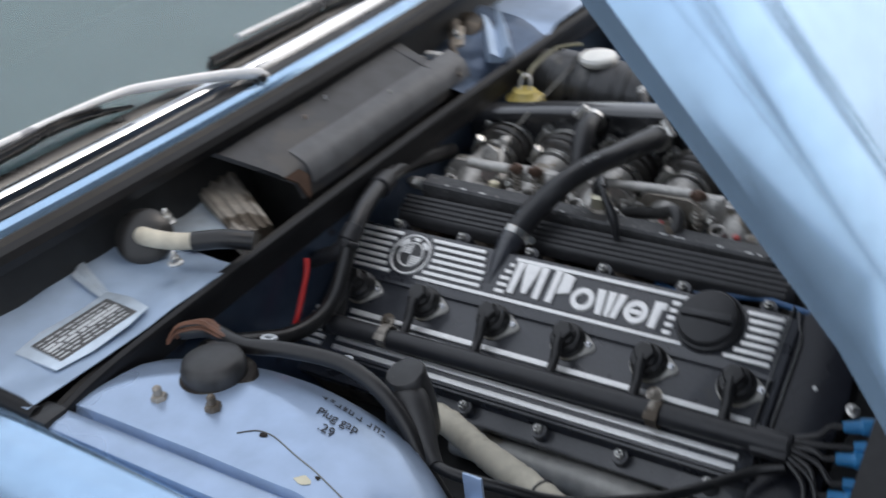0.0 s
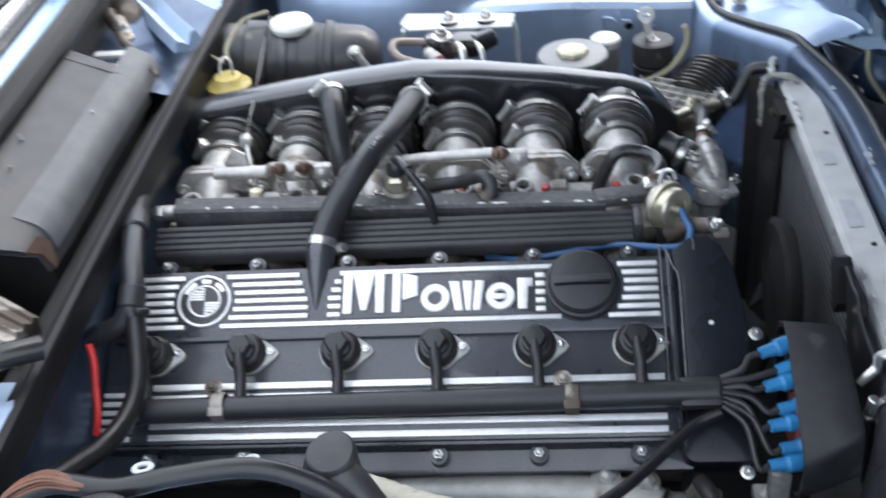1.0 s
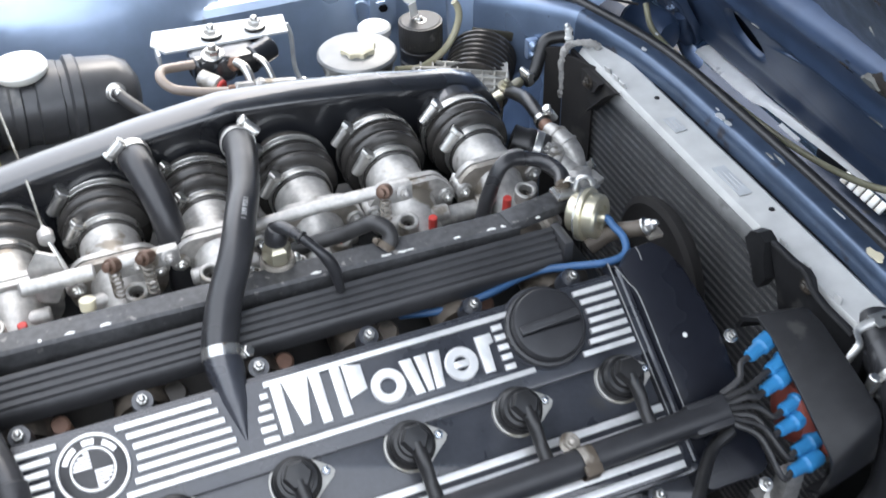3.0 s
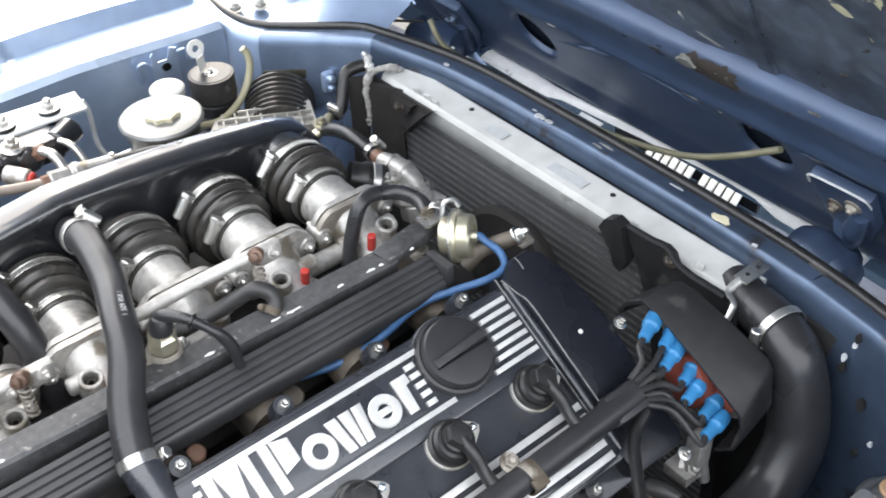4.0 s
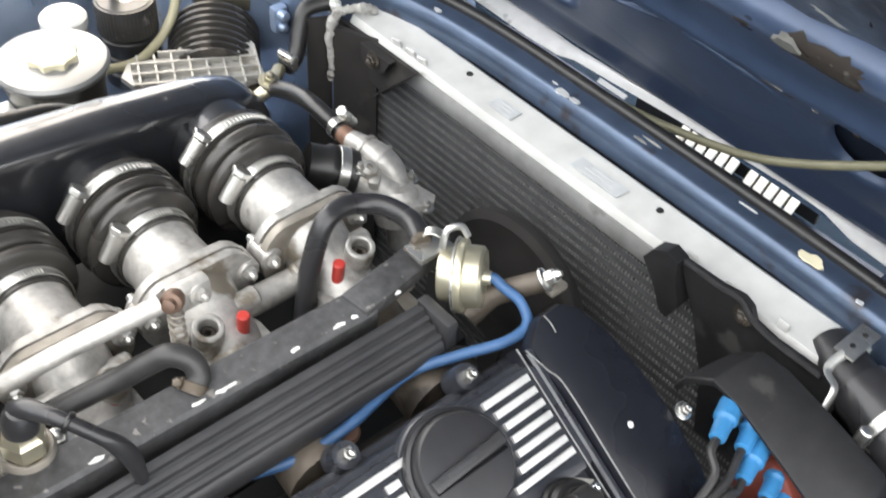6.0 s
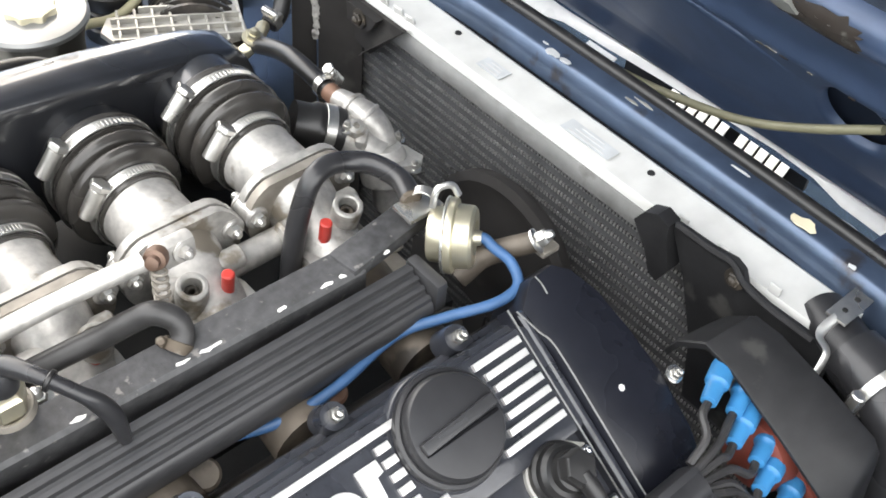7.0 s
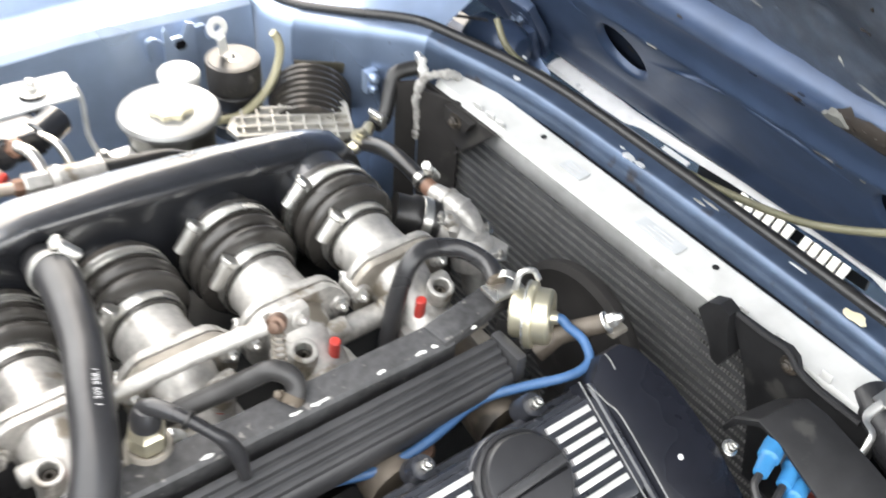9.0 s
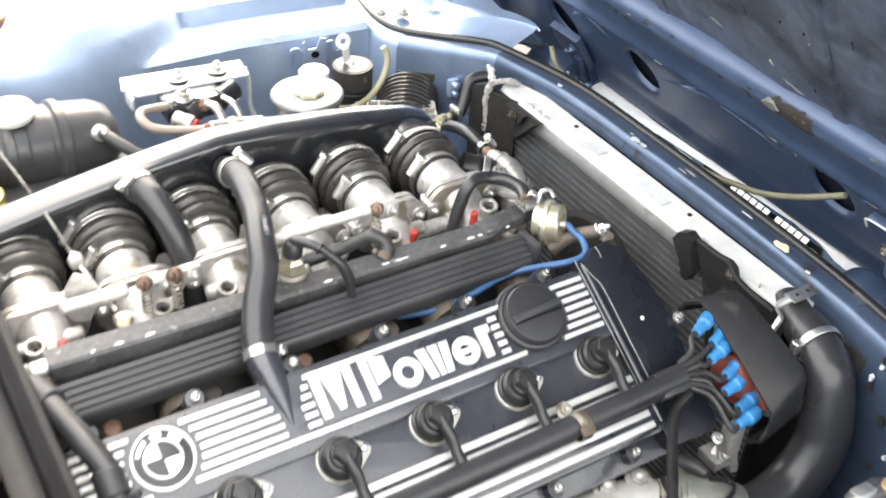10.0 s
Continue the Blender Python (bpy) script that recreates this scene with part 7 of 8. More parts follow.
for sd, (mx, my, mz) in zip((1, -1), mount_pts):
    mt = thing("strut_mount", (mx, my, mz - 0.01), "black rubber strut mount cap with rusty studs", "strut mount", "strut mounts on the towers")
    part("plate", lathe([(0.042, -0.008), (0.0415, 0.004), (0.039, 0.007), (0.03, 0.009)], (mx, my, mz), (0, 0.02 * sd, 1), 36), RUST if sd > 0 else BALL_BROWN, mt, "brown stained ring")
    part("cap", lathe([(0.031, 0.0), (0.0330, 0.003), (0.0328, 0.015), (0.0305, 0.0215), (0.026, 0.0245), (0.012, 0.0262), (0.001, 0.0265)], (mx, my, mz + 0.004), (0, 0.02 * sd, 1), 40), RUBBER_DUSTY, mt)
    for bx, by, bz in ((0.032, -0.385, 0.955), (0.094, -0.374, 0.957)):
        yy = by if sd > 0 else 2 * CENTRE - by
        part("stud_nut", hexnut((bx, yy, bz), (0, 0, 1), 0.0085, 0.010, True, False) + cyl((bx, yy, bz), (bx, yy, bz + 0.02), 0.0045) , ALU_DIRTY, mt, "weathered stud and nut")

# ---- right side of the bay ----
wrap = thing("insulated_pipe", (0.36, -0.21, 0.78), "cream cloth-wrapped pipe with steel end fittings", "pipe")
WP = [(0.17, -0.13, 0.80), (0.21, -0.155, 0.815), (0.26, -0.180, 0.82), (0.33, -0.204, 0.82), (0.40, -0.232, 0.82), (0.44, -0.250, 0.819), (0.47, -0.256, 0.82), (0.514, -0.264, 0.82)]
wp = spline(WP, 12)
random.seed(3)
wr = [0.0150 + 0.0034 * math.exp(-((i - 60) / 9.0) ** 2) + random.uniform(-0.0006, 0.0010) for i in range(len(wp))]
part("wrapping", tube([p + Vector((0, 0, random.uniform(-0.001, 0.001))) for p in wp], wr, 18, 1, smooth=False), WRAP, wrap)
for i in (39, 79):
    part("tie", ring(wp[i], wp[i + 1] - wp[i - 1], wr[i] * 0.97, wr[i] + 0.002, 0.003), RUBBER, wrap)
part("fitting", cyl((0.512, -0.256, 0.82), (0.545, -0.260, 0.821), 0.012) + cyl((0.528, -0.258, 0.82), (0.536, -0.259, 0.82), 0.015), ALU_CAST, wrap)
part("steel_line", tube([(0.54, -0.260, 0.821), (0.57, -0.264, 0.824), (0.60, -0.266, 0.826)], 0.0075, 12, 4) + tube([(0.512, -0.262, 0.812), (0.525, -0.277, 0.808), (0.545, -0.284, 0.808), (0.57, -0.285, 0.81)], 0.0075, 12, 6), STEEL, wrap)
part("hex_nut", hexnut((0.588, -0.2645, 0.826), (1, -0.05, 0.05), 0.014, 0.024, False, False) + hexnut((0.556, -0.284, 0.81), (1, 0, 0.05), 0.0125, 0.022, False, False), STEEL, wrap, "large steel hex nut")
valve = thing("expansion_valve", (0.635, -0.27, 0.78), "dark valve housing with a brass cap", "valve")
part("housing", lathe([(0.030, -0.040), (0.034, -0.034), (0.035, -0.004), (0.031, 0.002), (0.024, 0.005), (0.001, 0.006)], (0.628, -0.282, 0.822), (0.05, -0.05, 1), 32) + cyl((0.595, -0.266, 0.826), (0.628, -0.272, 0.828), 0.012), SERVO_GREY, valve)
part("brass_cap", lathe([(0.0100, -0.010), (0.0112, -0.002), (0.0114, 0.001), (0.0100, 0.0025), (0.001, 0.003)], (0.625, -0.275, 0.840), (0, 0, 1), 24), CAP_TAN, valve, "flat brown cap")
wpipe = thing("water_pipe", (0.38, -0.09, 0.69), "grey cast water pipe under the cover", "pipe")
part("casting", tube([(0.16, -0.085, 0.725), (0.275, -0.087, 0.728), (0.36, -0.088, 0.728), (0.443, -0.096, 0.728), (0.478, -0.102, 0.729), (0.492, -0.110, 0.728)], [0.0185, 0.0195, 0.0210, 0.0230, 0.0205, 0.0185], 20, 6), WATER_PIPE, wpipe)
part("end_band", ring((0.4925, -0.1115, 0.7275), (0.8, -0.5, -0.05), 0.0180, 0.0215, 0.010, 26), ALU_DIRTY, wpipe)
for x, y in ((0.440, -0.088), (0.478, -0.094)):
    part("bolt", hexnut((x, y, 0.748), (0, -0.2, 1), 0.010, 0.008), ALU_CAST, wpipe)
part("branch", cyl((0.44, -0.095, 0.72), (0.45, -0.14, 0.66), 0.020), ALU_DIRTY, wpipe)
low = thing("alternator_bracket", (0.57, -0.12, 0.66), "oily castings, plugs and wires below the distributor", "bracket")
part("casting", tube([(0.494, -0.112, 0.727), (0.508, -0.118, 0.729), (0.524, -0.128, 0.730), (0.545, -0.144, 0.726), (0.566, -0.153, 0.715)], [0.0185, 0.0225, 0.0250, 0.0240, 0.0260], 22, 6) + ring((0.512, -0.1205, 0.7295), (0.8, -0.5, 0), 0.0215, 0.0262, 0.007, 26), CAST_GREEN, low)
part("lug", prism([(-0.016, -0.012), (0.014, -0.014), (0.022, 0.0), (0.012, 0.014), (-0.014, 0.012)], 0.010, 0.003).at(Matrix.Translation((0.532, -0.108, 0.742)) @ pose(0, 0, 0, 10, 14, -35)), OIL_CAST, low)
part("plug", tube([(0.5315, -0.098, 0.752), (0.536, -0.114, 0.757), (0.540, -0.130, 0.758)], [0.0095, 0.0085, 0.0050], 14, 5), RUBBER_DUSTY, low)
part("wire", tube([(0.4994, -0.106, 0.752), (0.494, -0.120, 0.752), (0.493, -0.135, 0.751), (0.501, -0.157, 0.752), (0.528, -0.165, 0.753), (0.5575, -0.155, 0.750), (0.5614, -0.1426, 0.749), (0.541, -0.1344, 0.756)], 0.0026, 8, 6), RUBBER, low)
part("pin", cyl((0.615, -0.105, 0.70), (0.607, -0.100, 0.745), 0.006) + hexnut((0.603, -0.095, 0.722), (-0.3, -0.6, 0.6), 0.009, 0.010), ALU_CAST, low)
coilb = thing("coil_lead", (0.23, -0.24, 0.80), "thick black ignition cable with a large rubber boot", "cable")
part("boot", tube([(0.2105, -0.2235, 0.934), (0.2075, -0.2195, 0.912), (0.203, -0.214, 0.885), (0.198, -0.208, 0.850)], [0.0205, 0.0245, 0.0275, 0.0285], 24, 6), RUBBER_DUSTY, coilb, "large dusty rubber boot")
part("boot_arm", tube([(0.2130, -0.2290, 0.916), (0.226, -0.240, 0.912), (0.243, -0.254, 0.902), (0.260, -0.268, 0.892), (0.275, -0.279, 0.884)], [0.0185, 0.0185, 0.0160, 0.0110, 0.0080], 20, 6), RUBBER_DUSTY, coilb)
part("boot_cap", lathe([(0.0208, -0.006), (0.0210, 0.001), (0.0190, 0.0040), (0.011, 0.0055), (0.001, 0.006)], (0.2110, -0.2240, 0.935), (-0.10, -0.22, 0.95), 26), RUBBER_DUSTY, coilb)
part("cable", tube([(0.268, -0.278, 0.885), (0.295, -0.280, 0.882), (0.338, -0.265, 0.870), (0.385, -0.230, 0.842), (0.449, -0.165, 0.818), (0.495, -0.112, 0.813), (0.524, -0.082, 0.816), (0.55, -0.072, 0.822)], 0.0058, 12, 8), RUBBER, coilb)
loom = thing("wiring_loom", (0.1, -0.27, 0.90), "black sleeved wiring loom along the strut tower", "cable")
part("sleeve", tube([(-0.028, -0.291, 0.962), (0.005, -0.280, 0.966), (0.055, -0.286, 0.966), (0.10, -0.272, 0.964), (0.155, -0.256, 0.954), (0.20, -0.258, 0.938), (0.235, -0.268, 0.915), (0.262, -0.282, 0.885), (0.29, -0.285, 0.84)], 0.0085, 12, 8), RUBBER, loom)
random.seed(12)
for i in range(9):
    oy, oz = random.uniform(-0.010, 0.010), random.uniform(-0.007, 0.008)
    part("bare_wire", tube([(-0.034, -0.300 + oy, 0.957 + oz * 0.4), (-0.026, -0.290 + oy, 0.968 + oz), (-0.002, -0.279 + oy, 0.973 + oz), (0.024, -0.284 + oy * 0.6, 0.971 + oz * 0.7), (0.044, -0.288, 0.967)], 0.0014, 6, 6), WIRE_ORANGE, loom, "bare orange-brown wire")
part("eyelet", ring((0.072, -0.266, 0.965), (0, 0.3, 1), 0.004, 0.009, 0.003, 18), LABEL_SILVER, loom)
part("eyelet", ring((0.150, -0.240, 0.945), (0, 0.3, 1), 0.003, 0.007, 0.003, 18), LABEL_SILVER, loom)

tab = thing("cable_bracket", (0.347, -0.322, 0.90), "small folded blue sheet tab", "bracket")
part("upright", box((0.347, -0.320, 0.915), (0.020, 0.003, 0.036), 0.001), PAINT_BAY, tab)
part("foot", box((0.347, -0.330, 0.899), (0.020, 0.022, 0.003), 0.001), PAINT_BAY, tab)
tab = thing("fender_bracket", (0.515, -0.385, 0.91), "folded blue sheet bracket on the fender rim", "bracket")
part("plate", prism([(0.474, -0.384), (0.4905, -0.3703), (0.5116, -0.3700), (0.5218, -0.3729), (0.5231, -0.384), (0.5241, -0.3959), (0.5451, -0.4009), (0.560, -0.405), (0.560, -0.425), (0.474, -0.415)], 0.003, 0.001, 0.926), PAINT_BAY, tab)
part("edge", tube([(0.474, -0.384, 0.928), (0.4905, -0.3703, 0.930), (0.5116, -0.370, 0.930), (0.5218, -0.3729, 0.929), (0.5231, -0.384, 0.929), (0.5241, -0.3959, 0.929), (0.5451, -0.4009, 0.928)], 0.0024, 8, 5), PAINT_BAY, tab)
# raised dark patches stand for the shade in the slots
part("slot", prism([(0.4857, -0.3778), (0.4944, -0.3750), (0.5109, -0.3766), (0.5110, -0.3793), (0.4959, -0.3797)], 0.001, 0, 0.9285), DARK_VOID, tab)
part("slot", prism([(0.5117, -0.3838), (0.5175, -0.3830), (0.5175, -0.3946), (0.5063, -0.3931)], 0.001, 0, 0.9285), PAINT_SHADED, tab)

random.seed(17)
for yy, zz, r in ((-0.165, 0.866, 0.006), (-0.155, 0.833, 0.005), (-0.156, 0.820, 0.007), (-0.187, 0.798, 0.009), (-0.21, 0.768, 0.004), (-0.196, 0.738, 0.006), (-0.163, 0.855, 0.004)):
    xx = float(np.interp(-yy, [0.09, 0.2, 0.29], [0.762, 0.735, 0.69])) - 0.0125
    pts = [(yy + r * 0.6 * math.cos(a) * random.uniform(0.6, 1.2), zz + r * math.sin(a) * random.uniform(0.6, 1.2)) for a in np.linspace(0, 2 * math.pi, 10)[:-1]]
    part("paint_chip", prism(pts, 0.003, 0).at(Matrix.Translation((xx - 0.002, 0, 0)) @ to_yz), LABEL_SILVER if r < 0.006 else DARK_VOID, body, "chipped bare paint spot")

# bulkhead hoses and wires
hh = thing("heater_hose", (-0.05, 0.12, 0.88), "black heater hose along the bulkhead", "hose")
part("hose_body", tube([(-0.084, 0.32, 0.890), (-0.082, 0.26, 0.910), (-0.074, 0.18, 0.930), (-0.056, 0.111, 0.942), (-0.038, 0.045, 0.940), (-0.028, 0.002, 0.927), (-0.040, -0.014, 0.908), (-0.062, -0.018, 0.897), (-0.085, -0.02, 0.885)], [0.013, 0.014, 0.013, 0.012, 0.0115, 0.0105, 0.0105, 0.0105, 0.0105], 16, 8), RUBBER_HOSE, hh)
part("joint", cyl((-0.060, 0.126, 0.940), (-0.051, 0.094, 0.942), 0.0155), PLASTIC, hh)
part("joint", cyl((-0.030, 0.014, 0.931), (-0.030, -0.008, 0.918), 0.0135), PLASTIC, hh)
hh2 = thing("lower_heater_hose", (-0.03, -0.1, 0.82), "black hose curving down beside the engine", "hose")
part("hose_body", tube([(-0.028, 0.000, 0.924), (-0.023, -0.030, 0.895), (-0.020, -0.064, 0.866), (-0.024, -0.098, 0.855), (-0.036, -0.135, 0.855), (-0.045, -0.175, 0.872), (-0.050, -0.215, 0.892), (-0.052, -0.25, 0.905)], 0.0105, 14, 8), RUBBER, hh2)
part("clamp", clamp_geo((-0.027, -0.010, 0.914), (0.2, -0.7, -0.7), 0.0108, 0.007, 0.5, 0.8), PLASTIC, hh2)
rw = thing("red_wire", (-0.055, -0.08, 0.84), "single bright red wire", "wire")
part("wire", tube([(-0.060, -0.054, 0.914), (-0.056, -0.062, 0.900), (-0.055, -0.076, 0.880), (-0.053, -0.094, 0.858), (-0.056, -0.104, 0.840)], 0.0036, 10, 6), WIRE_RED, rw)

# ---- cowl compartment ----
bx = thing("heater_box", (-0.16, 0.23, 0.87), "weathered black heater box with a bent lid", "box")
yhi = 0.372
LID = [(-0.214, 1.034), (-0.212, 1.040), (-0.150, 1.012), (-0.124, 0.998), (-0.116, 0.992), (-0.110, 0.980), (-0.108, 0.954), (-0.111, 0.954), (-0.113, 0.978), (-0.119, 0.988), (-0.127, 0.993), (-0.152, 1.006)]


def lid_section(y):
    out = []
    for x, z in LID:
        left = float(np.interp(x, [-0.214, -0.116, -0.108], [-0.050, -0.006, 0.022]))
        yy = max(y, left) if y < 0.03 else y
        out.append((x + 0.002 * noise.noise(Vector((y * 9, z * 9, 5))), yy, z + 0.003 * noise.noise(Vector((x * 14, yy * 9, 1)))))
    return out


part("lid", loft([lid_section(y) for y in [-0.05] + list(np.linspace(0.03, yhi, 24))]), BOX_BLACK, bx)
part("body", loft([[(x, y, z) for x, z in ((-0.205, 1.015), (-0.13, 0.982), (-0.118, 0.965), (-0.116, 0.87), (-0.205, 0.87))] for y in (0.03, yhi - 0.012)]), DARK_VOID, bx)
def lid_z(x):
    return float(np.interp(x, [-0.212, -0.150, -0.124, -0.116, -0.110], [1.040, 1.012, 0.998, 0.992, 0.980]))


part("lid_crease", loft([[(x + 0.002 * noise.noise(Vector((x * 30, 0, 2))), 0.352 + 0.05 * (x + 0.16) + o, lid_z(x) + 0.003 * noise.noise(Vector((x * 14, 0.36 * 9, 1))) + h) for o, h in ((-0.004, -0.002), (-0.002, 0.0018), (0.0015, 0.0022), (0.004, -0.002))] for x in np.linspace(-0.208, -0.120, 14)], closed=False), BOX_BLACK, bx)
# strip over the bend paints the sky light it catches
part("rolled_edge", loft([[(x + 0.0007 + 0.002 * noise.noise(Vector((y * 9, z * 9, 5))), y, z + 0.0007 + 0.003 * noise.noise(Vector((x * 14, y * 9, 1)))) for x, z in ((-0.142, 1.0072), (-0.132, 1.0030), (-0.122, 0.9985), (-0.1145, 0.9925), (-0.1085, 0.981), (-0.1070, 0.968), (-0.1090, 0.968), (-0.117, 0.990), (-0.132, 0.999))] for y in np.linspace(0.034, 0.425, 22)]), EDGE_SKYLIT, bx, "bend along the lid, pale for reflected sky")
random.seed(55)
for q in range(23):  # dry leaves and grit caught at the far end of the lid
    x, y = random.uniform(-0.20, -0.13), random.uniform(0.378, 0.430) if q < 20 else random.uniform(0.02, 0.34)
    L = random.uniform(0.004, 0.012) if q < 20 else random.uniform(0.0015, 0.003)
    a = random.uniform(0, 6.28)
    z = lid_z(x) + 0.0045 if q > 19 else 0.978 - 0.25 * (x + 0.16)
    out = [(L, 0, 0.001), (L * 0.3, L * 0.45, 0.002), (-L * 0.6, L * 0.3, 0.0), (-L, 0, 0.0015), (-L * 0.5, -L * 0.4, 0.0005), (L * 0.4, -L * 0.35, 0.002)]
    top_ = [Vector((x + u * math.cos(a) - v * math.sin(a), y + u * math.sin(a) + v * math.cos(a), z + w * random.uniform(0.5, 1.5))) for u, v, w in out]
    part("leaf_scrap", Geo([p - Vector((0, 0, 0.006)) for p in top_] + top_, [(i, (i + 1) % 6, 6 + (i + 1) % 6, 6 + i) for i in range(6)] + [tuple(6 + i for i in range(6))]), (CAN, TUBE_TAN, LABEL_SILVER, BARK)[q % 4], bx, "dry leaf scrap")
part("rusty_corner", loft([[(-0.1165, -0.006, 0.9935), (-0.1095, 0.008, 0.981), (-0.107, 0.021, 0.954), (-0.1065, 0.026, 0.956), (-0.1085, 0.030, 0.982), (-0.1155, 0.020, 0.9945)], [(-0.1185, -0.006, 0.9915), (-0.1115, 0.008, 0.979), (-0.109, 0.021, 0.952), (-0.1085, 0.026, 0.954), (-0.1105, 0.030, 0.980), (-0.1175, 0.020, 0.9925)]]), BALL_BROWN, bx, "rusty brown corner")
ribs = []
for q in range(21):
    w = q / 20
    h = 0.0035 * (1 if q % 5 in (2, 3) else 0)
    ribs.append((w, h))
part("air_duct", loft([[(-0.250 + 0.150 * t + 0.012 * w, -0.046 - 0.072 * t + (0.062 - 0.016 * t) * w, 0.985 - 0.016 * t - 0.008 * abs(w - 0.5) + h) for w, h in ribs] + [(-0.245 + 0.15 * t, 0.010 - 0.075 * t, 0.94), (-0.250 + 0.15 * t, -0.046 - 0.072 * t, 0.94)] for t in (0, 0.5, 1.0)]), ALU_DIRTY, bx, "ribbed silver air duct")
part("duct_sheet", sheet(lambda x, y: (x + 0.25 * (y + 0.10), y, 0.962 + 0.006 * noise.noise(Vector((x * 30, y * 30, 4))) + 0.05 * (-x - 0.16)), np.linspace(-0.235, -0.135, 14), np.linspace(-0.150, -0.060, 12), 0.001), FOIL, bx, "crumpled pale foil sheet")
gm = thing("bulkhead_grommet", (-0.15, -0.22, 0.96), "black rubber grommet with a taped pipe", "grommet")
part("grommet", lathe([(0.030, -0.012), (0.034, -0.006), (0.034, 0.004), (0.026, 0.010), (0.012, 0.012)], (-0.175, -0.195, 0.995), (0.55, -0.5, 0.65), 32), RUBBER, gm)
part("taped_pipe", tube([(-0.172, -0.20, 1.0), (-0.150, -0.205, 1.004), (-0.125, -0.195, 1.000), (-0.10, -0.18, 0.998)], [0.011, 0.011, 0.0105, 0.010], 14, 5), WRAP, gm, "pale taped pipe")
part("pipe", tube([(-0.106, -0.184, 0.998), (-0.075, -0.165, 0.998), (-0.05, -0.145, 0.990)], 0.0115, 14, 5), RUBBER, gm)
part("fastener", hexnut((-0.165, -0.165, 1.0), (0, 0, 1), 0.007, 0.012), STEEL, gm)
part("fastener", hexnut((-0.10, -0.22, 0.99), (0, 0, 1), 0.006, 0.010), STEEL, gm)
lab = thing("data_plate", (-0.12, -0.315, 0.985), "dark data plate with illegible silver lines", "label")
LM = Matrix.Translation((-0.116, -0.345, 0.9745)) @ pose(0, 0, 0, 1.0, -1, 86)
part("backing", prism([(-0.062, -0.034), (-0.02, -0.041), (0.03, -0.038), (0.062, -0.030), (0.066, 0.004), (0.060, 0.038), (0.02, 0.035), (-0.03, 0.040), (-0.066, 0.032)], 0.0008, 0.0002).at(LM), FOIL, lab, "crumpled pale blue foil")
part("plate", prism(rounded(-0.050, -0.026, 0.050, 0.026, 0.002), 0.0006, 0.0002, 0.0009).at(LM), LABEL_DARK, lab)
part("foil_scrap", sheet(lambda u, v: (-0.225 + 0.095 * u + 0.016 * v, -0.252 - 0.035 * u - 0.030 * v * (1 - 0.5 * u), 0.9835 - 0.012 * u + 0.004 * noise.noise(Vector((u * 6, v * 6, 3)))), np.linspace(0, 1, 14), np.linspace(0, 1, 9), 0.0006), FOIL, lab, "crumpled pale blue foil")
random.seed(21)
for j in range(7):
    x = -0.050
    y = 0.019 - 0.0066 * j
    while x < 0.044:
        w = random.uniform(0.006, 0.022 if j in (2, 3) else 0.012)
        w = min(w, 0.050 - x)
        part("print_bar", box((0.93 * (x + w / 2), y, 0.0017), (w, 0.0046 if j in (2, 3) else 0.0018, 0.0004), 0).at(LM), LABEL_SILVER, lab)
        x += w + random.uniform(0.002, 0.006)
for dy in (0.0, 0.52):
    B = Vector((bow(0.11 + dy) - bow(0.11) + (0.026 if dy else 0), dy, -0.010 if dy else 0))
    wp_ = thing("windshield_wiper", Vector((-0.238, 0.105, 1.06)) + B, "chrome windshield wiper arm with black blade", "wiper", "wipers on the windshield")
    A = [B + Vector(p) for p in ((-0.232, 0.112, 1.070), (-0.240, 0.098, 1.080), (-0.264, 0.049, 1.091), (-0.289, -0.03, 1.106), (-0.300, -0.076, 1.113), (-0.305, -0.158, 1.117), (-0.308, -0.254, 1.119), (-0.309, -0.38, 1.121))]
    # arm is coloured white for the sky reflected in its chrome
    part("arm", tube(A, [0.0080, 0.0095, 0.0085, 0.0078, 0.0070, 0.0060, 0.0055, 0.0050], 10, 6, flat=0.8), TRIM_GLARE, wp_)
    part("pivot", cyl(B + Vector((-0.236, 0.106, 1.04)), B + Vector((-0.236, 0.106, 1.078)), 0.010), PLASTIC, wp_)
    C = [B + Vector(p) for p in ((-0.282, -0.078, 1.098), (-0.293, -0.12, 1.104), (-0.303, -0.18, 1.108), (-0.300, -0.262, 1.107), (-0.300, -0.45, 1.108))]
    part("blade", tube(C, [0.004, 0.008, 0.011, 0.012, 0.011], 8, 5, flat=0.45), RUBBER, wp_)
    part("blade_bridge", tube([p + Vector((0.002, 0, 0.008)) for p in C[1:]], 0.0035, 8, 5), RUBBER, wp_)
strut = thing("windshield_washer_lines", (-0.15, 0.53, 0.95), "grimy linkage and pipes beside the heater box", "linkage")
part("link", tube([(-0.212, 0.560, 1.000), (-0.200, 0.530, 0.998), (-0.180, 0.500, 0.994), (-0.165, 0.472, 0.990), (-0.130, 0.430, 0.988), (-0.098, 0.384, 0.984)], [0.006, 0.008, 0.007, 0.006, 0.004, 0.003], 10, 5), OIL_CAST, strut)
part("motor", lathe([(0.010, -0.03), (0.024, -0.026), (0.027, 0.0), (0.024, 0.010), (0.010, 0.014), (0.003, 0.018)], (-0.205, 0.585, 0.982), (0.2, -0.6, 0.8), 22), OIL_CAST, strut, "oily dark wiper motor")
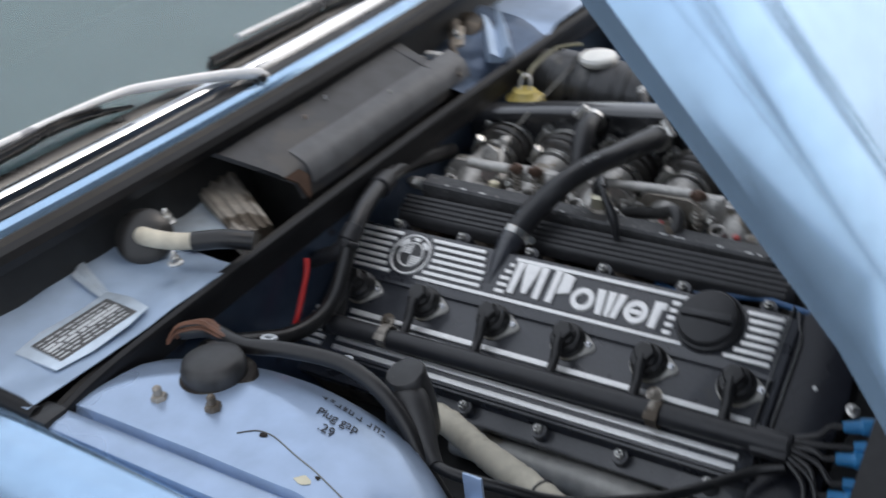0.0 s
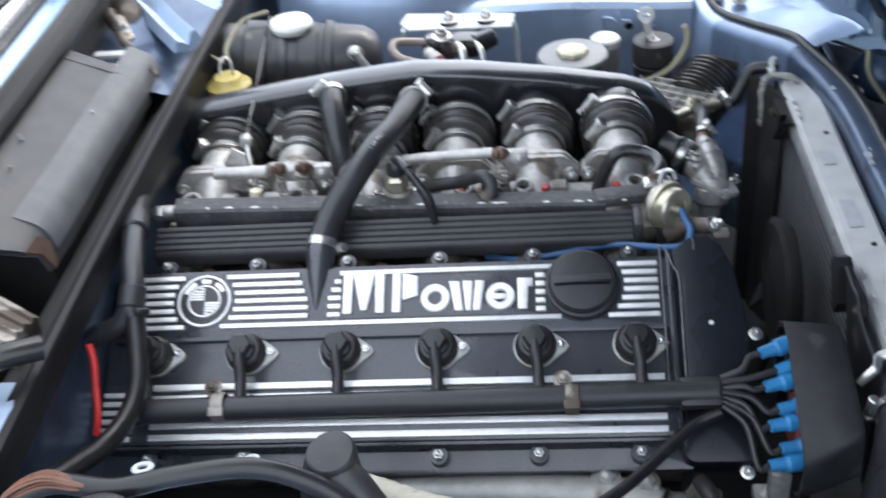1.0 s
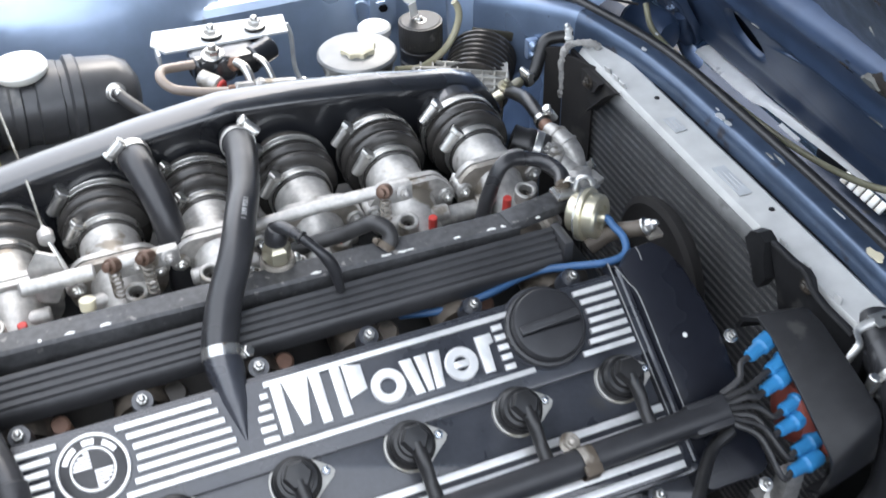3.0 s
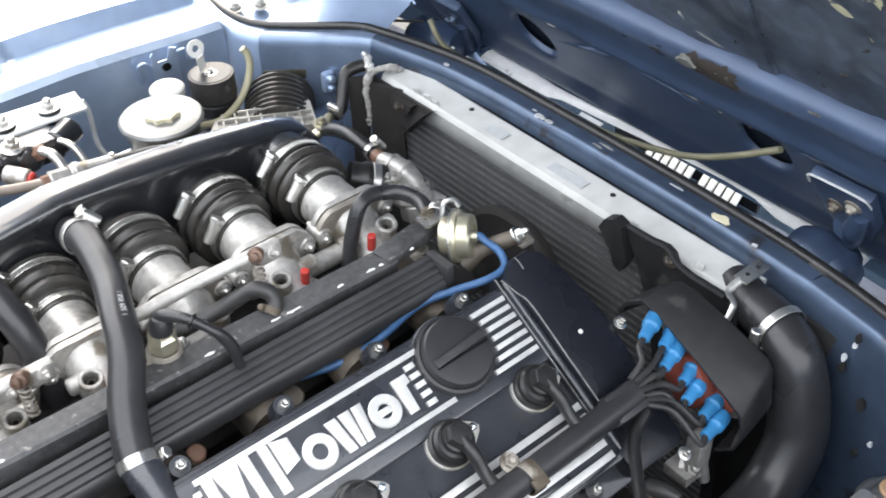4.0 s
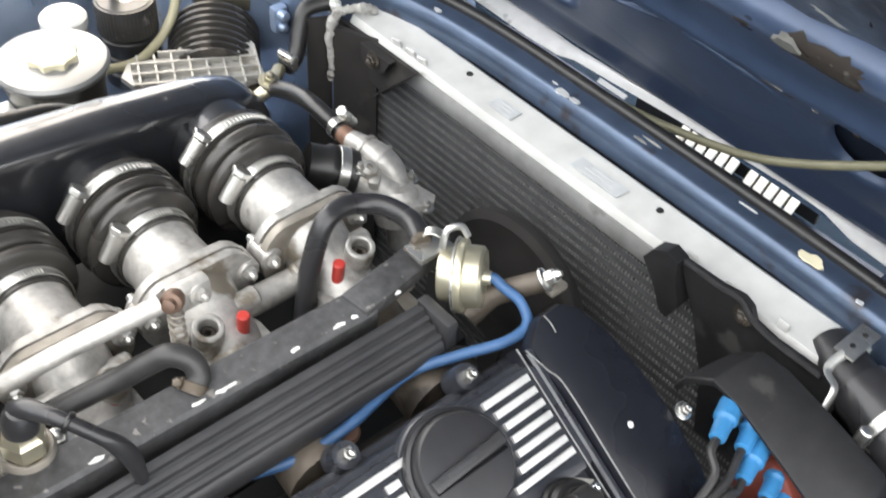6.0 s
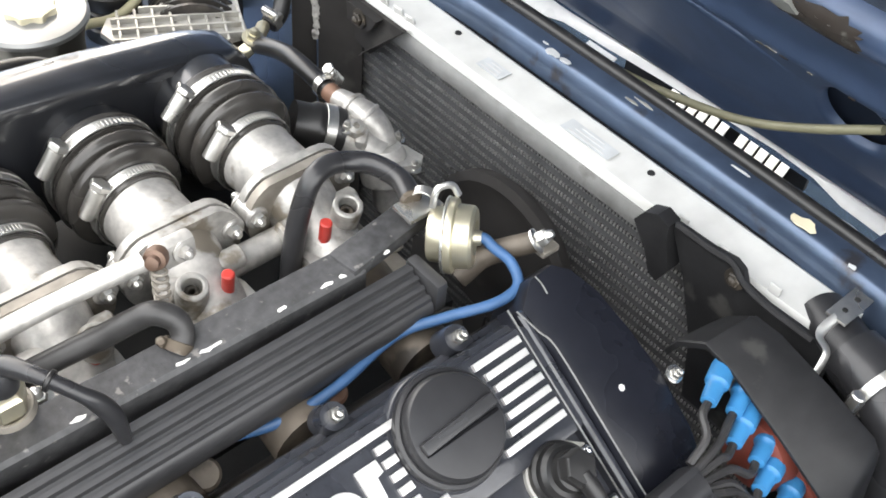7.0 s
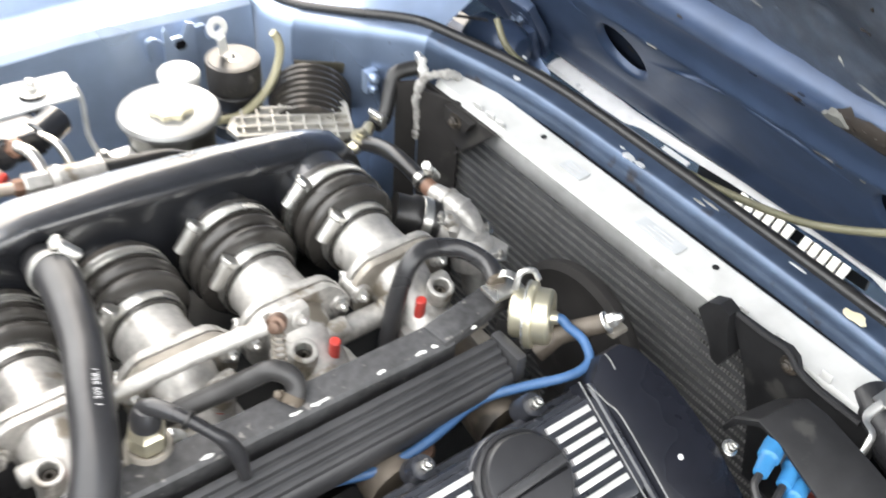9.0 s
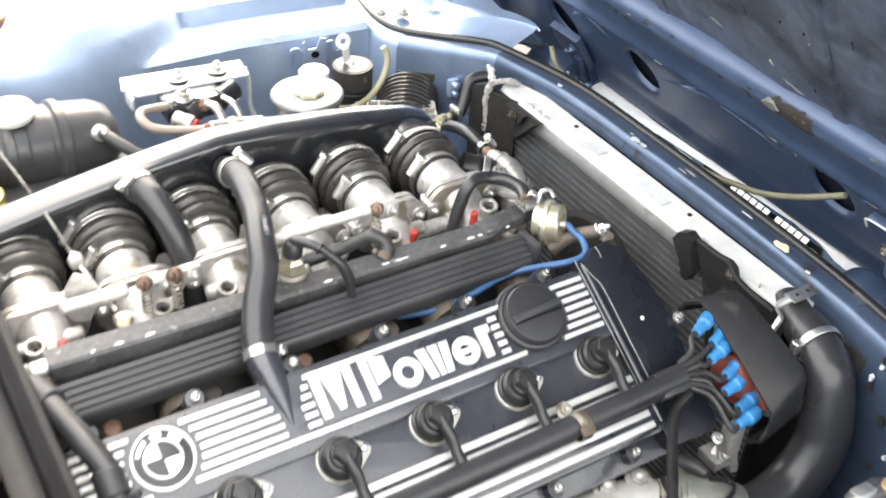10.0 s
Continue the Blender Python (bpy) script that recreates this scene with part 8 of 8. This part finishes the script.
part("crank", prism([(-0.03, -0.008), (0.026, -0.006), (0.032, 0.0), (0.026, 0.007), (-0.03, 0.009), (-0.036, 0.0)], 0.005, 0.0015).at(Matrix.Translation((-0.182, 0.520, 0.990)) @ pose(0, 0, 0, 8, -10, 118)), ALU_DIRTY, strut)
part("crank_nut", hexnut((-0.176, 0.500, 0.996), (0, 0, 1), 0.007, 0.008), STEEL, strut)
part("bracket", box((-0.178, 0.452, 0.984), (0.050, 0.014, 0.006), 0.002), LABEL_SILVER, strut, "bare bent metal strip")

# handwriting on the tower
note = tagged(new("marker_note"), "black handwritten marker note on the strut tower", "writing")
note.location = (0.18, -0.31, 0.94)


def tower_text(text, x, y, size, ang):
    cu = bpy.data.curves.new("line", "FONT")
    cu.body, cu.size, cu.extrude, cu.shear = text, size, 0.0002, 0.15
    tmp = bpy.data.objects.new("line", cu)
    scene.collection.objects.link(tmp)
    me = bpy.data.meshes.new_from_object(tmp.evaluated_get(bpy.context.evaluated_depsgraph_get()))
    bpy.data.objects.remove(tmp)
    return me


RIGHT_, UP_ = Vector((1.0, 0.0)), Vector((-0.46, 0.88))


def slant(x0, y0, u, w, drop=0.0):
    p = Vector((x0, y0)) + (RIGHT_ + Vector((0, drop))) * u + UP_ * w
    return p.x, p.y


def lay(me, x0, y0):
    for v in me.vertices:
        px, py = slant(x0, y0, 0.72 * v.co.x, v.co.y)
        v.co = Vector((px, py, tower_height(px, py) + 0.0012 + v.co.z)) - Vector(note.location)
    me.materials.clear()
    me.materials.append(INK)
    o = new("line", me)
    o.parent = note


lay(tower_text("Plug gap", 0, 0, 0.020, 0), 0.184, -0.332)
lay(tower_text(".29", 0, 0, 0.020, 0), 0.203, -0.353)
random.seed(5)
u = 0.0
while u < 0.084:  # the top line cannot be read
    w = random.uniform(0.004, 0.008)
    lean = random.uniform(-0.001, 0.002)
    for a, b, h0, h1 in random.sample([(u, u + 0.0013, 0.0, 0.011), (u + w * 0.6, u + w * 0.6 + 0.0013, 0.0, 0.009), (u, u + w * 0.8, 0.0085, 0.0100), (u, u + w * 0.7, 0.0040, 0.0054), (u, u + w * 0.9, 0.0, 0.0014)], random.choice((2, 3))):
        q = [slant(0.166, -0.303, uu + lean, hh_, -0.12) for uu, hh_ in ((a, h0), (b, h0), (b, h1), (a, h1))]
        part("scribble_bar", Geo([(px, py, tower_height(px, py) + 0.0008) for px, py in q] + [(px, py, tower_height(px, py) + 0.0014) for px, py in q], [(0, 1, 5, 4), (1, 2, 6, 5), (2, 3, 7, 6), (3, 0, 4, 7), (4, 5, 6, 7)]), INK, note)
    u += w + 0.003


def on_tower(x, y, up=0.0):
    return Vector((x, y, tower_height(x, y) + up))


crease = spline([(0.140, -0.392, 0), (0.155, -0.381, 0), (0.172, -0.380, 0), (0.19, -0.385, 0), (0.214, -0.393, 0), (0.275, -0.410, 0)], 6)
part("crease", tube([on_tower(p.x, p.y, 0.0004) for p in crease], 0.0007, 6, 1, smooth=False), CAN_GREY, body, "faint scratch along the tower")
for cx, cy, r in ((0.236, -0.414, 0.008), (0.165, -0.383, 0.005), (0.245, -0.405, 0.003)):
    spot = [(cx + r * math.cos(a) * random.uniform(0.7, 1.2), cy + 0.7 * r * math.sin(a) * random.uniform(0.7, 1.2)) for a in np.linspace(0, 2 * math.pi, 12)[:-1]]
    part("rust_spot", Geo([on_tower(u, v, 0.0006) for u, v in spot] + [on_tower(cx, cy, 0.0012)], [(i, (i + 1) % 11, 11) for i in range(11)]), CREAM if r > 0.006 else RUST, body, "small chipped rust spot")

# ---- outside ----
ground = new("ground", mesh_of("ground", Geo([(-150, -150, 0), (150, -150, 0), (150, 150, 0), (-150, 150, 0)], [(0, 1, 2, 3)]), ASPHALT))
tagged(ground, "grey driveway ground under the car", "ground", kind="structure")


def branch(p, d, r, L, depth, rng, out):
    pts, q, dd = [p], p, d.copy()
    for i in range(4):
        dd = (dd + Vector((rng.uniform(-0.2, 0.2), rng.uniform(-0.2, 0.2), rng.uniform(-0.05, 0.2)))).normalized()
        q = q + dd * L / 4
        pts.append(q)
    out.append(tube(pts, [r, r * 0.9, r * 0.8, r * 0.68, r * 0.55], 6 if depth < 2 else 4, 2))
    if depth < 4:
        for i in range(3 if depth else 5):
            t = rng.randint(1, 4)
            nd = (dd + Vector((rng.uniform(-1, 1), rng.uniform(-1, 1), rng.uniform(-0.2, 0.7)))).normalized()
            branch(pts[t], nd, r * (0.5 if t < 4 else 0.55), L * rng.uniform(0.55, 0.75), depth + 1, rng, out)


for sx, sy, sd_ in ((7.5, 4.5, 1), (10.0, 8.5, 2), (9.0, -1.0, 3), (5.0, 11.0, 4)):
    rng = random.Random(sd_)
    out = []
    branch(Vector((sx, sy, 0)), Vector((0, 0, 1)), 0.16, 3.2, 0, rng, out)
    tr = thing("bare_tree", (sx, sy, 0), "leafless winter tree beside the driveway", "tree", "bare trees by the driveway")
    part("trunk", out[0], BARK, tr)
    crown = Geo()
    for g in out[1:]:
        k0 = len(crown.v)
        crown.v += g.v
        crown.f += [tuple(i + k0 for i in q) for q in g.f]
    part("limbs", crown, BARK, tr)
